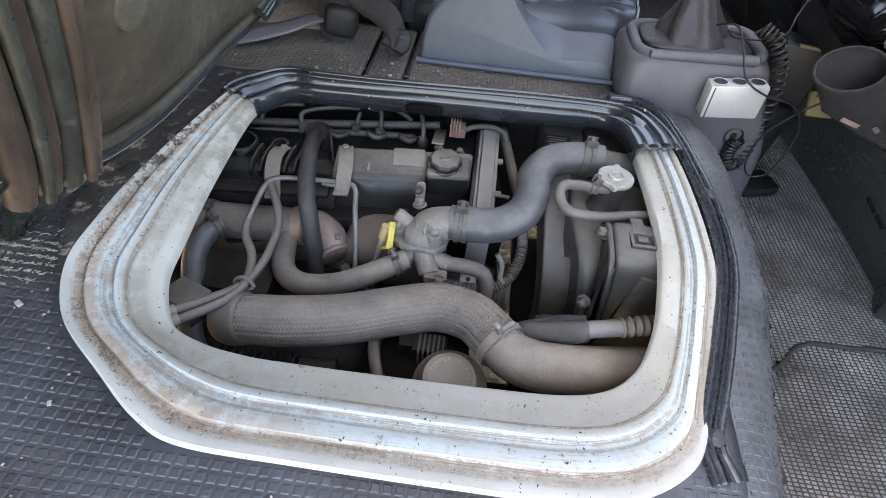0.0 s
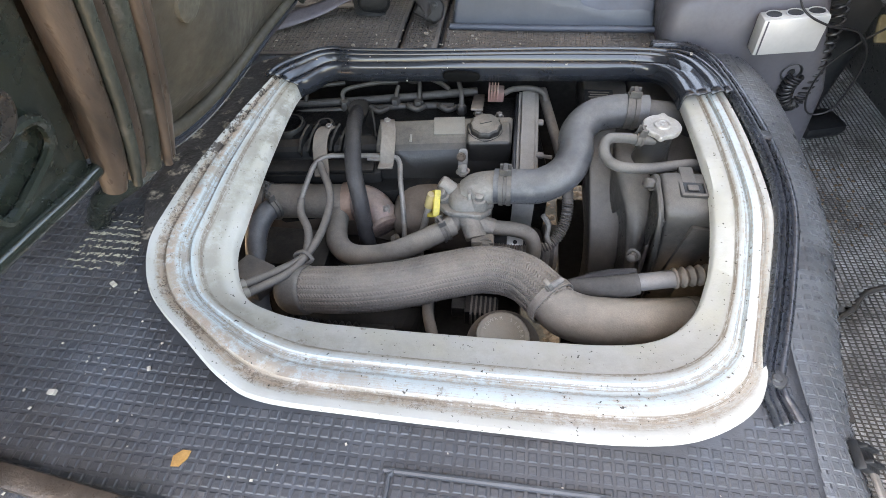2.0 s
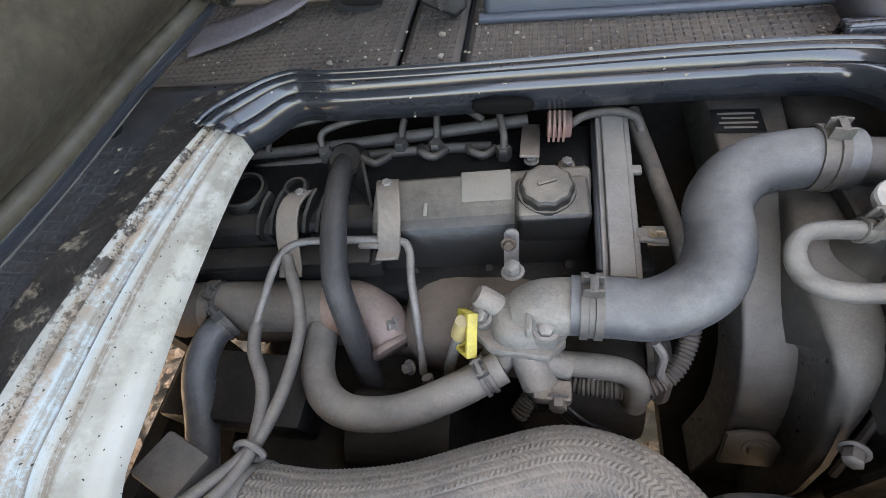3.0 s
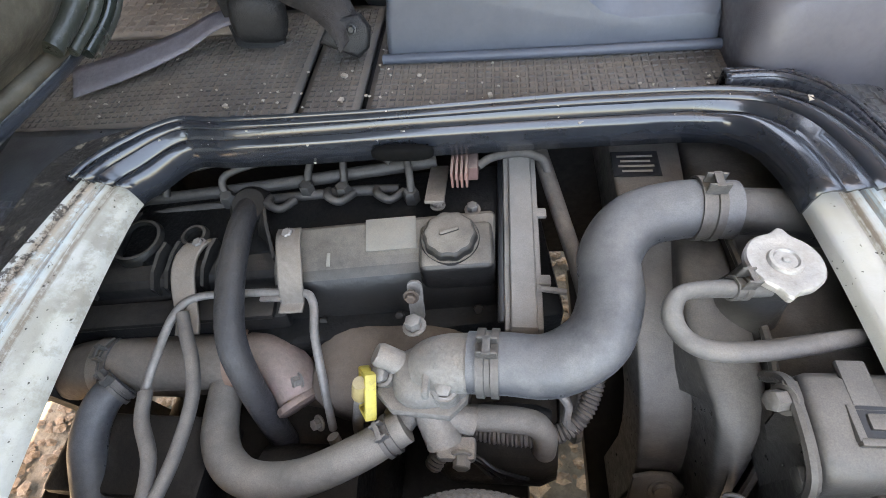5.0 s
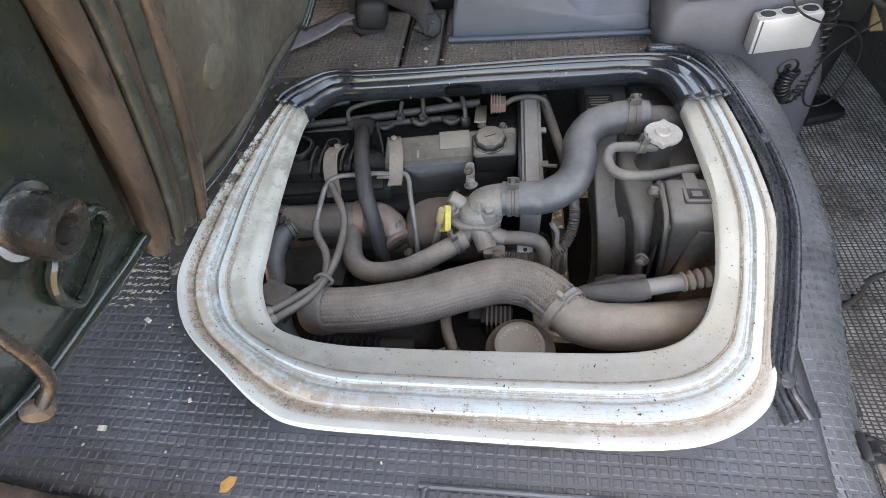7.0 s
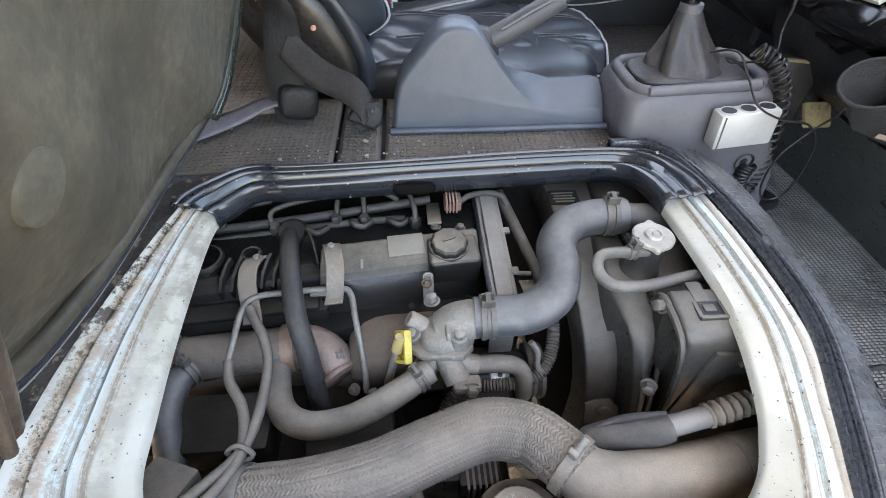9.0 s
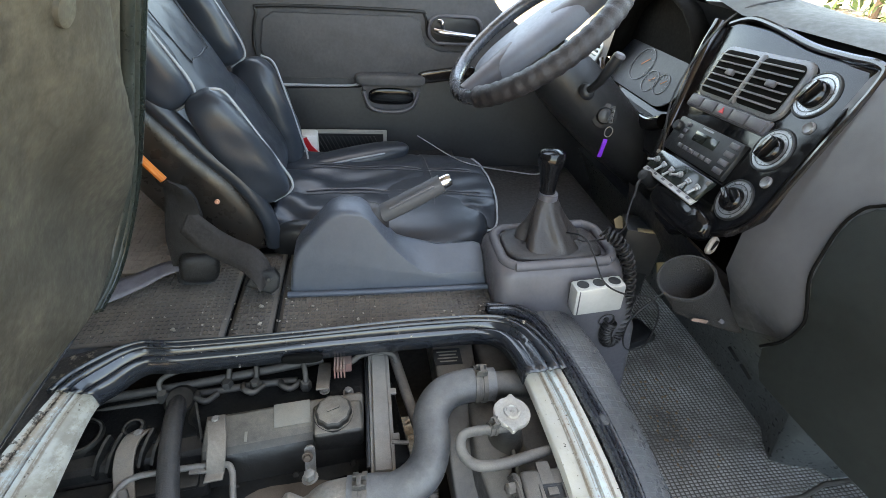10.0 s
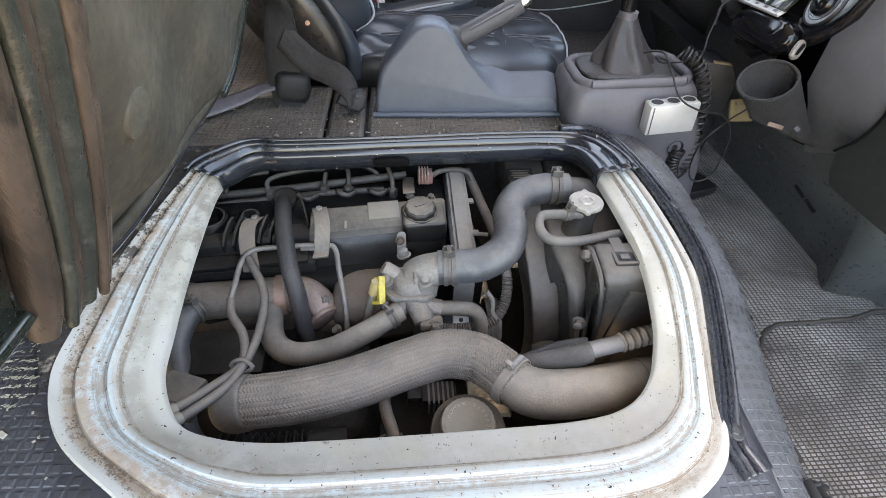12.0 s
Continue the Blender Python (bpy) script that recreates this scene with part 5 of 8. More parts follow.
# flanges where the tank and the box meet, with the dark joint between them
part("box_flange", tube([(.2665, .452, .360), (.2655, .440, .386), (.2655, .420, .388), (.266, .396, .384), (.267, .380, .374), (.271, .371, .345), (.278, .368, .300), (.284, .367, .245), (.288, .365, .18)], .0042, 8, 5), M_RADIATOR, rad)
part("tank_flange", tube([(.281, .64, .342), (.283, .56, .349), (.284, .50, .350), (.283, .462, .347), (.281, .436, .338), (.280, .420, .325), (.279, .405, .295), (.277, .390, .26), (.275, .375, .22)], .0036, 8, 5), M_RADIATOR, rad)
for at in ((.266, .432, .384), (.270, .384, .362)):
    part("flange_clip", box((.012, .016, .012), at=at, bevel=.003), M_RADIATOR, rad)
# moulded clip: black plate painting a recess's shade, raised frame and tongue, and the ramp behind it
part("clip_recess", box((.034, .024, .003), Matrix.Translation((.307, .411, .3922)) @ Matrix.Rotation(radians(5), 4, "X"), .001), M_BLACK, rad, "black square plate coloured as the clip's shaded recess")
bm = box((.005, .022, .006), Matrix.Translation((.292, .412, .3925)), .001)
merge(bm, box((.005, .022, .006), Matrix.Translation((.322, .411, .3925)), .001))
merge(bm, box((.034, .005, .007), Matrix.Translation((.307, .401, .3925)), .0015))
merge(bm, box((.014, .010, .006), Matrix.Translation((.306, .413, .3930)), .0015))
part("duct_clip", bm, M_RADIATOR, rad, "moulded square clip")
part("clip_ramp", box((.018, .030, .005), Matrix.Translation((.303, .437, .3930)), .002), M_RADIATOR, rad)
part("duct_panel", box((.036, .008, .20), Matrix.Translation((.318, .373, .262)) @ Matrix.Rotation(radians(-1.5), 4, "X") @ Matrix.Rotation(radians(5), 4, "Y"), .003), M_RADIATOR, rad)
part("duct_stud", bolt((.345, .372, .345), (0, -1, .1), .0045, .006), M_RADIATOR, rad)
for at, d in (((.262, .428, .384), (-.9, -.2, .3)), ((.256, .378, .292), (-.5, -.8, .3))):
    part("bolt", bolt(at, d, .0070, .012), M_CLAMP, rad)
# mounting lug at the foot of the shroud
part("mount_bracket", prism([(-.026, -.024), (.024, -.024), (.026, .004), (.012, .020), (-.008, .020), (-.024, .014)], .006, axis_matrix((.232, .404, .178), (0, -.86, .5)), .002), M_RADIATOR, rad, "small dusty mounting lug")
part("lug_boss", lathe([(0, .006), (.008, .006), (.0095, .003), (.013, .003), (.014, 0), (0, 0)], axis_matrix((.236, .4005, .180), (0, -.86, .5)), 20), M_RADIATOR, rad)
part("filler_neck", lathe([(.040, -.075), (.030, -.045), (.024, -.02), (.021, .0), (.021, .018), (.0235, .022), (.0235, .026), (0, .026)], Matrix.Translation((.288, .541, .362)), 28), M_RADIATOR, rad)
part("outlet_stub", tube([(.262, .590, .377), (.300, .592, .374), (.335, .594, .366), (.36, .595, .350)], [.0205, .0205, .021, .023], 22), M_RADIATOR, rad)
part("data_sticker", box((.048, .034, .001), at=(.220, .684, .3412), m=Matrix.Rotation(radians(2), 4, "X")), M_BLACK, rad, "dark sticker with rows of small print")
for i in range(4):
    part("print_line", box((.036 - .006 * (i % 2), .0025, .0006), at=(.220, .694 - i * .007, .3422)), M_LABEL, rad)
# pressure cap with two ears
mc = Matrix.Translation((.288, .540, .391)) @ Matrix.Rotation(radians(-4), 4, "X")


def ears(a, r, z):
    if r < .022:
        return r
    k = abs(math.cos(a - radians(78))) ** 70
    return r * (1.05 + 0.26 * k)


part("radiator_cap", lathe([(.0245, -.004), (.0255, -.004), (.0258, .001), (.0245, .0028), (.020, .0032), (.018, .0020), (.0125, .0020), (.0115, .0048), (.009, .0052), (.0078, .0036), (.003, .0036), (.0025, .0052), (0, .0056)], mc, 72, shape=ears), M_CAP, rad, "bright zinc pressure cap with two ears")
hose("overflow_hose", "thin dusty grey overflow hose looping from the filler neck",
     [(.282, .532, .372), (.258, .528, .376), (.230, .524, .380), (.212, .517, .382), (.205, .498, .380), (.210, .476, .378), (.228, .465, .377), (.262, .466, .376), (.300, .472, .378), (.330, .480, .374), (.36, .488, .352), (.40, .496, .33)], .0076,
     mat("grey_thin_hose", (.085, .082, .080), .5, 0, .2, 30, .2, 400, dust=.6, dustcol=(0.235, 0.208, 0.178)), clamps=(.1,), seg=14)

# power steering reservoir
ps = thing("steering_fluid_reservoir", "round dusty power steering reservoir with grey screw cap", "reservoir", (.080, .247, .20))
part("reservoir_body", lathe([(0, -.10), (.046, -.10), (.050, -.01), (.052, .0), (.050, .008), (.042, .010), (0, .010)], Matrix.Translation((.080, .250, .232)), 40), mat("dusty_grey_reservoir", (.10, .092, .084), .55, 0, .25, 25, .2, 300, dust=.6, dustcol=(0.215, 0.182, 0.15)), ps)
m_pc = Matrix.Translation((.078, .250, .243))
lid = part("screw_cap", lathe([(.037, 0), (.037, .014), (.035, .017), (.030, .0175), (.028, .016), (0, .016)], m_pc, 60, shape=lambda a, r, z: r * (1 + .012 * math.cos(30 * a)) if r > .034 else r), mat("grey_plastic_cap", (.24, .225, .2), .6, 0, .12, 30, .15, 300, dust=.6, dustcol=(0.321, 0.275, 0.223)), ps, "grey plastic screw cap with raised writing")


def letters(text, name, parent, material, place):
    """Raised built-in letters, each placed by place(index, count)."""
    for i, ch in enumerate(text):
        if ch == " ":
            continue
        cu = bpy.data.curves.new("letter", "FONT")
        cu.body, cu.size, cu.extrude, cu.align_x = ch, 1.0, 0.06, "CENTER"
        tmp = bpy.data.objects.new("letter", cu)
        me = bpy.data.meshes.new_from_object(tmp)
        bpy.data.objects.remove(tmp)
        me.transform(place(i, len(text)))
        me.materials.append(material)
        ob = new(name, me)
        ob.parent = parent
        ob.matrix_parent_inverse = parent.matrix_world.inverted()


def arc_place(i, n, m=m_pc, r=.0240, size=.0082, a0=160, a1=-140):
    a = radians(a0 + (a1 - a0) * i / (n - 1))
    return m @ Matrix.Translation((r * math.cos(a), r * math.sin(a), .0162)) @ Matrix.Rotation(a - math.pi / 2, 4, "Z") @ Matrix.Scale(size, 4)


letters("POWER STEERING FLUID", "letter", lid, mat("raised_letter", (.42, .39, .34), .6, 0, .1, 30, .1, 300, dust=.1), arc_place)

# alternator and belts low down in the middle
alt = thing("alternator", "dark alternator with a white tagged connector", "alternator", (.09, .43, .15))
part("alternator_body", lathe([(0, -.06), (.055, -.06), (.062, -.045), (.062, .045), (.055, .06), (0, .06)], axis_matrix((.075, .44, .175), (1, 0, 0)), 32), M_BLACKPLASTIC, alt)
part("connector", box((.045, .028, .03), at=(.088, .430, .220), bevel=.003), M_BLACKPLASTIC, alt)
part("regulator", tube([(.055, .432, .228), (.070, .431, .229), (.112, .429, .230), (.128, .428, .230)], [.013, .016, .016, .012], 20, 3), M_BLACK, alt, "black cylindrical regulator")
part("tag", box((.026, .022, .020), at=(.090, .426, .240), m=Matrix.Rotation(radians(25), 4, "X"), bevel=.002), M_ALUBOX, alt, "bright metal connector tag")
part("tag_hole", lathe([(0, .0006), (.0035, .0006), (.0035, 0)], axis_matrix((.090, .4205, .2505), (0, -.42, .9)), 12), M_BLACK, alt)
part("pulley", lathe([(0, -.012), (.04, -.012), (.042, -.006), (.037, 0), (.042, .006), (.04, .012), (0, .012)], axis_matrix((.150, .46, .19), (1, 0, 0)), 36), M_STEEL, alt)
loom = thing("wiring_loom", "ribbed grey cable conduit curving under the thermostat hose", "cable", (.165, .45, .28))
part("conduit", tube([(.122, .690, .345), (.140, .610, .332), (.158, .540, .312), (.168, .480, .290), (.163, .445, .268), (.145, .420, .254), (.115, .410, .246), (.075, .412, .240), (.048, .416, .235), (.025, .405, .225), (.010, .385, .21)], .0085, 14, 26,
     radial=lambda s, a: .0012 * math.sin(s / .0042 * 2 * math.pi) if s > .22 else 0), M_THINHOSE, loom, "ribbed grey conduit")
for k in range(4):
    part("wire", tube([(.03 + k * .006, .392, .222), (.02 + k * .012, .402 - k * .003, .232), (.045 + k * .01, .395 - .004 * k, .224), (.07 + k * .012, .38, .20)], .0022, 7, 5), M_WIRE, loom)
part("braided_wire", tube([(.128, .437, .300), (.138, .430, .285), (.138, .420, .268), (.148, .416, .255)], .004, 8), M_STEEL, loom)
blt = thing("solenoid", "small dark solenoid valve block behind the reservoir", "valve", (.05, .30, .2))
solb = part("solenoid_body", box((.05, .03, .04), at=(.045, .315, .205), bevel=.003), M_BLACKPLASTIC, blt)
for i in range(6):
    part("cooling_fin", box((.003, .034, .036), at=(.030 + i * .007, .313, .208), bevel=.0005), M_CLAMP, solb)
part("solenoid_plug", box((.022, .02, .03), at=(.010, .318, .205), bevel=.003), M_BLACKPLASTIC, blt)
jbox = thing("relay_box", "small dusty black relay box by the bay wall", "box", (-.31, .30, .26))
part("relay_body", box((.055, .045, .04), at=(-.297, .304, .268), m=Matrix.Rotation(radians(-20), 4, "Z") @ Matrix.Rotation(radians(-12), 4, "X"), bevel=.004), M_THINHOSE, jbox)
gearbox = thing("gearbox", "dark gearbox casing low in the bay", "gearbox", (-.2, .45, 0))
part("casing", pillow((.30, .30, .22), Matrix.Translation((-.20, .42, .06)), 4, 8), M_BLACKPLASTIC, gearbox)
part("starter", tube([(-.17, .38, .17), (-.06, .385, .17)], .045, 24, 2), M_BLACKPLASTIC, gearbox)
part("shield_box", box((.17, .08, .06), at=(-.30, .40, .195), bevel=.006), M_BLACKPLASTIC, gearbox)

# depths of the things in the bay, scaled along the camera's first lines of sight
def engine_parts(*names):
    return [ob for ob in engine.children if ob.name.split(".")[0] in names]


scale_from_eye(engine_parts("stud"), 1.026)
scale_from_eye(engine_parts("thermostat_housing", "housing_lug") + HOUSING_BOLTS, 1.050)
scale_from_eye(engine_parts("lifting_eye") + EYE_BOLTS, 1.070)
scale_from_eye(engine_parts("line_clip") + meshes_of(*top_named("fuel_line")), ramp_between(1, .44, 1.04, .50, 1.064))
scale_from_eye(meshes_of(*top_named("thin_hose")), ramp_between(1, .34, 1.0, .48, 1.060))
scale_from_eye(meshes_of(*top_named("dipstick")), 1.046)
scale_from_eye(meshes_of(*top_named("alternator", "wiring_loom", "bypass_hose")), 1.060)
scale_from_eye(meshes_of(*top_named("breather_hose")) + BREATHER_SET, ramp_between(1, .45, 1.045, .60, 1.078))
scale_from_eye(meshes_of(*top_named("coolant_hose")), 1.030)
scale_from_eye(engine_parts("recirculation_cooler", "pipe_band", "pipe_elbow", "elbow_flange", "cooler_inlet", "hose_clamp", "cooler_stub", "lower_manifold", "exhaust_manifold", "manifold_shield") + ELBOW_BOLTS, 1.025)
scale_from_eye(meshes_of(*top_named("radiator_hose")), ramp_between(0, .08, 1.050, .24, 1.015))
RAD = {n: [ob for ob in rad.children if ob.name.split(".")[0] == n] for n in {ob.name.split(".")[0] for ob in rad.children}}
scale_from_eye(RAD["radiator_cap"] + RAD["filler_neck"], .962)
scale_from_eye(meshes_of(*top_named("overflow_hose")), ramp_between(1, .475, .995, .525, .955))
scale_from_eye(meshes_of(*top_named("air_conditioning_pipe")), ramp_between(0, .20, 1.0, .25, .968))

# ---- cab shell ----
def wall(name, size, at, material, label, m=None, bevel=0.0):
    return tagged(part(name, box(size, at=at, m=m, bevel=bevel), material), label, "wall", kind="structure")


wall("roof_panel", (2.15, 1.85, 0.04), (-0.225, 0.68, 1.80), M_HEADLINER, "pale headliner under the van roof")
wall("wall_rear", (0.04, 1.85, 1.55), (-1.30, 0.68, 1.02), M_DOOR, "grey lining across the rear of the cab")
wall("wall_side_rear", (0.62, 0.05, 1.55), (-0.99, -0.22, 1.02), M_BODY, "white painted side wall behind the open door")
wall("wall_driver_rear", (0.95, 0.05, 1.45), (-0.80, 1.515, 1.05), M_DOOR, "grey lined wall behind the driver door")
wall("wall_driver_front", (0.26, 0.04, 0.80), (1.13, 1.548, 0.42), M_DOORDARK, "dark lined side wall in front of the driver door")
wall("wall_driver_top", (1.60, 0.05, 0.20), (0.45, 1.515, 1.70), M_DOOR, "lined header above the driver window")
wall("sill_near", (2.4, 0.03, 0.40), (0.10, -0.215, 0.16), M_BODY, "white painted outer sill below the doorway")
wall("floor_front", (0.80, 1.75, 0.03), (0.87, 0.66, 0.115), M_BAYWALL, "dark steel front floor under the mats")
wall("floor_rear", (0.95, 1.0, 0.03), (-0.86, 0.30, 0.345), M_BAYWALL, "dark steel floor under the mat")
for sy, nm in ((-0.20, "pillar_near"), (1.52, "pillar_far")):
    bm = tube([(1.22, sy, 0.80), (1.05, sy + (0.03 if sy < 0 else -0.03), 1.25), (0.85, sy + (0.06 if sy < 0 else -0.06), 1.78)], 0.045, 12)
    tagged(part(nm, bm, M_DASH), "dark plastic lined windscreen pillar", "pillar", kind="structure")
wall("front_bulkhead", (0.05, 1.75, 0.75), (1.25, 0.66, 0.45), M_DASH, "dark front bulkhead below the windscreen")
glass = bpy.data.materials.new("window_glass")
glass.use_nodes = True
gb = glass.node_tree.nodes["Principled BSDF"]
gb.inputs["Transmission Weight"].default_value, gb.inputs["Roughness"].default_value, gb.inputs["IOR"].default_value = 1.0, 0.02, 1.05
gb.inputs["Base Color"].default_value = (0.92, 0.96, 0.95, 1)
ws = part("windscreen_1", grid([[(1.27, -0.18, 0.82), (1.30, 0.66, 0.82), (1.27, 1.50, 0.82)], [(0.86, -0.16, 1.78), (0.88, 0.66, 1.78), (0.86, 1.48, 1.78)]]), glass)
ws.visible_shadow = False
tagged(ws, "clear raked windscreen glass", "window", kind="structure")

# driver door with its lining
door = tagged(new("door_1"), "dark grey lined driver door with chrome handle", "door", kind="structure")
outline = [(-.33, .02), (1.02, .02), (1.05, .55), (.98, .62), (.70, .68), (.52, .735), (.455, .775), (.40, .835), (.30, .86), (-.33, .88)]
m_d = Matrix(((1, 0, 0, 0), (0, 0, 1, 1.475), (0, 1, 0, 0), (0, 0, 0, 1)))
part("door_panel", prism(outline, .05, m_d, .004), M_DOOR, door)
inner = [(-.150, .585), (-.165, .66), (-.150, .725), (-.125, .742), (.215, .748), (.242, .738), (.25, .70), (.262, .68), (.30, .665), (.37, .667), (.43, .69), (.50, .66), (.66, .60), (.66, .58), (.36, .605), (.10, .588)]
part("upper_insert", prism(inner, .012, Matrix(((1, 0, 0, 0), (0, 0, 1, 1.463), (0, 1, 0, 0), (0, 0, 0, 1))), .004), M_DOOR, door, "soft dark grey upper lining")
part("insert_groove", tube([(x, 1.472, z) for x, z in ((-.165, .585), (-.180, .66), (-.165, .735), (-.13, .755), (.215, .760), (.255, .75), (.262, .71), (.28, .69), (.31, .68))], .004, 8, 5), M_BLACK, door)
low = [(-.33, .04), (1.0, .04), (1.0, .60), (.66, .588), (.36, .598), (.24, .582), (.08, .565), (-.10, .558), (-.33, .555)]
part("lower_lining", prism(low, .014, Matrix(((1, 0, 0, 0), (0, 0, 1, 1.462), (0, 1, 0, 0), (0, 0, 0, 1))), .004), M_DOORDARK, door, "black lower door lining")
part("trim_strip", tube([(-.12, 1.460, .568), (.05, 1.459, .570), (.085, 1.456, .580)], .0035, 8), M_PIPING, door, "thin pale trim line")
part("armrest", pillow((.19, .05, .032), Matrix.Translation((.165, 1.45, .592)), 4, 8), M_DOOR, door)
part("trim_insert", pillow((.16, .018, .034), Matrix.Translation((.32, 1.458, .608)) @ Matrix.Rotation(radians(-9), 4, "Y"), 5, 8), M_DARKWOOD, door, "glossy dark trim")
pocket = [(.085, .580), (.245, .583), (.250, .555), (.232, .515), (.20, .500), (.12, .497), (.098, .51)]
part("pull_pocket", prism(pocket, .02, Matrix(((1, 0, 0, 0), (0, 0, 1, 1.452), (0, 1, 0, 0), (0, 0, 0, 1))), .007, 3), M_GREYPLASTIC, door, "moulded grey pull pocket")
# bulging pad: the pocket's inner shade is put into its black colour
part("pocket_hollow", pillow((.125, .014, .046), Matrix.Translation((.168, 1.4515, .546)), 3, 10), M_GLOSS, door, "glossy black pad in place of the pull pocket's shaded hollow")
part("pocket_lip", tube([(.092, 1.450, .560), (.104, 1.447, .524), (.125, 1.445, .508), (.168, 1.444, .504), (.205, 1.445, .508), (.230, 1.447, .524), (.243, 1.450, .560)], .0055, 10, 5), M_GREYPLASTIC, door)
part("handle_bezel", tube([(p[0] + .335, 1.455, p[1] + .722) for p in rounded(.140, .066, .030)], .0045, 8, 2, closed=True), M_GREYPLASTIC, door, "grey raised bezel")
part("handle_recess", prism([(p[0] + .335, p[1] + .722) for p in rounded(.135, .062, .028)], .006, Matrix(((1, 0, 0, 0), (0, 0, 1, 1.458), (0, 1, 0, 0), (0, 0, 0, 1))), .002), M_BLACK, door, "black handle surround")
part("door_handle", tube([(.278, 1.448, .722), (.300, 1.440, .718), (.36, 1.442, .712), (.388, 1.446, .710)], [.006, .008, .008, .007], 12), M_CHROME, door, "chrome inner door handle")
part("door_handle", tube([(.288, 1.448, .745), (.296, 1.440, .742), (.300, 1.441, .722)], .005, 10), M_CHROME, door, "chrome lock lever")
part("window_frame", tube([(-.30, 1.50, .88), (-.30, 1.50, 1.4), (-.22, 1.49, 1.6), (.75, 1.49, 1.62), (1.0, 1.50, 1.25), (1.18, 1.5, .86)], .025, 10), M_BLACK, door)
wg = part("window_glass", grid([[(-.30, 1.50, .86), (.45, 1.50, .77), (1.15, 1.5, .62)], [(-.28, 1.50, 1.60), (.45, 1.50, 1.62), (.80, 1.5, 1.60)]]), glass, door)
wg.visible_shadow = False

# louvred panel and red case low by the door
vent = thing("door_step_vent", "black slatted vent panel behind the seat", "vent", (.04, 1.43, .36))
bm = box((.22, .008, .11), at=(.045, 1.445, .395), bevel=.002)
part("vent_frame", bm, mat("pale_vent_frame", (.3, .29, .27), .6, 0, .15, 20, .1, 300), vent)
part("vent_back", box((.19, .004, .09), at=(.050, 1.4405, .395)), M_BLACK, vent)
for i in range(16):
    part("slat", box((.005, .006, .085), at=(-.038 + i * .0115, 1.437, .395), m=Matrix.Rotation(radians(-25), 4, "Y"), bevel=.001), M_BLACK, vent)
redcase = thing("first_aid_case", "small red and white plastic case behind the seat", "case", (-.06, 1.42, .36))
part("case_body", box((.06, .05, .10), at=(-.068, 1.425, .40), bevel=.006), M_WHITEPLASTIC, redcase)
part("case_panel", prism([(-.03, -.045), (.028, -.045), (.03, 0.0), (.012, .02), (.0, .045), (-.012, .04), (.005, .0), (-.03, -.01)], .004, Matrix(((1, 0, 0, -.066), (0, 0, -1, 1.400), (0, 1, 0, .40), (0, 0, 0, 1)))), M_RED, redcase, "red panel")

# ---- parking brake ----
brake = thing("parking_brake", "blue-grey plastic parking brake console with its lever", "parking brake", (.12, .86, .40))
bo = [(-.049, .401), (-.044, .445), (-.036, .478), (-.026, .494), (-.008, .515), (.012, .538), (.030, .555), (.045, .560), (.060, .5605), (.078, .557), (.090, .548), (.104, .529), (.122, .504), (.140, .483), (.160, .462), (.185, .442), (.215, .434), (.288, .436), (.301, .432), (.306, .420), (.310, .402)]
rows = []
for y, k, dz in ((.7970, .950, 0), (.7975, .966, 0), (.7995, .982, 0), (.8035, .993, 0), (.809, 1.0, 0), (.825, 1.0, .001), (.848, .998, .001), (.858, .990, -.002), (.863, .97, -.006)):
    lift = .028 * min(1.0, max(0.0, (y - .80) / .04))
    rows.append([(.13 + (x - .13) * k, y + (z - .40) * .10, .40 + (z - .40) * k + (dz if z > .42 else 0) + (lift * min(1.0, max(0.0, (x - .145) / .03)) if z > .415 else 0)) for x, z in bo])
bm = grid(rows)
bm.verts.ensure_lookup_table()
bm.faces.new([bm.verts[i] for i in range(len(bo))])
bmesh.ops.recalc_face_normals(bm, faces=bm.faces)
part("brake_console", bm, M_CONSOLE, brake, "blue-grey moulded console", angle=35)
part("console_flange", tube([(-.052, .794, .404), (.13, .792, .404), (.312, .794, .404)], .0055, 10), M_CONSOLE, brake)
part("lever_boot", pillow((.10, .05, .07), Matrix.Translation((.078, .868, .500)) @ Matrix.Rotation(radians(-22), 4, "Y"), 3, 8), M_BOOT, brake)
part("lever", tube([(.085, .866, .510), (.120, .868, .524), (.175, .873, .552), (.222, .877, .578)], [.015, .0175, .0175, .0165], 18), mat("grey_grip", (.075, .075, .08), .55, 0, .1, 30, .15, 500), brake, "soft grey lever grip")
part("release_button", tube([(.220, .877, .577), (.232, .878, .583), (.238, .878, .586)], [.012, .012, .010], 16, 3), M_CHROME, brake, "chrome release button")
part("lever_groove", tube([(.128, .855, .540), (.17, .858, .563), (.205, .862, .580)], .003, 8), M_GREYPLASTIC, brake)

# ---- gear console ----
gear = thing("gear_console", "grey plastic gear lever console on the engine box", "gear console", (.43, .80, .16))
levels = [(.15, .47, .64, .722, .93), (.25, .45, .622, .720, .92), (.33, .345, .605, .718, .91), (.39, .312, .578, .718, .90), (.44, .304, .552, .722, .885), (.474, .304, .540, .728, .875), (.486, .312, .532, .736, .868), (.490, .322, .522, .746, .860)]
rows = []
for z, x0, x1, y0, y1 in levels:
    r = .030
    cx, cy = (x0 + x1) / 2, (y0 + y1) / 2
    tilt = lambda x: (x - .42) * .02
    rows.append([(cx + px, cy + py, z + tilt(cx + px)) for px, py in rounded(x1 - x0, y1 - y0, r, 6)])
bm = grid(rows, closed_u=True)
bm.verts.ensure_lookup_table()
k = len(rows[0])
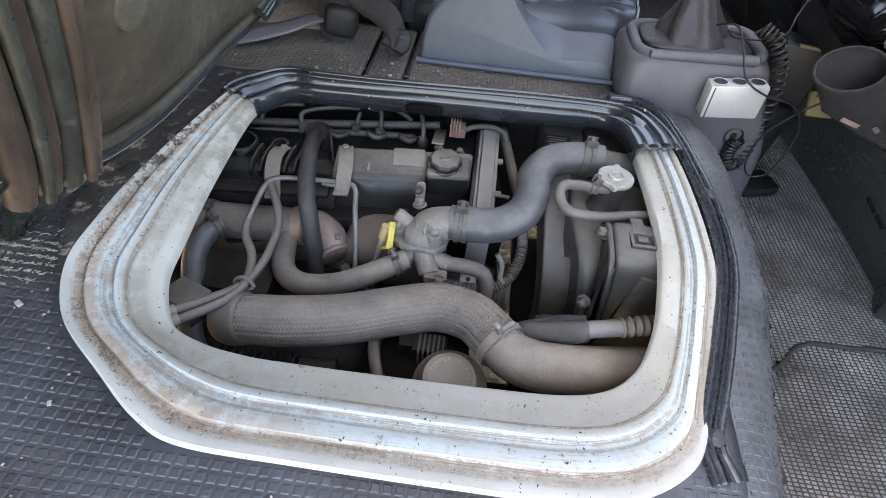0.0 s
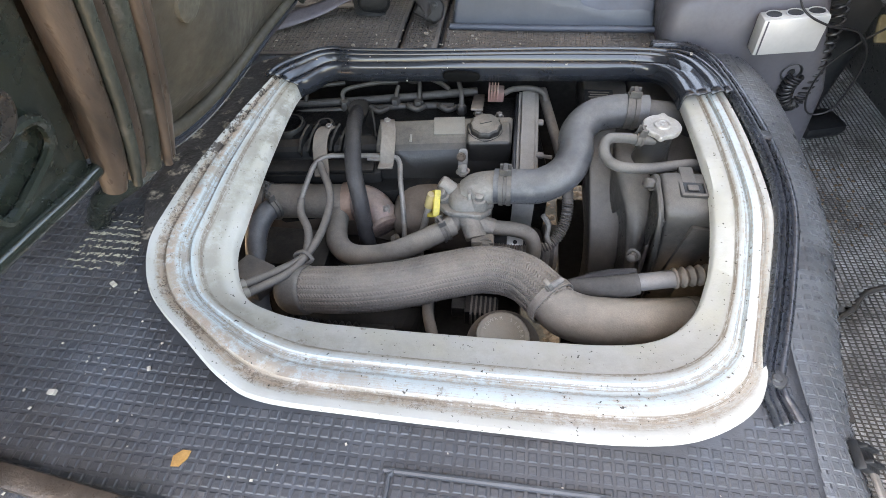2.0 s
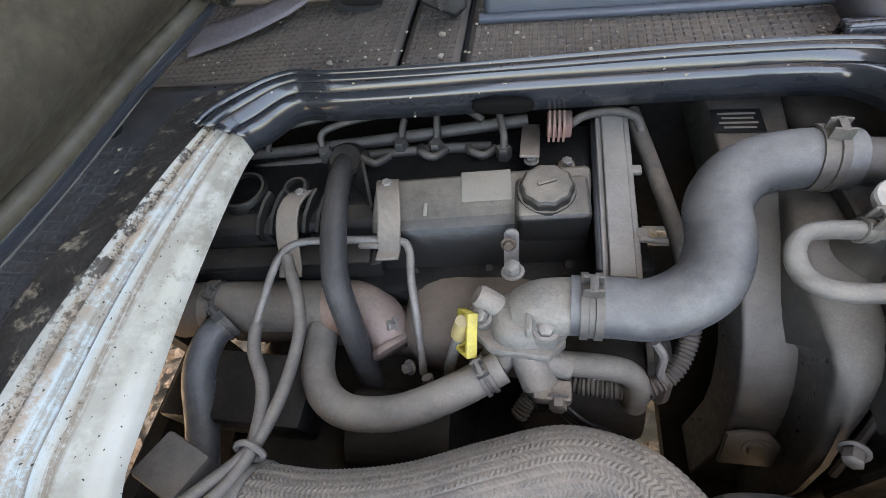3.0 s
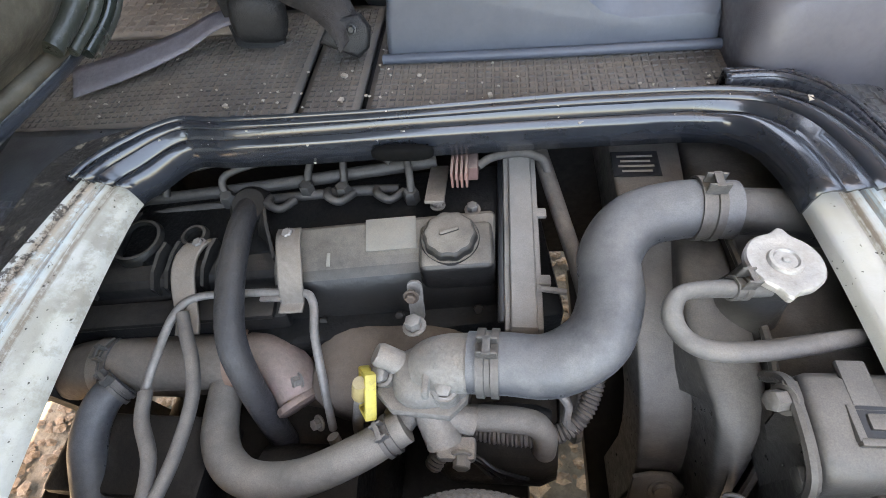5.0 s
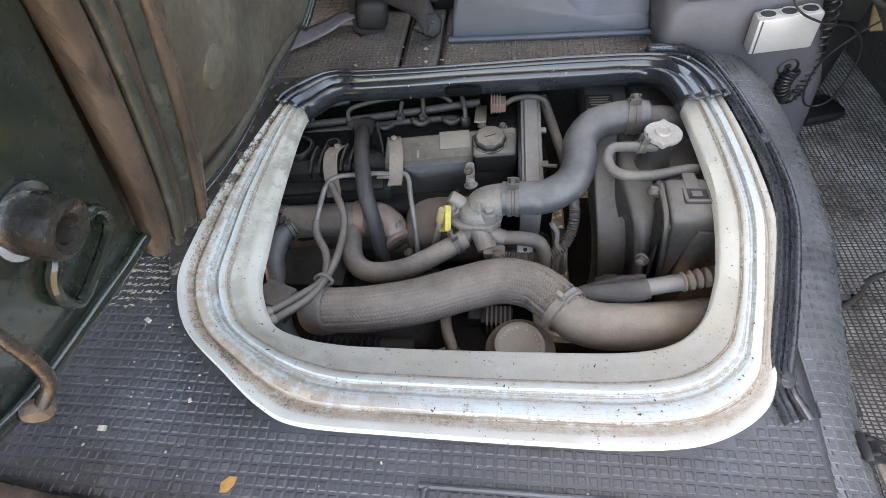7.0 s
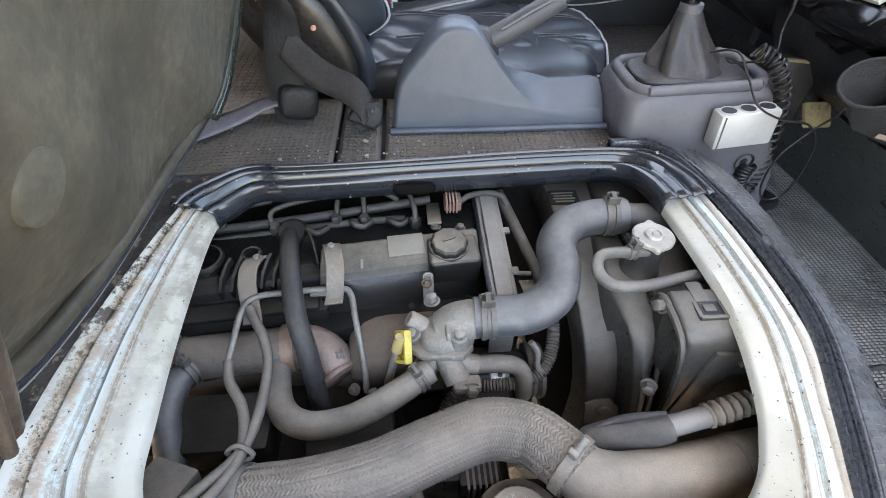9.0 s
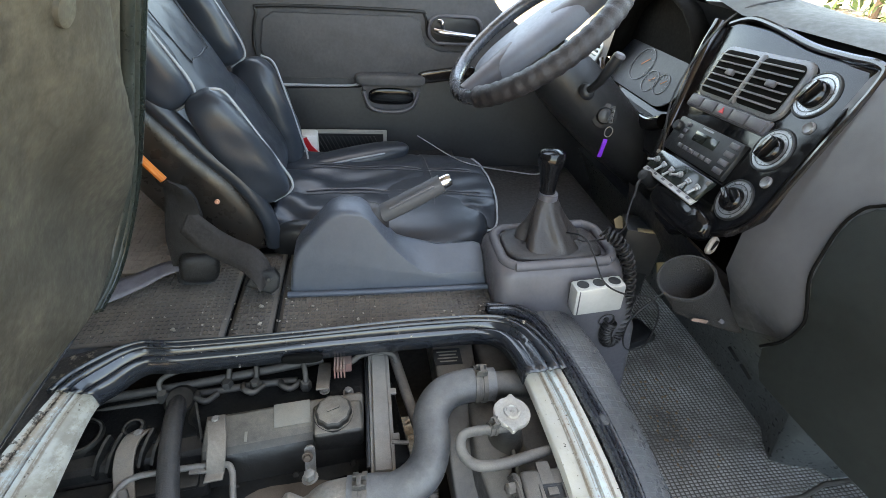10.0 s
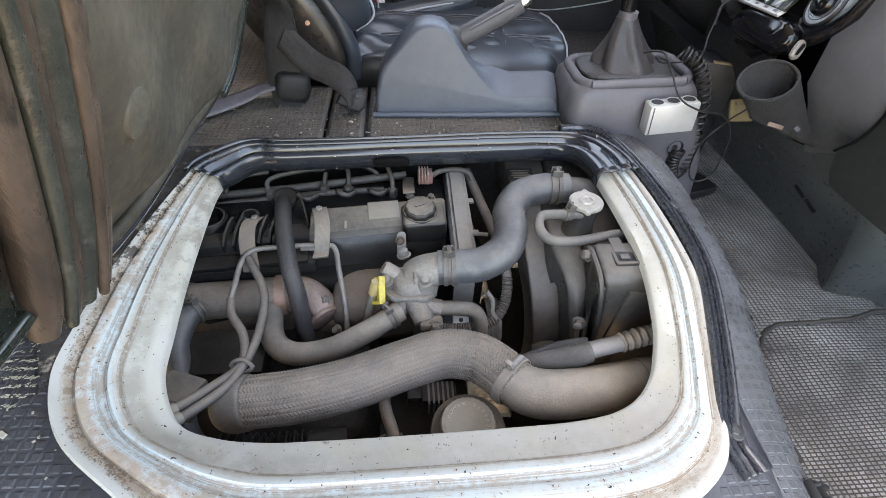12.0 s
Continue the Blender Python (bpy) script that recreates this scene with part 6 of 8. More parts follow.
bm.faces.new([bm.verts[len(bm.verts) - k + i] for i in range(k)])
part("console_body", bm, M_GREYPLASTIC, gear, "grey moulded console body", angle=50)
rim_o = [(.420 + px, .802 + py, .491 + .05 * px) for px, py in rounded(.200, .118, .03, 5)]
part("tray_rim", tube(rim_o, .009, 10, 2, closed=True), M_GREYPLASTIC, gear)
part("boot_base", pillow((.18, .10, .02), Matrix.Translation((.418, .802, .491)), 4, 8), M_BOOT, gear)
# pleated boot
rows = []
for kz in range(15):
    t = kz / 14
    r = .036 * (1 - t) ** 1.2 + .0165
    cx, cy, cz = .414 - .010 * t, .803 + .024 * t, .492 + .082 * t
    row = []
    for s in range(72):
        a = 2 * math.pi * s / 72
        fold = 1 + (.20 * math.sin(5 * a + 3 * t) + .05 * math.sin(9 * a + 4 * t)) * (1 - t) * min(1, t * 4 + .2)
        row.append((cx + r * fold * math.cos(a) * 1.15, cy + r * fold * math.sin(a), cz + .004 * math.sin(7 * a) * (1 - t)))
    rows.append(row)
part("lever_boot", grid(rows, closed_u=True), M_BOOT, gear, "pleated dark leatherette boot", angle=85)
part("boot_collar", tube([(.404, .827, .570), (.404, .827, .584)], [.0175, .0165], 20, 3), M_GREYPLASTIC, gear)
part("gear_knob", lathe([(0, -.072), (.0135, -.070), (.0145, -.045), (.018, -.02), (.0225, -.004), (.0235, .006), (.020, .014), (.010, .018), (0, .0185)], axis_matrix((.400, .838, .642), (-.05, .10, 1)), 32), M_GLOSS, gear, "glossy black gear knob")
for at in ((.524, .717, .375), (.556, .716, .225)):
    part("screw_recess", lathe([(.016, .002), (.0145, .0025), (.012, -.002), (.006, -.003), (.005, .001), (0, .001)], axis_matrix(at, (0, -1, 0)), 24), M_BLACK, gear)

sock = thing("socket_adapter", "silver triple lighter socket box fixed to the console", "adapter", (.47, .705, .42))
m_s = Matrix.Translation((.476, .703, .450)) @ Matrix.Rotation(radians(-6), 4, "Y") @ Matrix.Rotation(radians(-1), 4, "X")
part("adapter_case", box((.088, .030, .056), m_s, .004), M_ALUBOX, sock)
for i in range(3):
    part("socket_ring", lathe([(.0120, .0), (.0120, .0012), (.0106, .0012), (.0104, -.004), (0, -.004)], m_s @ Matrix.Translation((-.028 + i * .028, 0, .0285)), 24), M_ALUBOX, sock, "round socket opening")
    part("socket_hole", lathe([(0, .0004), (.0103, .0004)], m_s @ Matrix.Translation((-.028 + i * .028, 0, .0285)), 20), M_BLACK, sock)
part("seam_line", tube([tuple(m_s @ V(-.038, -.0155, -.026)), tuple(m_s @ V(-.038, -.0155, .026))], .0012, 6, 2), M_GREYPLASTIC, sock)

coil = thing("coiled_cord", "black coiled telephone style cord beside the console", "cord", (.56, .73, .35))
path = spline([(.500, .775, .535), (.525, .755, .520), (.548, .742, .480), (.562, .735, .420), (.566, .728, .360), (.560, .722, .318), (.540, .716, .318), (.528, .712, .350), (.532, .712, .372)], 24)
pts = []
for i, p in enumerate(path):
    d = V(path[min(len(path) - 1, i + 1)]) - V(path[max(0, i - 1)])
    m = axis_matrix(p, d, (0, 1, 0))
    for q in range(3):
        a = (i + q / 3) * 2 * math.pi / 5.2
        f = q / 3
        c0 = V(p).lerp(V(path[min(len(path) - 1, i + 1)]), f)
        pts.append(tuple(c0 + m.to_3x3() @ V(.0100 * math.cos(a), .0100 * math.sin(a), 0)))
part("coil", tube(pts, .0026, 7, 1, smooth=False), M_WIRE, coil)


def cable(label, pts, r=.0016, material=None):
    th = thing("cable", label, "cable", pts[0], group="loose cables round the console")
    part("cable_run", tube(pts, r, 7, 8), material or M_WIRE, th)
    return th


cable("thin black charging cable looped past the cup", [(.432, .80, .520), (.446, .745, .545), (.462, .722, .520), (.474, .690, .490), (.510, .676, .474), (.560, .678, .462), (.596, .682, .415), (.605, .690, .330), (.578, .695, .312), (.555, .692, .345), (.552, .690, .400), (.580, .690, .445), (.605, .690, .470), (.615, .69, .49)])
cable("thin black cable hanging beside the console", [(.600, .870, .575), (.585, .850, .535), (.565, .815, .515), (.525, .79, .512), (.47, .775, .515), (.445, .76, .53)])
cable("thin black cable up the dashboard trim", [(.625, .880, .575), (.655, .900, .600), (.69, .985, .70), (.735, 1.01, .80), (.775, 1.00, .862), (.84, .99, .885), (.90, 1.02, .885)], .002)
cable("pale thin cable behind the gear knob", [(.24, 1.40, .452), (.33, 1.2, .468), (.40, .95, .56), (.402, .87, .60)], .0013, M_PIPING)
cable("twisted brown wire ends on the floor", [(.600, .76, .235), (.590, .735, .20), (.575, .715, .165), (.560, .70, .158)], .0022, M_COPPER)
plug = thing("lighter_plug", "black plug in the dashboard socket", "plug", (.63, .885, .58))
part("plug_body", lathe([(0, .03), (.010, .028), (.013, .015), (.013, -.01), (.016, -.012), (.016, -.02), (0, -.02)], axis_matrix((.632, .885, .578), (-.8, -.2, .5)), 20), M_BLACK, plug)
part("plug_lead", tube([(.615, .880, .590), (.60, .872, .575), (.60, .868, .55)], .003, 8), M_WIRE, plug)

carton = thing("cardboard_box", "small tan cardboard box behind the console", "box", (.63, .87, .38))
part("carton_body", box((.075, .065, .10), at=(.645, .870, .435), m=Matrix.Rotation(radians(-18), 4, "Z"), bevel=.001), M_BLACK, carton)
part("carton_lid", box((.060, .012, .003), at=(.648, .840, .486), m=Matrix.Rotation(radians(-18), 4, "Z"), bevel=.001), M_CARDBOARD, carton, "pale cardboard flap")
tagp = thing("paper_tag", "crumpled tan paper tag under the dashboard", "paper", (.612, .895, .470))
part("tag_sheet", prism([(-.018, -.012), (.012, -.015), (.020, .006), (.0, .018), (-.015, .009)], .002, Matrix.Translation((.612, .895, .472)) @ Matrix.Rotation(radians(25), 4, "X")), M_CARDBOARD, tagp)
ped = thing("accelerator_pedal", "perforated tan brake pedal plate", "pedal", (.70, .80, .33))
bm = box((.05, .010, .045), at=(.700, .815, .400), m=Matrix.Rotation(radians(-40), 4, "X"), bevel=.004)
part("pedal_plate", bm, M_CARDBOARD, ped)
for i in range(3):
    for j in range(3):
        part("pedal_stud", lathe([(.0035, .0), (.003, .003), (0, .003)], axis_matrix((.686 + i * .014, .809 + .004 * j, .390 + j * .012), (0, -1, .8)), 8), M_STEEL, ped)
part("pedal_arm", tube([(.70, .82, .40), (.74, .86, .42), (.78, .9, .48)], .007, 8), M_BLACK, ped)
tunnel = thing("floor_bracket", "black moulded plastic bracket on the footwell floor", "bracket", (.68, .80, .16))
part("bracket_body", box((.09, .07, .03), at=(.72, .86, .172), m=Matrix.Rotation(radians(15), 4, "Z"), bevel=.012), M_BLACK, tunnel)

# hanging cup
cup = thing("hanging_cup", "dark textured plastic cup hung from the dashboard", "cup", (.62, .69, .40))
ring_c, ring_n = V(.554, .620, .554), V(-.30, -.40, .86).normalized()
ru = V(.9, .1, .36)
ru = (ru - ring_n * ru.dot(ring_n)).normalized()
rv = ring_n.cross(ru)
seam_a, seam_b = V(.548, .606, .500), V(.682, .600, .449)
rows = []
for q, shrink in ((0, 1.0), (.03, 1.03), (.06, 1.0), (.2, .99), (.4, .97), (.6, .93), (.8, .86), (.93, .80), (1.0, .78)):
    row = []
    for s in range(48):
        a = 2 * math.pi * s / 48
        top = ring_c + ru * .041 * math.cos(a) + rv * .033 * math.sin(a)
        low = seam_a.lerp(seam_b, .5 + .5 * math.cos(a)) + V(-.10, .9, .1) * .016 * (1 - q * .6) * math.sin(a)
        e = q ** 1.25
        row.append((ring_c + (top - ring_c) * shrink).lerp(low, e))
    rows.append(row)
bm = grid(rows, closed_u=True)
ob = part("cup_body", bm, M_CUP, cup, "grey-black woven mesh pouch")
ob.modifiers.new("thickness", "SOLIDIFY").thickness = .0025
part("cup_lip", tube([tuple(ring_c + (ru * .041 * math.cos(a) + rv * .033 * math.sin(a)) * 1.02) for a in [2 * math.pi * i / 24 for i in range(24)]], .0024, 8, 2, closed=True), M_CUP, cup)
part("cup_hook", box((.012, .008, .022), at=(.606, .656, .586), m=Matrix.Rotation(radians(20), 4, "Y"), bevel=.004), M_GLOSS, cup, "dark glossy hanging clip")
part("cup_ring", tube([(.596, .650, .580), (.604, .656, .596), (.615, .660, .590), (.610, .656, .576)], .004, 8, 5, closed=True), M_STEEL, cup)
part("cup_label", box((.030, .001, .006), at=(.578, .586, .497), m=Matrix.Rotation(radians(16), 4, "Y")), M_COPPER, cup, "small orange strip")
part("cup_print", box((.012, .001, .006), at=(.620, .588, .490), m=Matrix.Rotation(radians(35), 4, "Y")), M_GREYPLASTIC, cup, "worn pale mark")

# ---- dashboard ----
xa = V(-.07, -1, .10).normalized()
ua = V(.39, .07, 1.0)
ua = (ua - xa * ua.dot(xa)).normalized()
na = xa.cross(ua)
DM = Matrix(((xa.x, ua.x, na.x, .65), (xa.y, ua.y, na.y, .739), (xa.z, ua.z, na.z, .612), (0, 0, 0, 1)))
D = lambda a, b, c=0.0: DM @ Matrix.Translation((a, b, c))

dash = thing("dashboard", "charcoal plastic dashboard with glossy dark centre panel", "dashboard", (.95, .66, .40))
# near body, swept along y with a bulging face
def face_row(y):
    t = max(0.0, min(1.0, (.66 - y) / .5))
    bx = .045 * t * t
    low = float(np.interp(y, [.50, .549, .60, .665], [.470, .472, .436, .398]))
    pts = [(1.24, .862), (1.10, .872), (.92, .885), (.80, .880), (.748, .866), (.722 + bx, .835), (.702 + bx, .770), (.680 + bx, .690), (.658 + bx, .600), (.664 + bx, .530), (.69, .49), (.74, low), (.80, low - .01)]
    return [(x, y, z + .02 * t * (z > .5)) for x, z in pts]
def dash_x(y, z):
    pts = sorted((p[2], p[0]) for p in face_row(y)[3:10])
    return float(np.interp(z, [p[0] for p in pts], [p[1] for p in pts]))


rows = [face_row(y) for y in (.665, .655, .62, .56, .48, .38, .26, .12, -.02, -.12)]
bm = grid(rows)
part("dash_body", bm, M_DASH, dash, "smooth charcoal dash body", angle=60)
def kick_top(y):
    return float(np.interp(y, [.50, .549, .60, .66, .80, 1.0], [.476, .474, .440, .400, .39, .40]))


rows = []
for y in (1.45, 1.0, .86, .78, .70, .64, .60, .57, .552, .545):
    z0, x0 = kick_top(y), float(np.interp(y, [.545, .60, .70, 1.0], [.752, .748, .745, .76]))
    x1 = float(np.interp(y, [.545, .60, .70, .9], [.846, .884, .886, .886]))
    rows.append([(x0 + (x1 - x0) * q + .012 * math.sin(math.pi * q), y - .012 * q * (y < .56), z0 + (.148 - z0) * q) for q in (0, .08, .2, .4, .6, .8, .92, 1.0)])
for x, y0, y1 in ((.80, .530, .522), (.86, .515, .508), (.94, .500, .487), (1.05, .49, .482), (1.2, .48, .475)):
    z0 = .462
    rows.append([(x + .09 * (1 - q) * 0 + .07 * q * (x < .9), y0 + (y1 - y0) * q - .03 * math.sin(math.pi * q), z0 + (.148 - z0) * q) for q in (0, .08, .2, .4, .6, .8, .92, 1.0)])
part("kick_panel", grid(rows), M_KICK, dash, "dark lower kick panel", angle=75)
for i in range(2):
    part("kick_slot", tube([(.812, .700 - i * .04, .292 - i * .006), (.812, .668 - i * .04, .286 - i * .006)], .0035, 6, 2), M_BLACK, dash)
# glove box door, set in the near half of the dash
rows = []
for z, yb in ((.430, .520), (.450, .535), (.476, .543), (.51, .522), (.55, .513), (.573, .518), (.613, .538), (.644, .547), (.675, .553), (.70, .552), (.718, .540), (.728, .518)):
    row = []
    for k in range(15):
        y = yb + (-.115 - yb) * (k / 14)
        row.append((dash_x(y, z) - .003 - .003 * min(1, k / 2), y, z))
    rows.append(row)
part("glove_door", grid(rows), M_GLOVE, dash, "dull black glove box door", angle=60)
part("glove_gap", tube([(dash_x(y, z) - .004, y, z) for y, z in ((.547, .476), (.525, .51), (.516, .55), (.521, .573), (.541, .613), (.550, .644), (.556, .675), (.555, .70), (.543, .720), (.50, .731), (.30, .733), (-.1, .733))], .0022, 8, 5), M_SHADEBLACK, dash)
part("glove_clip", lathe([(.006, 0), (.006, .004), (0, .005)], axis_matrix((.90, .478, .36), (-.3, -1, 0)), 14), M_BLACK, dash)
# top, from centre to the far side
rows = []
for y in (.665, .80, .98, 1.06, 1.20, 1.38, 1.47):
    hood = .035 * max(0.0, 1 - ((y - 1.2) / .22) ** 2) if .98 <= y <= 1.42 else 0
    rows.append([(1.24, y, .835), (1.10, y, .850), (.95, y, .872 + hood * .4), (.86, y, .878 + hood), (.80, y, .872 + hood), (.765, y, .858 + hood * .7)])
part("dash_top", grid(rows), M_DASHTOP, dash, "greenish grey dash top", angle=60)
part("dash_back", grid([[(.775, y, .86), (.80, y, .70), (.79, y, .55), (.80, y, .42)] for y in (.66, .9, 1.1, 1.3, 1.47)]), M_SHADEBLACK, dash)
part("far_dash", grid([[(.765, y, .862), (.735, y, .78), (.725, y, .66), (.74, y, .56), (.80, y, .50)] for y in (1.36, 1.40, 1.47)]), M_DASH, dash, angle=60)

# centre panel
outline = [(-.245, .282), (-.13, .272), (-.03, .252), (.04, .246), (.086, .243), (.101, .225), (.099, .14), (.094, .02), (.066, -.024), (.02, -.055), (-.04, -.085), (-.10, -.078), (-.155, -.04), (-.19, .03), (-.218, .10), (-.255, .19), (-.275, .245)]
part("centre_panel", prism(outline, .024, D(0, 0, -.022), .008, 3), M_GLOSS, dash, "glossy black centre panel")
part("panel_edge", tube([tuple(D(a, b, .001) @ V(0, 0, 0)) for a, b in ((-.265, .262), (-.20, .283), (-.13, .276), (-.03, .256), (.04, .250), (.088, .247), (.103, .228), (.101, .14), (.096, .02), (.068, -.026))], .005, 8, 4), M_DARKWOOD, dash, "marbled dark trim edge")
part("left_trim", tube([tuple(D(a, b, .004) @ V(0, 0, 0)) for a, b in ((-.268, .272), (-.262, .215), (-.235, .13), (-.212, .06), (-.185, -.005), (-.165, -.04))], [.014, .013, .012, .010, .009, .007], 12, 5), M_DARKWOOD, dash, "curved marbled trim")
part("lower_tray", pillow((.17, .055, .05), D(-.045, -.040, .002), 3, 8), M_GLOSS, dash, "rounded black ashtray front")

part("vent_frame", prism(rounded(.212, .092, .02), .010, D(-.094, .188, 0), .003), M_VENTFRAME, dash, "grey air vent surround")
for cx in (-.144, -.044):
    # flat black plate: the vent's inner shade is put into its colour
    part("vent_recess", prism(rounded(.092, .076, .012), .002, D(cx, .188, .0105)), M_SHADEBLACK, dash)
    for i in range(6):
        part("vent_slat", box((.088, .0020, .008), D(cx, .188 - .029 + i * .0116, .015) @ Matrix.Rotation(radians(20), 4, "X"), .0008), M_SLAT, dash)
    part("vent_tab", box((.018, .010, .008), D(cx + .008, .190, .018), .002), M_GREYPLASTIC, dash)
part("vent_divider", box((.010, .084, .014), D(-.094, .188, .009), .003), M_VENTFRAME, dash)

part("button_surround", box((.212, .024, .010), D(-.100, .131, .004), .003), M_GREYPLASTIC, dash)
for i in range(5):
    part("button", box((.039, .019, .012), D(-.184 + i * .0415, .131, .006), .003), M_GREYPLASTIC, dash, "grey push button" if i != 2 else "grey hazard push button with a red mark")
part("hazard_mark", prism([(-.006, -.004), (.006, -.004), (0, .006)], .001, D(-.101, .131, .0122)), M_RED, dash)

radio = thing("car_radio", "black car radio with a dark display", "radio", (.67, .84, .64))
part("radio_body", box((.186, .064, .014), D(-.098, .067, .004), .003), M_BLACK, radio)
part("radio_display", box((.066, .018, .004), D(-.092, .078, .0105), .001), M_GLASSDIAL, radio, "dim green-grey display")
part("radio_knob", lathe([(0, .010), (.008, .010), (.0095, .008), (.0095, 0)], D(-.180, .080, .010), 20), M_BLACK, radio)
for i in range(6):
    part("radio_key", box((.014, .007, .003), D(-.142 + i * .0175, .052, .0115), .001), M_GREYPLASTIC, radio)
for i in range(4):
    part("radio_key", box((.022, .009, .003), D(-.022, .090 - i * .0145, .0115), .001), M_GREYPLASTIC, radio)
for i in range(3):
    part("radio_key", box((.012, .007, .003), D(-.155, .090 - i * .012, .0115), .001), M_GREYPLASTIC, radio)
part("radio_print", box((.03, .003, .0006), D(-.10, .0945, .0112)), M_PIPING, radio)

switches = thing("switch_panel", "added panel with a row of silver toggle switches", "switch panel", (.65, .82, .60))
part("switch_plate", box((.170, .040, .008), D(-.090, .010, .018) @ Matrix.Rotation(radians(-18), 4, "X"), .002), M_GLASSDIAL, switches, "clear dark plastic plate")
part("label_strip", box((.168, .014, .006), D(-.090, -.012, .024) @ Matrix.Rotation(radians(-30), 4, "X"), .001), M_ALUBOX, switches, "pale label strip with small printed marks")
for i in range(6):
    part("printed_mark", box((.010, .004, .0006), D(-.160 + i * .028, -.0115, .0275) @ Matrix.Rotation(radians(-30), 4, "X")), M_GREYPLASTIC, switches)
for i in range(6):
    x = -.158 + i * .0275
    part("toggle", lathe([(.0062, 0), (.0062, .003), (.0045, .004), (.0045, .007), (.0024, .008), (.0019, .016), (.0028, .022), (0, .023)], D(x, .012, .022) @ Matrix.Rotation(radians(55 if i % 3 else 20), 4, "X"), 12), M_SILVER, switches, "silver toggle switch")
for i in range(2):
    part("screw", lathe([(.004, 0), (.004, .002), (0, .0025)], D(-.172 + i * .165, .024, .022), 12), M_STEEL, switches)

for i, (a, b) in enumerate(((.036, .194), (.036, .108), (.038, .022))):
    md = D(a, b, 0) @ Matrix.Diagonal((1.13, 1.13, 1.0, 1.0))
    part("dial_ring", lathe([(.0300, 0), (.0300, .004), (.0290, .0055), (.0275, .0055), (.0268, .004)], md, 40), M_BLACK, dash, "black dial surround")
    part("dial_face", lathe([(.0160, .0046), (.0265, .0050), (.0272, .0042)], md, 40), M_DIALRING, dash, "silver heater dial ring")
    part("dial_scale", lathe([(.0215, .0054), (.0225, .0054), (.0225, .0046)], md, 40), M_BLACK, dash)
    part("dial_knob", lathe([(.0170, .004), (.0162, .012), (.0145, .0145), (0, .0145)], md, 32), M_GLOSS, dash, "glossy black dial knob")
    part("dial_grip", box((.0105, .034, .013), D(a, b, .017) @ Matrix.Rotation(radians((-20, -12, 62)[i]), 4, "Z"), .0035), M_GLOSS, dash)
    part("dial_pointer", box((.0022, .014, .0012), D(a, b, .0238) @ Matrix.Rotation(radians((-20, -12, 62)[i]), 4, "Z") @ Matrix.Translation((0, .008, 0))), M_SILVER, dash)
for a, b in ((.064, .152), (.066, .066)):
    part("small_button", lathe([(.009, 0), (.009, .004), (.0075, .006), (.0060, .005), (0, .005)], D(a, b, 0), 20), M_VENTFRAME, dash)

# instrument cluster
part("gauge_backing", prism([(-.17, -.07), (.13, -.07), (.15, .03), (.08, .09), (-.10, .09), (-.18, .03)], .01, axis_matrix((.818, 1.215, .727), (-.9, 0, .42), (0, 0, 1)), .002), M_BLACK, dash)
mcl = axis_matrix((.786, 1.225, .715), (-.9, 0, .42), (0, 0, 1))
part("gauge_panel", prism(rounded(.30, .125, .055), .004, mcl @ Matrix.Translation((0, -.018, 0))), M_GAUGE, dash, "blue-grey gauge panel")
for cx, cy, r in ((.034, -.016, .040), (-.034, -.040, .026), (-.078, -.034, .024)):
    part("gauge_ring", lathe([(r, .005), (r, .0065), (r - .0012, .0065), (r - .0012, .005)], mcl @ Matrix.Translation((-cx, cy, 0)), 32), M_GAUGELINE, dash)
    for q in range(9):
        aa = radians(-30 + 240 * q / 8)
        part("gauge_mark", box((.0010, .004, .0006), mcl @ Matrix.Translation((-cx + (r - .007) * math.cos(aa), cy + (r - .007) * math.sin(aa), .0055)) @ Matrix.Rotation(aa - math.pi / 2, 4, "Z")), M_GAUGELINE, dash)
    part("gauge_needle", box((.0014, r * .7, .001), mcl @ Matrix.Translation((-cx + r * .2, cy + r * .2, .0065)) @ Matrix.Rotation(radians(-45), 4, "Z")), M_ORANGE, dash, "orange needle")
shelf = [[(.778 - .028 * k, y, .662 - .020 * k - .016 * k * k) for k in (0, .5, 1, 1.5, 2)] for y in (1.02, 1.10, 1.20, 1.30, 1.38)]
part("cluster_shelf", grid(shelf), M_GLOSS, dash, "glossy black shelf under the gauges", angle=60)
hood_rows = []
for k in range(13):
    a = math.pi * k / 12
    hood_rows.append([(.80, 1.205 - .175 * math.cos(a), .70 + .165 * math.sin(a)), (.735, 1.205 - .185 * math.cos(a), .685 + .175 * math.sin(a) ** .8)])
bm = grid(hood_rows)
ob = part("cluster_hood", bm, M_SHADEBLACK, dash, "deep black gauge hood")
ob.modifiers.new("thickness", "SOLIDIFY").thickness = .008
part("cluster_trim", tube([(.735, 1.385, .68), (.728, 1.33, .628), (.722, 1.20, .612), (.718, 1.08, .62), (.715, 1.02, .645)], .016, 12), M_DARKWOOD, dash, "glossy dark trim under the gauges")
part("far_vent", prism(rounded(.075, .06, .012), .008, axis_matrix((.728, 1.43, .69), (-1, 0, .3), (0, 0, 1)), .003), M_SILVER, dash, "silver framed side vent")
for i in range(4):
    part("vent_slat", box((.058, .006, .008), axis_matrix((.722, 1.43, .672 + i * .012), (-1, 0, .3), (0, 0, 1)), .001), M_BLACK, dash)
part("knee_panel", grid([[(.74, y, .63), (.72, y, .58), (.74, y, .50), (.79, y, .42)] for y in (.93, 1.10, 1.30, 1.47)]), M_DOORDARK, dash, angle=60)
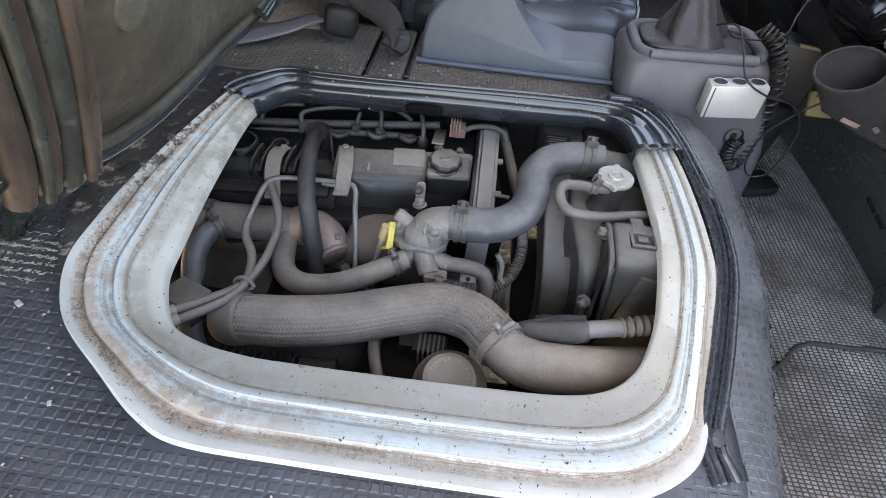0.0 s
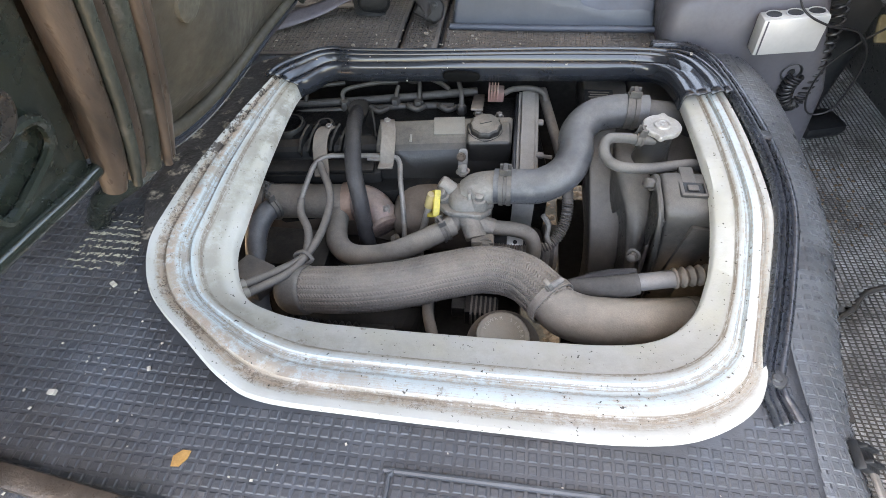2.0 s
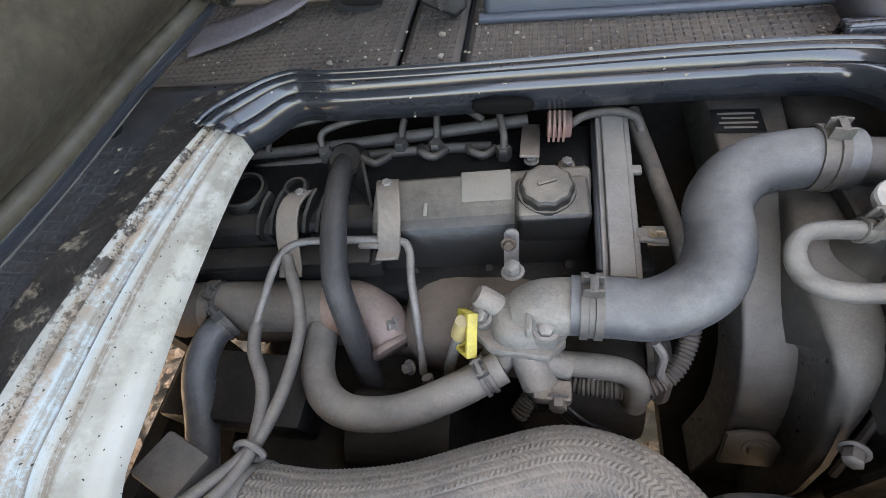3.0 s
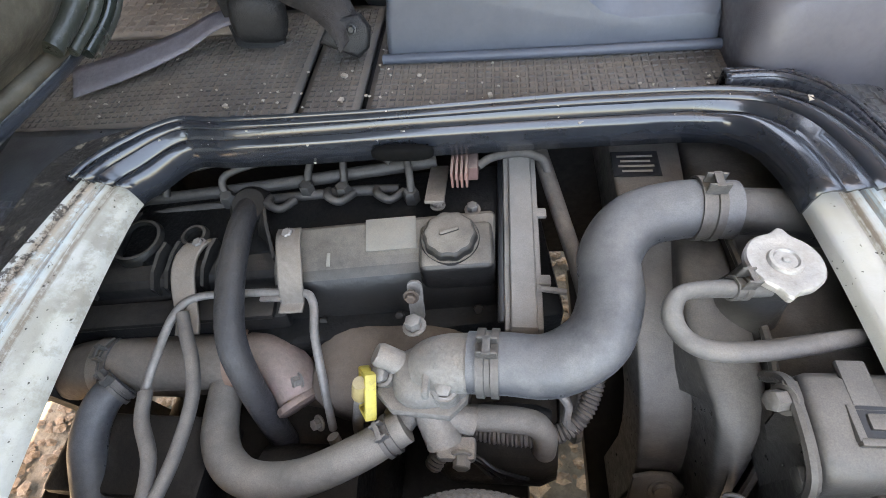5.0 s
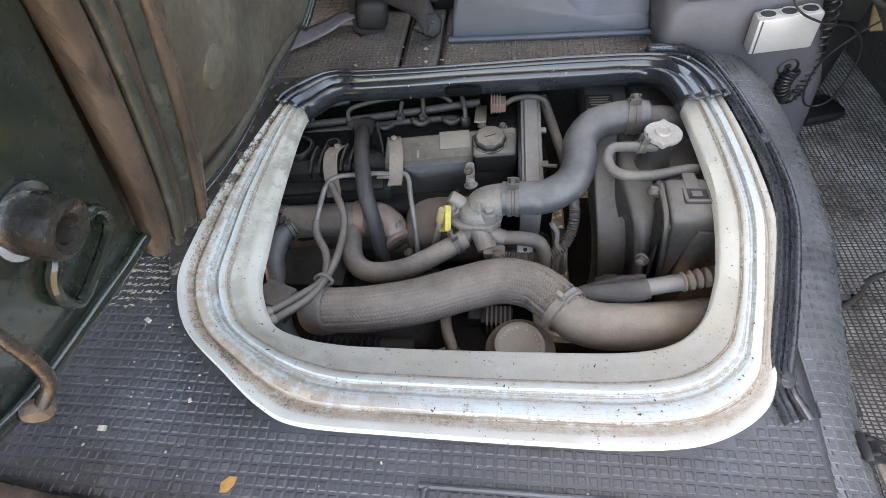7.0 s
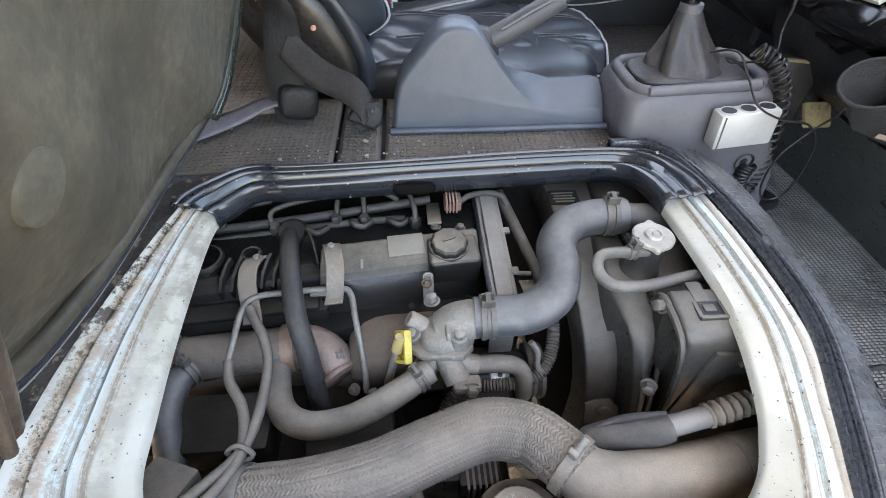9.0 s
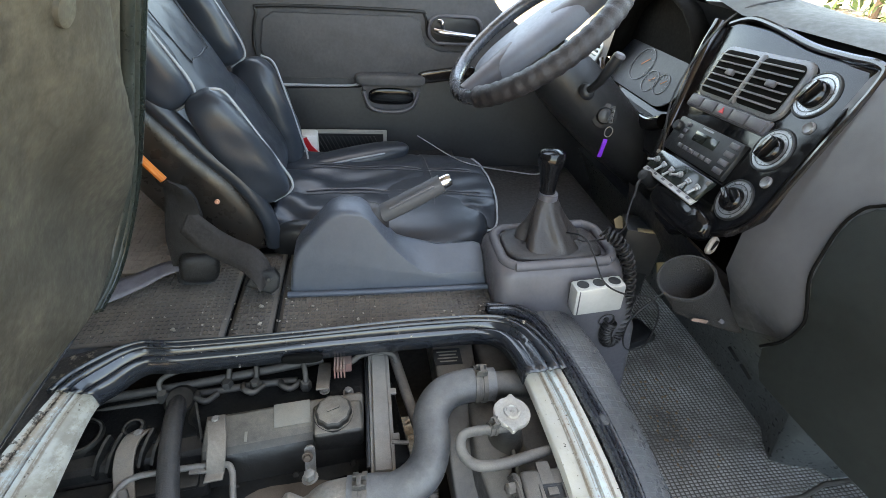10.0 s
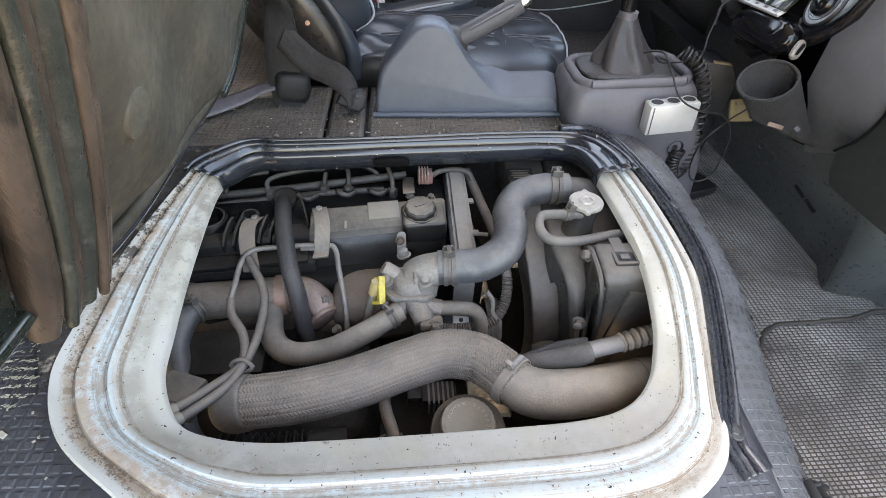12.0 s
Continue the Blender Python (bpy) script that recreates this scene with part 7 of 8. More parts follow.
part("console_link", grid([[(.628, y, .545), (.64, y, .50), (.68, y, .44), (.75, y, .40)] for y in (.66, .80, .94)]), M_BLACK, dash, angle=60)

# ---- steering wheel and column ----
col = thing("steering_column", "black plastic steering column with wheel, stalk and key", "steering column", (.6, 1.1, .6))
wheel = col
wz = V(-.63, 0, .776).normalized()
wm = axis_matrix((.44, 1.15, .78), tuple(wz), (0, 1, 0))
ring = [tuple(wm @ V(.192 * math.cos(a), .192 * math.sin(a), 0)) for a in [2 * math.pi * i / 24 for i in range(24)]]
part("wheel_rim", tube(ring, .0155, 16, 4, closed=True), mat("smooth_wheel_rubber", (.06, .063, .072), .22, 0, .15, 20, .25, 160, coat=.5), wheel, "smooth dark grey wheel rim")
def bumpy(s, a):
    return .0008 * math.sin(s / .024 * 2 * math.pi) + .0015
cover_pts = [tuple(wm @ V(.192 * math.cos(a), .192 * math.sin(a), 0)) for a in [radians(212 + 125 * i / 16) for i in range(17)]]
part("mesh_cover", tube(cover_pts, .0195, 20, 14, radial=bumpy), mat("grey_mesh_fabric", (.030, .027, .029), .5, 0, .3, 40, .35, 1500), wheel, "laced dark mesh cover")
part("hub", pillow((.29, .135, .060), wm @ Matrix.Translation((0, .01, -.012)), 2.8, 14), mat("pale_grey_hub", (.17, .185, .22), .45, 0, .08, 20, .1, 700), wheel, "pale grey airbag hub")
part("hub_emblem", lathe([(0, .002), (.012, .002), (.013, 0)], wm @ Matrix.Translation((0, 0, .0145)), 24), M_GREYPLASTIC, wheel)
for ang in (192, 348):
    a = radians(ang)
    part("spoke", tube([tuple(wm @ V(.05 * math.cos(a), .05 * math.sin(a), -.012)), tuple(wm @ V(.12 * math.cos(a), .12 * math.sin(a), -.008)), tuple(wm @ V(.186 * math.cos(a), .186 * math.sin(a), 0))], [.030, .026, .018], 14), M_GREYPLASTIC, wheel)
part("column_shroud", tube([(.47, 1.14, .735), (.53, 1.135, .690), (.60, 1.13, .635), (.68, 1.13, .57), (.78, 1.13, .49)], [.055, .066, .070, .068, .06], 24), M_BLACK, col)
part("stalk", tube([(.545, 1.06, .690), (.552, 1.035, .715), (.560, 1.020, .745), (.568, 1.012, .772)], [.007, .0085, .011, .0115], 14), M_BLACK, col)
part("stalk_tip", lathe([(0, .004), (.009, .003), (.0115, 0), (.0115, -.004)], axis_matrix((.569, 1.011, .775), (.2, -.2, 1)), 18), M_GREYPLASTIC, col)
part("stalk_boot", lathe([(.018, 0), (.015, .008), (.010, .012), (0, .012)], axis_matrix((.546, 1.062, .690), (.1, -.8, .6)), 20), M_BLACK, col)
part("ignition_lock", lathe([(.026, 0), (.026, .004), (.018, .007), (.015, .016), (.009, .018), (0, .018)], axis_matrix((.600, 1.062, .640), (-.3, -.9, .3)), 24), M_BLACK, col)
part("key", box((.010, .034, .003), axis_matrix((.597, 1.027, .655), (-.5, -.2, .1), (0, 0, 1)) @ Matrix.Rotation(radians(15), 4, "Z"), .001), M_KEY, col, "steel ignition key")
ringp = [tuple(V(.600, 1.022, .618) + V(.009 * math.cos(a), .004, .011 * math.sin(a))) for a in [2 * math.pi * i / 12 for i in range(12)]]
part("key_ring", tube(ringp, .0012, 6, 2, closed=True), M_STEEL, col)
part("key_tag", box((.010, .004, .042), at=(.595, 1.024, .582), m=Matrix.Rotation(radians(5), 4, "Y"), bevel=.002), M_PURPLE, col, "purple plastic key tag")

# ---- driver seat ----
seat = thing("driver_seat", "black leather driver seat with pale piping, well worn", "seat", (.12, 1.13, .38))
part("seat_base", pillow((.36, .38, .13), Matrix.Translation((.10, 1.125, .370)), 6, 10), M_LEATHER, seat)
part("front_pad", pillow((.28, .41, .11), Matrix.Translation((.225, 1.118, .392)), 3.4, 14), M_LEATHER, seat, "smooth black front pad")


def cover_z(u, v):
    """Height of the loose cushion cover; u from back to front, v from near to far."""
    edge = max(0.0, 1 - min(u + .35, 1 - u) / .16) ** 2 * .012 + max(0.0, 1 - min(v, 1 - v) / .15) ** 2 * .030
    z = .447 - .010 * u + .010 * math.sin(math.pi * v) - edge
    z -= .010 * math.exp(-((u - .35) / .25) ** 2 - ((v - .45) / .25) ** 2)
    crease = .0035 * math.sin(26 * v + 9 * u + 2 * math.sin(7 * u)) * math.exp(-((u - .15) / .3) ** 2)
    crease += .0030 * math.sin(34 * u + 12 * v + 3 * math.sin(5 * v)) * math.exp(-((v - .1) / .2) ** 2)
    crease += .0022 * math.sin(19 * u - 23 * v) * math.sin(11 * v)
    for s in (.30, .62):
        crease -= .004 * math.exp(-((v - s - .03 * math.sin(5 * u)) / .012) ** 2)
    crease -= .004 * math.exp(-((u - .68) / .012) ** 2)
    return z + crease


rows = []
for j in range(61):
    v = j / 60
    row = []
    for i in range(61):
        u = i / 60
        x = -.10 + .475 * u + .022 * math.sin(math.pi * v) * u
        y = .965 + .370 * v + .020 * u * (1 - v)
        row.append((x, y, cover_z(u, v)))
    rows.append(row)
ob = part("cushion", grid(rows), M_LEATHER, seat, "creased blue-black leather cushion cover", angle=80)
ob.modifiers.new("thickness", "SOLIDIFY").thickness = .010
part("side_bolster", pillow((.29, .085, .05), Matrix.Translation((.065, 1.280, .438)) @ Matrix.Rotation(radians(12), 4, "Z") @ Matrix.Rotation(radians(-7), 4, "Y"), 2.6, 12), M_LEATHER, seat, "padded side roll of the cover")
def piping(pts, r=.0032):
    part("piping", tube(pts, r, 7, 6), M_PIPING, seat, "pale grey piping")
def on_cover(u, v, lift=.001):
    return (-.10 + .475 * u + .022 * math.sin(math.pi * v) * u, .965 + .370 * v + .020 * u * (1 - v), cover_z(u, v) + lift)


piping([on_cover(u, 0.0) for u in np.linspace(.05, .97, 12)] + [on_cover(1.0, v) for v in np.linspace(.04, 1.0, 12)], .0026)
piping([(-.070, 1.218, .424), (-.02, 1.222, .442), (.06, 1.240, .454), (.14, 1.262, .460), (.190, 1.295, .452)], .0024)
for v0 in (.30, .62):
    for d in (-.018, .018):
        part("stitching", tube([on_cover(u, v0 + .03 * math.sin(5 * u) + d) for u in np.linspace(.12, .92, 24)], .0009, 6, 2), M_GREYPLASTIC, seat)
part("stitching", tube([on_cover(.70, v) for v in np.linspace(.08, .92, 24)], .0009, 6, 2), M_GREYPLASTIC, seat)
# backrest leaning back
bm_back = Matrix.Translation((-.262, 1.110, .695)) @ Matrix.Rotation(radians(-30), 4, "Y")


def crumple(ob, c):
    """Soft creases in the padded leather."""
    for v in ob.data.vertices:
        x, y, z = v.co.x - c[0], v.co.y - c[1], v.co.z - c[2]
        w = math.sin(62 * z + 40 * x + 3 * math.sin(30 * y)) * math.sin(38 * y + 22 * z + 1.3)
        v.co += v.normal * (.0016 * w + .0005 * math.sin(120 * z - 70 * y + 50 * x))


def back_part(name, size, at, power=3.5, rx=0, ry=0, material=None, label=""):
    ob = part(name, pillow(size, bm_back @ Matrix.Translation(at) @ Matrix.Rotation(radians(rx), 4, "X") @ Matrix.Rotation(radians(ry), 4, "Y"), power, 24), material or M_LEATHER, seat, label)
    crumple(ob, (-.26, 1.11, .69))
    return ob


def puff(name, c, size, lean, power=3.0, turn_z=0.0, material=None, label=""):
    """A padded roll of the backrest at a place, leaning back by an angle."""
    m = Matrix.Translation(c) @ Matrix.Rotation(radians(turn_z), 4, "Z") @ Matrix.Rotation(radians(-lean), 4, "Y")
    ob = part(name, pillow(size, m, power, 22), material or M_LEATHER, seat, label)
    crumple(ob, c)
    return m


back_part("backrest", (.10, .36, .66), (-.02, 0, .05), 5)
back_part("centre_pad", (.06, .20, .50), (.034, 0, .12), 4, label="smooth stitched centre pad")
back_part("lower_pad", (.06, .26, .24), (.030, .02, -.16), 3.2, label="creased lower back pad")
m1 = puff("lumbar_bolster", (-.125, .955, .605), (.082, .075, .225), 27, 3.2, 12)
m2 = puff("lumbar_bolster", (-.128, 1.265, .550), (.115, .085, .27), 14, 2.8, -14)
m3 = puff("upper_bolster", (-.272, .945, .815), (.075, .075, .30), 28, 3.6, 8)
m4 = puff("upper_bolster", (-.262, 1.275, .815), (.085, .08, .33), 29, 3.6, -8)
# pale piping round the rolls
for m, sx, sy, sz, side_y in ((m1, .041, .0375, .112, -.15), (m3, .038, .0375, .15, -.15), (m4, .042, .04, .165, -.10), (m2, .058, .0425, .135, .05)):
    pts = [m @ V(sx * .55, sy * side_y, sz * .99), m @ V(sx * .93, sy * side_y, sz * .86)] + [m @ V(sx * .99, sy * side_y, z * sz) for z in (.5, 0, -.5)] + [m @ V(sx * .94, sy * side_y, -.84 * sz), m @ V(sx * .60, sy * side_y, -.99 * sz), m @ V(-sx * .3, sy * side_y, -1.01 * sz)]
    piping([tuple(p) for p in pts], .0024)
part("seam", tube([tuple(bm_back @ V(.0642, y, z)) for y, z in ((-.060, .34), (-.060, .03), (-.035, .0), (.035, .0), (.060, .03), (.060, .34))], .0014, 6, 5), M_BLACK, seat)
part("seam", tube([tuple(bm_back @ V(.0642, y, z)) for y, z in ((-.058, .16), (-.03, .148), (.03, .148), (.058, .16))], .0014, 6, 5), M_BLACK, seat)
# outer side of the shell
side = [(-.258, .706), (-.219, .656), (-.182, .606), (-.14, .558), (-.112, .505), (-.098, .46), (-.098, .405), (-.15, .395), (-.20, .405), (-.27, .48), (-.33, .58), (-.40, .72), (-.45, .85), (-.34, .86)]
part("side_panel", prism(side, .10, Matrix(((1, 0, 0, 0), (0, 0, 1, .918), (0, 1, 0, 0), (0, 0, 0, 1))), .032, 4), M_LEATHERBROWN, seat, "brownish worn leather side panel", angle=70)
edge_pts = [(x + .004, .935, z + .004) for x, z in ((-.33, .80), (-.258, .706), (-.219, .656), (-.182, .606), (-.14, .558), (-.112, .505), (-.098, .46), (-.096, .41))]
part("cover_edge", tube(edge_pts, .016, 12, 6), M_LEATHER, seat, "rolled edge of the seat cover")
part("seat_skirt", pillow((.20, .05, .09), Matrix.Translation((.0, .945, .415)), 3, 8), M_BLACK, seat)
part("seat_rail", box((.42, .03, .03), at=(.12, .955, .362), bevel=.004), M_BLACK, seat)

# ---- belts and buckles ----
buckle = thing("seat_belt_buckle", "black seat belt buckle on a webbing strap", "buckle", (-.09, .815, .40))
m_bk = Matrix.Translation((-.090, .812, .432)) @ Matrix.Rotation(radians(24), 4, "Y") @ Matrix.Rotation(radians(-25), 4, "X")
part("buckle_body", prism([(-.026, -.018), (.020, -.020), (.028, -.006), (.024, .014), (.010, .024), (-.020, .010)], .030, m_bk @ Matrix.Rotation(radians(90), 4, "X") @ Matrix.Translation((0, -.004, -.015)), .006, 3), M_BELTDARK, buckle)
part("buckle_rivet", bolt((-.078, .790, .444), (0, -1, .4), .004, .003), M_BLACK, buckle)


def strap(name, label, pts, width, wdir, material=None):
    th = thing(name, label, "belt", pts[0], group="seat belt straps")
    c = spline(pts, 8)
    rows = []
    for i, p in enumerate(c):
        w = V(wdir) if not callable(wdir) else V(wdir(i / (len(c) - 1)))
        wide = width(i / (len(c) - 1)) if callable(width) else width
        rows.append([V(p) + w.normalized() * wide * s for s in (-.5, -.25, 0, .25, .5)])
    ob = part("webbing", grid(rows), material or M_BELT, th)
    ob.modifiers.new("thickness", "SOLIDIFY").thickness = .002
    for k in (3, 5, 7):
        part("stitching", tube([r + V(0, 0, .0012) for r in rows[-k]], .0009, 6, 2), M_GREYPLASTIC, th, "row of stitching")
    return th


strap("seat_belt", "worn brown-black seat belt webbing twisted to its buckle", [(-.205, .846, .530), (-.186, .842, .508), (-.165, .838, .488), (-.142, .832, .475), (-.120, .824, .468), (-.102, .814, .458), (-.090, .804, .444), (-.086, .798, .428)], .046, lambda t: (.45 + .2 * math.sin(5 * t), .30 + .4 * t, .85 - .75 * t * t))
thick = thing("seat_belt", "thick folded dark seat belt end standing up", "belt", (-.215, .85, .41))
rows = []
for x, z, w, d in ((-.214, .400, .058, .018), (-.216, .44, .060, .018), (-.214, .49, .058, .016), (-.207, .535, .052, .014), (-.203, .570, .047, .013), (-.204, .584, .042, .011), (-.205, .593, .032, .009), (-.206, .598, .016, .006)):
    rows.append([(x + a * w / 2, .850 + b * d / 2 + .006 * math.sin(z * 60 + a), z + .003 * -a) for a, b in ((-1, -.6), (-.6, -1), (0, -.8), (.6, -1), (1, -.6), (1, .6), (0, 1), (-1, .6))])
bm = grid(rows, closed_u=True)
bm.verts.ensure_lookup_table()
bm.faces.new([bm.verts[len(bm.verts) - 8 + i] for i in range(8)])
part("folded_webbing", bm, M_BELTDARK, thick)
strap("seat_belt", "grey webbing strap end lying on the floor", [(-.43, .775, .405), (-.36, .797, .412), (-.30, .826, .420), (-.26, .842, .432), (-.225, .850, .436)], lambda t: .056 - .030 * t, (-.40, .85, .10), mat("pale_webbing", (.15, .14, .16), .75, 0, .2, 25, .5, 900))
anchor = thing("belt_anchor", "black moulded seat belt anchor block", "anchor", (-.20, .87, .40))
part("anchor_body", pillow((.064, .044, .058), Matrix.Translation((-.203, .846, .436)) @ Matrix.Rotation(radians(12), 4, "Z") @ Matrix.Rotation(radians(10), 4, "Y"), 3.5, 8), M_BELTDARK, anchor)
part("anchor_pin", lathe([(.0042, 0), (.0042, .004), (0, .005)], axis_matrix((-.168, .905, .530), (0, -1, .2)), 14), M_PINKPIN, anchor)
strip = thing("orange_strap", "bright orange strap behind the seat", "strap", (-.31, .96, .55))
part("strap_run", tube([(-.335, .900, .722), (-.292, .900, .655), (-.242, .900, .575)], .0065, 8), M_ORANGE, strip)
dirt = random.Random(4)
chips = thing("paint_chips", "small pale paint flakes lying on the mats", "debris", (-.2, .7, .40), kind="stuff")
bm = bmesh.new()
for i in range(330):
    if i % 3 == 1 or i % 7 == 2 or (i >= 240 and i % 2):
        continue
    if i >= 240:
        x, y = dirt.uniform(-.42, -.30), dirt.uniform(.06, .26)
        z = floor_z(x, y) + .0025
    elif i >= 150:
        x, y = dirt.uniform(-.40, .10), .712 + abs(dirt.gauss(0, .05))
        z = .4045
    elif i < 60:
        x, y = dirt.uniform(-.40, .36), .716 + abs(dirt.gauss(0, .025))
        z = .4035
    elif i < 110:
        x, y = dirt.uniform(-.45, .42), dirt.uniform(-.05, .085)
        z = floor_z(x, y) + .002
    else:
        x, y = dirt.uniform(-.43, -.36), dirt.uniform(.2, .6)
        z = floor_z(x, y) + .003
    s = dirt.uniform(.0006, .0016) * (2.6 if dirt.random() < .06 else 1)
    merge(bm, box((s * 2, s * 1.4, s * .8), Matrix.Translation((x, y, z)) @ Matrix.Rotation(dirt.uniform(0, 6), 4, "Z")))
strip_pts = [v.co.copy() for v in bpy.data.objects["far_strip"].data.vertices if v.co.y > .66]
for i in range(60):
    p = dirt.choice(strip_pts)
    s = dirt.uniform(.0007, .0022) * (1.7 if i % 9 == 0 else 1)
    merge(bm, box((s * 2.2, s * 1.3, s * .5), Matrix.Translation((p.x, p.y, p.z + .0014)) @ Matrix.Rotation(dirt.uniform(0, 6), 4, "Z")))
ob = part("flakes", bm, mat("pale_flakes", (.40, .36, .30), .8, 0, .3, 200, 0, 100), chips)

# dry dirt trodden into the footwell mat beside the engine box
crumbs = thing("dry_dirt", "crumbs of dry brown dirt on the footwell mat", "dirt", (.66, .68, .157), kind="stuff")
bm = bmesh.new()
for i in range(110):
    x, y = .645 + abs(dirt.gauss(0, .06)), dirt.uniform(.52, .78)
    s = dirt.uniform(.0008, .0030)
    merge(bm, box((s * 2, s * 1.5, s * .7), Matrix.Translation((x, y, .1555 + .003 * math.sin(x * 11 + y * 13))) @ Matrix.Rotation(dirt.uniform(0, 6), 4, "Z")))
part("crumb_scatter", bm, mat("dry_brown_dirt", (.16, .115, .075), .9, 0, .4, 200, .3, 400), crumbs)

# pale flecks painting in glints on the worn mat beside the rim's rear corner
scr = bmesh.new()
for i in range(420):
    y = dirt.gauss(.272, .024)
    x = dirt.uniform(-.478, -.392) + .3 * (y - .268)
    if not .225 < y < .32:
        continue
    y = round(y / .0105) * .0105 + dirt.gauss(0, .0012)
    s = dirt.uniform(.0005, .0022)
    merge(scr, box((s * 2.4, s * .6, .0005), Matrix.Translation((x, y, floor_z(x, y) + .0022)) @ Matrix.Rotation(dirt.gauss(.3, .4), 4, "Z")))
part("scraped_paint", scr, mat("yellowed_paint_scrapings", (.34, .32, .245), .8, 0, .3, 120, 0.1, 300), chips, "pale flecks standing in for glints on the worn mat")

# ---- raised engine lid with seat pan ----
lidt = thing("raised_passenger_seat", "passenger seat tipped up as engine lid, olive lining below", "seat", (-.40, .40, .40))
LID_K = .35
LID_N, LID_UP = V(1, 0, -LID_K).normalized(), V(LID_K, 0, 1).normalized()


def lid_at(y, z, d=0.0):
    """A place on the lid's leaning underside, d in front of it."""
    return V(-.219 + LID_K * (z - .575), y, z) + LID_N * d


def lid_poly(pts, thick, back, material, name, label="", bevel=.004):
    """A plate in the lid's leaning plane; points are (y, z), back is its distance behind the plane."""
    o = lid_at(0, .575) - LID_N * (back + thick)
    m = Matrix(((0, LID_UP.x, LID_N.x, o.x), (1, LID_UP.y, LID_N.y, o.y), (0, LID_UP.z, LID_N.z, o.z), (0, 0, 0, 1)))
    return part(name, prism([(y, (z - .575) / LID_UP.z) for y, z in pts], thick, m, bevel, 3), material, lidt, label)


lid_poly([(.16, .61), (.215, .585), (.29, .55), (.36, .53), (.44, .522), (.53, .521), (.63, .514), (.68, .518), (.722, .535), (.748, .575), (.760, .63), (.755, .72), (.740, .83), (.716, 1.12), (.15, 1.12)], .05, .036, M_LIDTRIM, "lid_shell", "dark worn lid shell")


# padded lining with soft waves, sunk towards its edge
def lining_low(y):
    return float(np.interp(y, [.225, .281, .36, .44, .53, .63, .672, .692, .712, .722], [.580, .556, .538, .530, .529, .522, .529, .548, .585, .640]))


def lining_depth(y, z, side):
    """Swell of the lining at a place; side is its distance from the far edge."""
    soft = lambda q: max(0.0, min(1.0, q)) ** 2 * (3 - 2 * max(0.0, min(1.0, q)))
    pad = soft((side - .040 - .016 * math.sin(15 * z + .6)) / .022)
    low = soft((z - lining_low(y) + .006) / .06)
    waves = .0075 * math.sin(y * 15 + z * 5) * math.sin(z * 9 + 1) + .0048 * math.sin(y * 31 + 8 * z + 2 * math.sin(z * 9)) + .002 * math.sin(z * 27 + y * 9)
    return -.026 * (1 - low) - .013 * (1 - pad) * low - .010 * (1 - soft(side / .012)) + low * pad * waves - .006


def lining_end(z):
    return float(np.interp(z, [.63, .75, .85, 1.1], [.722, .710, .690, .667]))


rows = []
for j in range(61):
    t = (j / 60) ** 1.3
    row = []
    for i in range(70):
        u = i / 69
        y = .225 + .497 * u
        z = lining_low(y) + (1.10 - lining_low(y)) * t
        y = .225 + (lining_end(z) - .225) * u
        row.append(lid_at(y, z, lining_depth(y, z, lining_end(z) - y)))
    rows.append(row)
part("padded_lining", grid(rows), M_FOAM, lidt, "stained olive felt lining")
for y, z, k in ((.280, .688, .85), (.538, .891, .62), (.29, .92, .62)):
    part("lining_button", lathe([(.021, -.006), (.020, .001), (.015, .0024), (.007, .0018), (0, .0028)], axis_matrix(lid_at(y, z, lining_depth(y, z, lining_end(z) - y) + .0005), tuple(LID_N)) @ Matrix.Diagonal((k, k, 1, 1)), 28), M_BUTTON, lidt, "round pressed fastener")
# two sealing lips beside the lining, each of several ribs
for y0, low, r, d, mt in ((.166, .604, .0105, -.006, M_LIDTRIM), (.178, .600, .0045, .003, M_LIDRUBBER), (.188, .597, .0100, -.005, M_LIDTRIM), (.209, .586, .0095, -.005, M_LIDRUBBER), (.219, .583, .0045, .003, M_LIDTRIM), (.230, .580, .0100, -.005, M_LIDTRIM)):
    part("sealing_lip", tube([tuple(lid_at(y0 + dy, z, d)) for dy, z in ((-.004, low), (.001, .63), (.004, .68), (.002, .76), (-.004, .84), (-.012, 1.1))], [r * .75, r, r, r, r, r], 12, 6), mt, lidt, "worn brown-black rubber sealing lip")
part("lip_groove", tube([tuple(lid_at(.199 + dy, z, -.009)) for dy, z in ((-.003, .594), (.002, .64), (.003, .70), (.0, .80), (-.012, 1.1))], .006, 8, 6), M_BLACK, lidt)
outer = ((.235, .566), (.281, .538), (.36, .518), (.44, .511), (.53, .509), (.63, .502), (.685, .505), (.733, .523), (.761, .565), (.776, .625), (.771, .72), (.755, .82), (.737, .95), (.721, 1.10))
part("edge_seal", tube([tuple(lid_at(y, z, -.034)) for y, z in outer], .0085, 10, 6), M_SEAL, lidt, "black rubber edge seal")
part("edge_seal", tube([tuple(lid_at(y - (.018 if z > .54 and y > .5 else .0), z + (.014 if z < .58 else .004), -.029)) for y, z in outer], .0065, 10, 6), M_FOAM, lidt, "grey inner lip")
part("edge_flange", tube([tuple(lid_at(y + (.012 if z > .54 and y > .5 else .0), z - (.009 if z < .58 else 0), -.046)) for y, z in outer], .006, 8, 6), M_LIDTRIM, lidt)
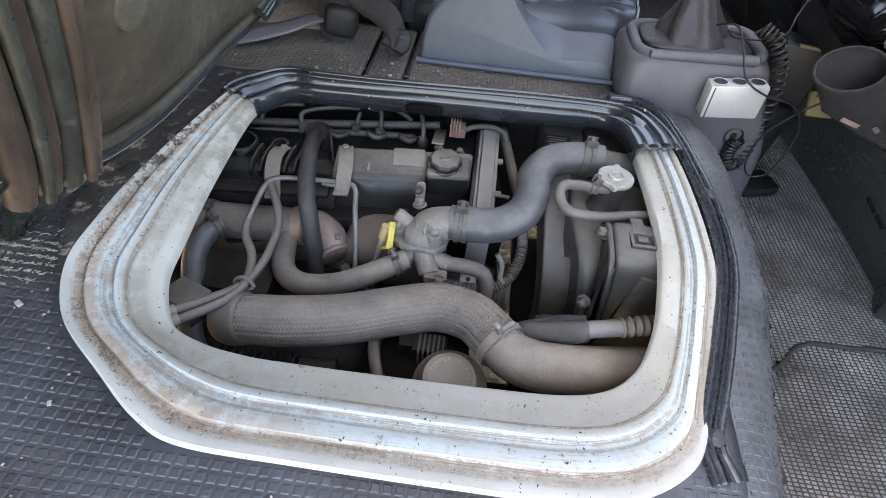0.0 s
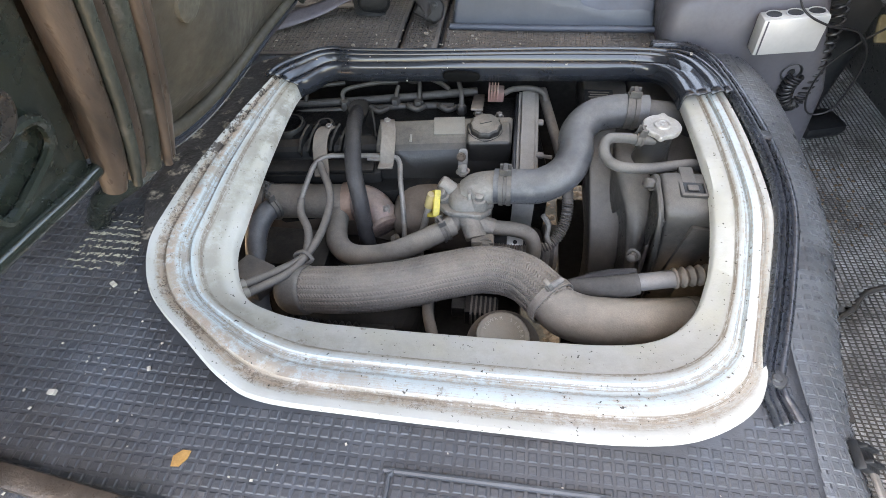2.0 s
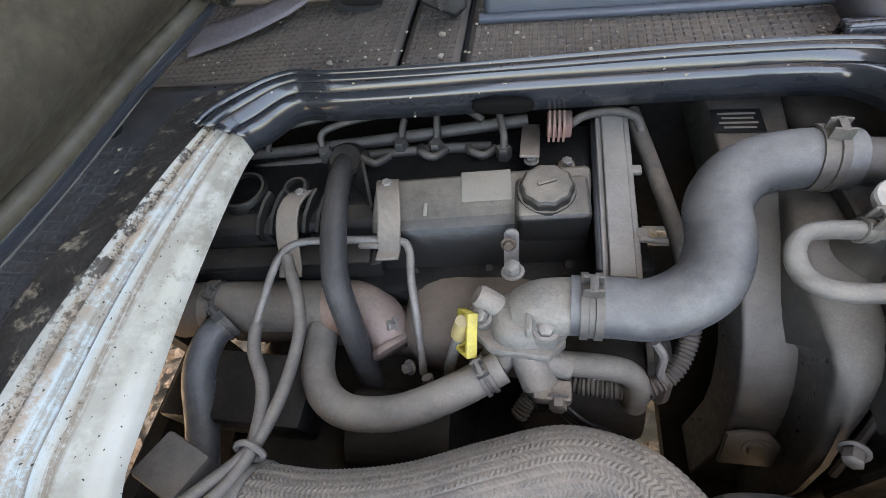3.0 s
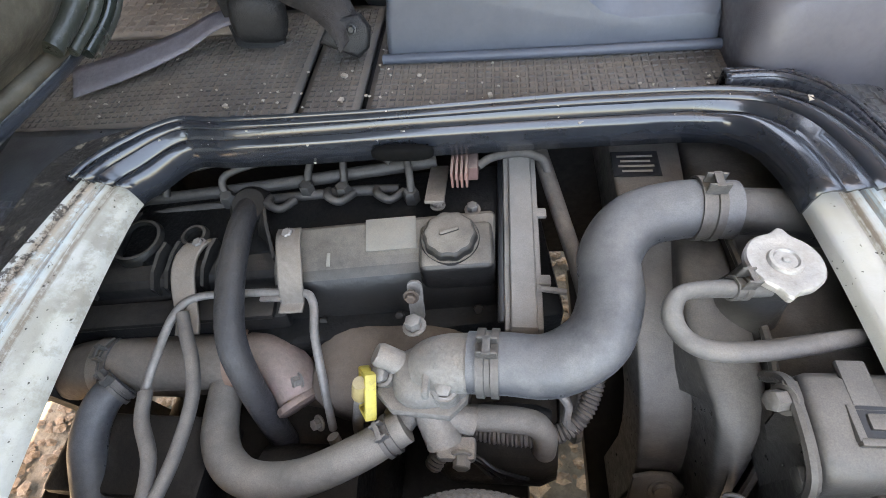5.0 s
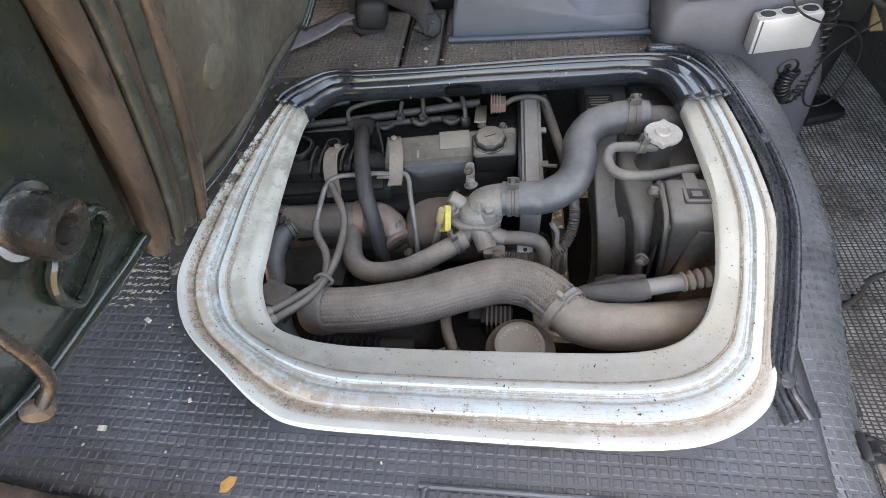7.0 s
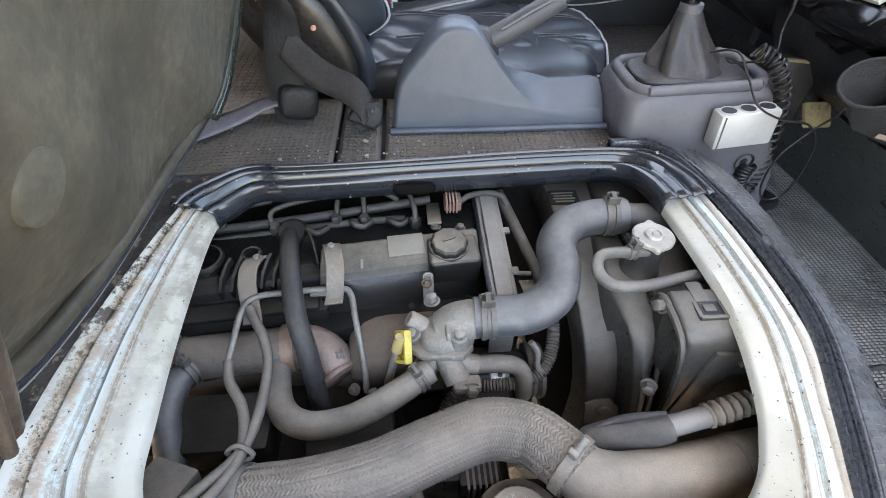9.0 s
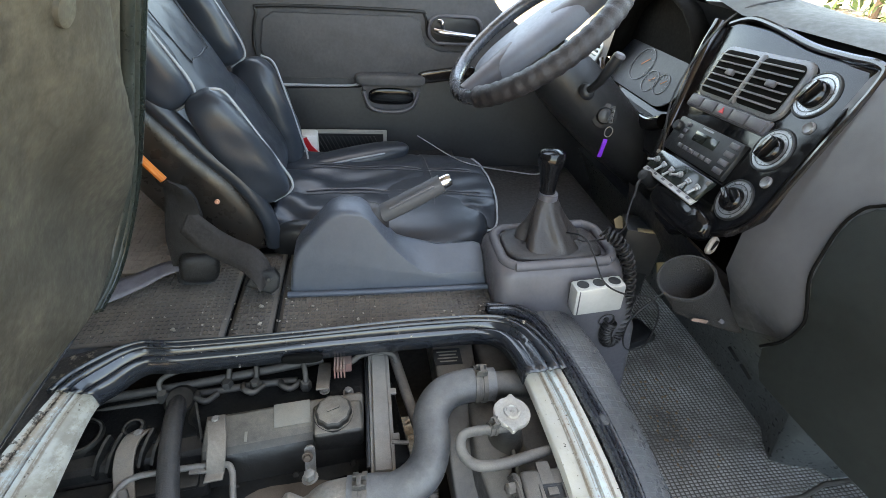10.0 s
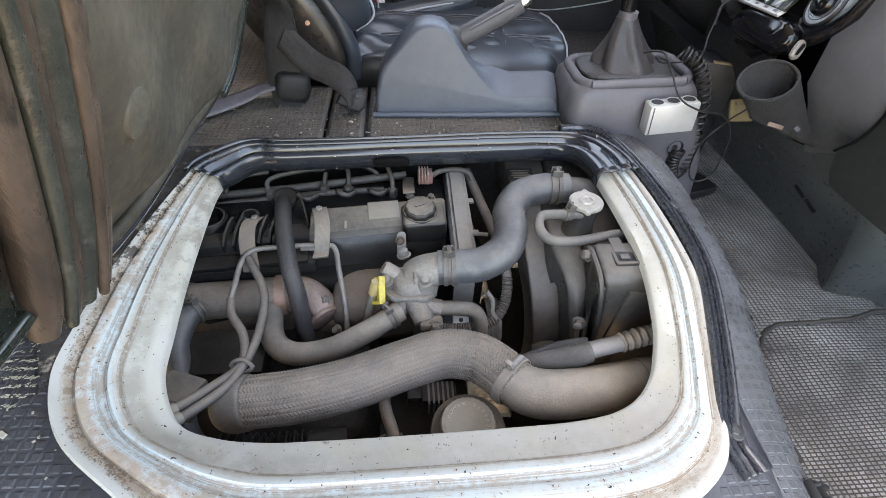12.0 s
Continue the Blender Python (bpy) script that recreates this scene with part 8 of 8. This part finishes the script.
# painted strips along the far edge of the lid, chipped on the outermost
FAR_EDGE = ((.645, .514), (.688, .524), (.717, .548), (.738, .590), (.748, .640), (.743, .72), (.727, .82), (.710, .95), (.694, 1.10))
M_CHIPPED = mat("chipped_dark_enamel", (.030, .031, .026), .32, 0, .4, 20, .3, 200, stain=70, staincol=(.30, .27, .22), stretch=(1, 1, .45))
for off, r, d, mt, lb in ((-.018, .0085, -.024, M_LIDRUBBER, "dull green-black edge channel"), (-.003, .0050, -.020, M_LIDRUBBER, "dull green-black edge strip"), (.0110, .0060, -.020, M_LIDBLACK, "dark enamelled edge strip"), (.0175, .0030, -.024, M_LIDBLACK, ""), (.0230, .0048, -.022, M_CHIPPED, "chipped painted outer edge")):
    part("edge_strip", tube([tuple(lid_at(y + off, z - off * .7 * max(0.0, min(1.0, (.62 - z) / .08)), d)) for y, z in FAR_EDGE], r, 10, 6), mt, lidt, lb)
# black enamelled pan of the seat, with stop buffer
M_LEGSTEEL = mat("dark_rusted_steel", (.050, .040, .033), .30, .4, .5, 40, .2, 250, stain=50, staincol=(.13, .075, .045))
PAN = ((.156, .628), (.130, .630), (.100, .635), (.060, .641), (.030, .648), (-.010, .666), (-.10, .70))
lid_poly(list(PAN) + [(-.12, 1.12), (.150, 1.12), (.157, .80)], .012, .010, M_LIDBLACK, "seat_pan", "glossy black-green enamelled seat pan")
part("pan_edge", tube([tuple(lid_at(y, z, -.008)) for y, z in PAN], .005, 10, 4), M_LIDBLACK, lidt, "rolled glossy black pan edge")
mb = axis_matrix(lid_at(.094, .722, -.010), tuple(LID_N)) @ Matrix.Diagonal((.74, .74, .74, 1))
part("stop_washer", lathe([(.026, 0), (.027, .003), (.022, .004)], mb, 32), M_CHROME, lidt, "bright steel washer")
part("stop_buffer", lathe([(.022, .002), (.0225, .02), (.021, .028), (.017, .030), (.011, .027), (.008, .014), (0, .012)], mb, 32), mat("worn_rubber_buffer", (.014, .013, .012), .28, 0, .5, 40, .2, 300, stain=60, staincol=(.06, .042, .03)), lidt, "worn round rubber stop buffer")
part("buffer_screw", lathe([(.004, .014), (.004, .018), (0, .018)], mb, 12), M_CHROME, lidt)
# added bar in place of the edge highlight along a pressed slot
part("stiffening_bar", tube([tuple(lid_at(y, z, -.006)) for y, z in ((.112, .92), (.109, .80), (.108, .782), (.103, .776), (.094, .775), (.080, .776))], .0052, 12, 6), M_LEGSTEEL, lidt, "bar standing in for a highlight on the pan's embossed slot")
# raised tube for the outline pressed into the pan
part("wire_loop", tube([tuple(lid_at(y, z, -.006)) for y, z in ((.088, .692), (.080, .676), (.086, .656), (.108, .660), (.132, .672), (.130, .690), (.110, .694))], .0034, 8, 5, closed=True), M_LIDBLACK, lidt)
part("hinge_leg", tube([tuple(lid_at(y, z, d)) for y, z, d in ((.046, .80, .002), (.043, .743, .004), (.041, .712, .006), (.040, .681, .008), (.037, .662, .006), (.026, .654, .004))], [.0026, .0026, .003, .0032, .0036, .004], 12), M_LEGSTEEL, lidt, "rusty bent hinge leg")
part("leg_foot", box((.015, .012, .014), at=tuple(lid_at(.026, .652, .002)), m=Matrix.Rotation(radians(20), 4, "Z"), bevel=.006), M_RUST, lidt)
for y in (.30, .62):
    part("hinge_arm", tube([tuple(lid_at(y, .57, -.06)), (-.33, y, .50), (-.43, y, .43), (-.47, y, .385)], .014, 10), M_LIDBLACK, lidt)
part("seat_back_cushion", pillow((.16, .92, .56), Matrix.Translation((-.285, .34, .90)) @ Matrix.Rotation(math.atan(LID_K), 4, "Y"), 5, 10), M_LEATHER, lidt, "black leather passenger cushion")

leaf = thing("dry_leaf", "small dry orange-brown leaf on the mat", "leaf", (-.235, .035, .36))
part("leaf_blade", prism([(-.010, -.004), (-.003, -.008), (.006, -.005), (.011, .001), (.004, .006), (-.006, .005)], .001, Matrix.Translation((-.235, .035, floor_z(-.235, .035) + .0012)) @ Matrix.Rotation(radians(35), 4, "Z")), mat("dry_leaf_orange", (.38, .2, .06), .7, 0, .3, 80, .3, 300), leaf)
# latch and sill trim by the doorway
latch = thing("floor_latch", "small black metal lid latch on the engine box side", "latch", (.424, .114, .34))
part("latch_plate", box((.030, .028, .010), at=(.424, .114, .3405), m=Matrix.Rotation(radians(38), 4, "Y"), bevel=.003), M_BLACK, latch)
for dy in (-.007, .007):
    part("latch_rib", box((.026, .004, .010), at=(.427, .114 + dy, .3455), m=Matrix.Rotation(radians(38), 4, "Y"), bevel=.001), M_BLACK, latch)
part("latch_tongue", box((.012, .026, .004), at=(.430, .090, .3375), m=Matrix.Rotation(radians(38), 4, "Y"), bevel=.001), M_STEEL, latch)
sill = thing("sill_trim", "worn brown sill trim strip at the door opening", "trim", (-.40, 0, .38))
part("sill_strip", box((.42, .022, .022), at=(-.44, .003, .372), m=Matrix.Rotation(radians(-6), 4, "Z"), bevel=.005), M_LIDTRIM, sill)
pad = thing("step_pad", "raised rubber step pad in the floor mat", "pad", (.08, .0, .355))
for px, pw, ph in ((.075, .20, .075), (.215, .06, .065)):
    part("pad_frame", tube([(px + a, .010 + b, floor_z(px, .01) + .0015) for a, b in rounded(pw, ph, .008, 4)], .003, 8, 2, closed=True), M_MAT, pad)

# ---- outside ----
truck = thing("yellow_machine", "yellow construction machine standing outside", "vehicle", (7, 6, -.4))
part("machine_body", box((1.6, 2.6, 1.2), at=(8.5, 4.5, 1.1), bevel=.1), M_YPAINT, truck)
part("machine_cab", box((1.2, 1.2, 1.2), at=(8.5, 5.2, 2.1), bevel=.1), M_YPAINT, truck)
for y in (3.6, 5.4):
    part("machine_wheel", lathe([(0, -.25), (.55, -.25), (.62, -.1), (.62, .1), (.55, .25), (0, .25)], axis_matrix((7.9, y, .2), (1, 0, 0)), 28), M_BLACK, truck)


def bush(at, r, seed):
    rg = random.Random(seed)
    th = thing("bush", "leafy green roadside bush", "bush", at, group="roadside bushes")
    verts, faces = [], []
    for i in range(700):
        d = V(rg.gauss(0, 1), rg.gauss(0, 1), rg.gauss(0, .8)).normalized() * r * rg.uniform(.55, 1.05)
        c = V(at) + d + V(0, 0, r * .8)
        s = rg.uniform(.06, .14) * r
        a, b = V(rg.gauss(0, 1), rg.gauss(0, 1), rg.gauss(0, 1)).normalized(), V(rg.gauss(0, 1), rg.gauss(0, 1), rg.gauss(0, 1)).normalized()
        k = len(verts)
        verts += [c - a * s, c + b * s * .4, c + a * s, c - b * s * .4]
        faces.append((k, k + 1, k + 2, k + 3))
    me = bpy.data.meshes.new("foliage")
    me.from_pydata([tuple(v) for v in verts], [], faces)
    me.materials.append(M_LEAVES)
    ob = new("foliage", me)
    ob.parent, ob.matrix_parent_inverse = th, th.matrix_world.inverted()
    part("stem", tube([(at[0], at[1], at[2]), (at[0], at[1], at[2] + r * .9)], [.08, .04], 8), M_RUST, th)


for i, (x, y, r) in enumerate(((9.5, 9.0, 1.3), (12, 6.5, 1.6), (5.2, 11.5, 1.5), (11, 2.0, 1.2), (1.5, 12.5, 1.8))):
    bush((x, y, -.42), r, i + 3)

# the studs of the near mat that lie closest to the doorway
single_studs()
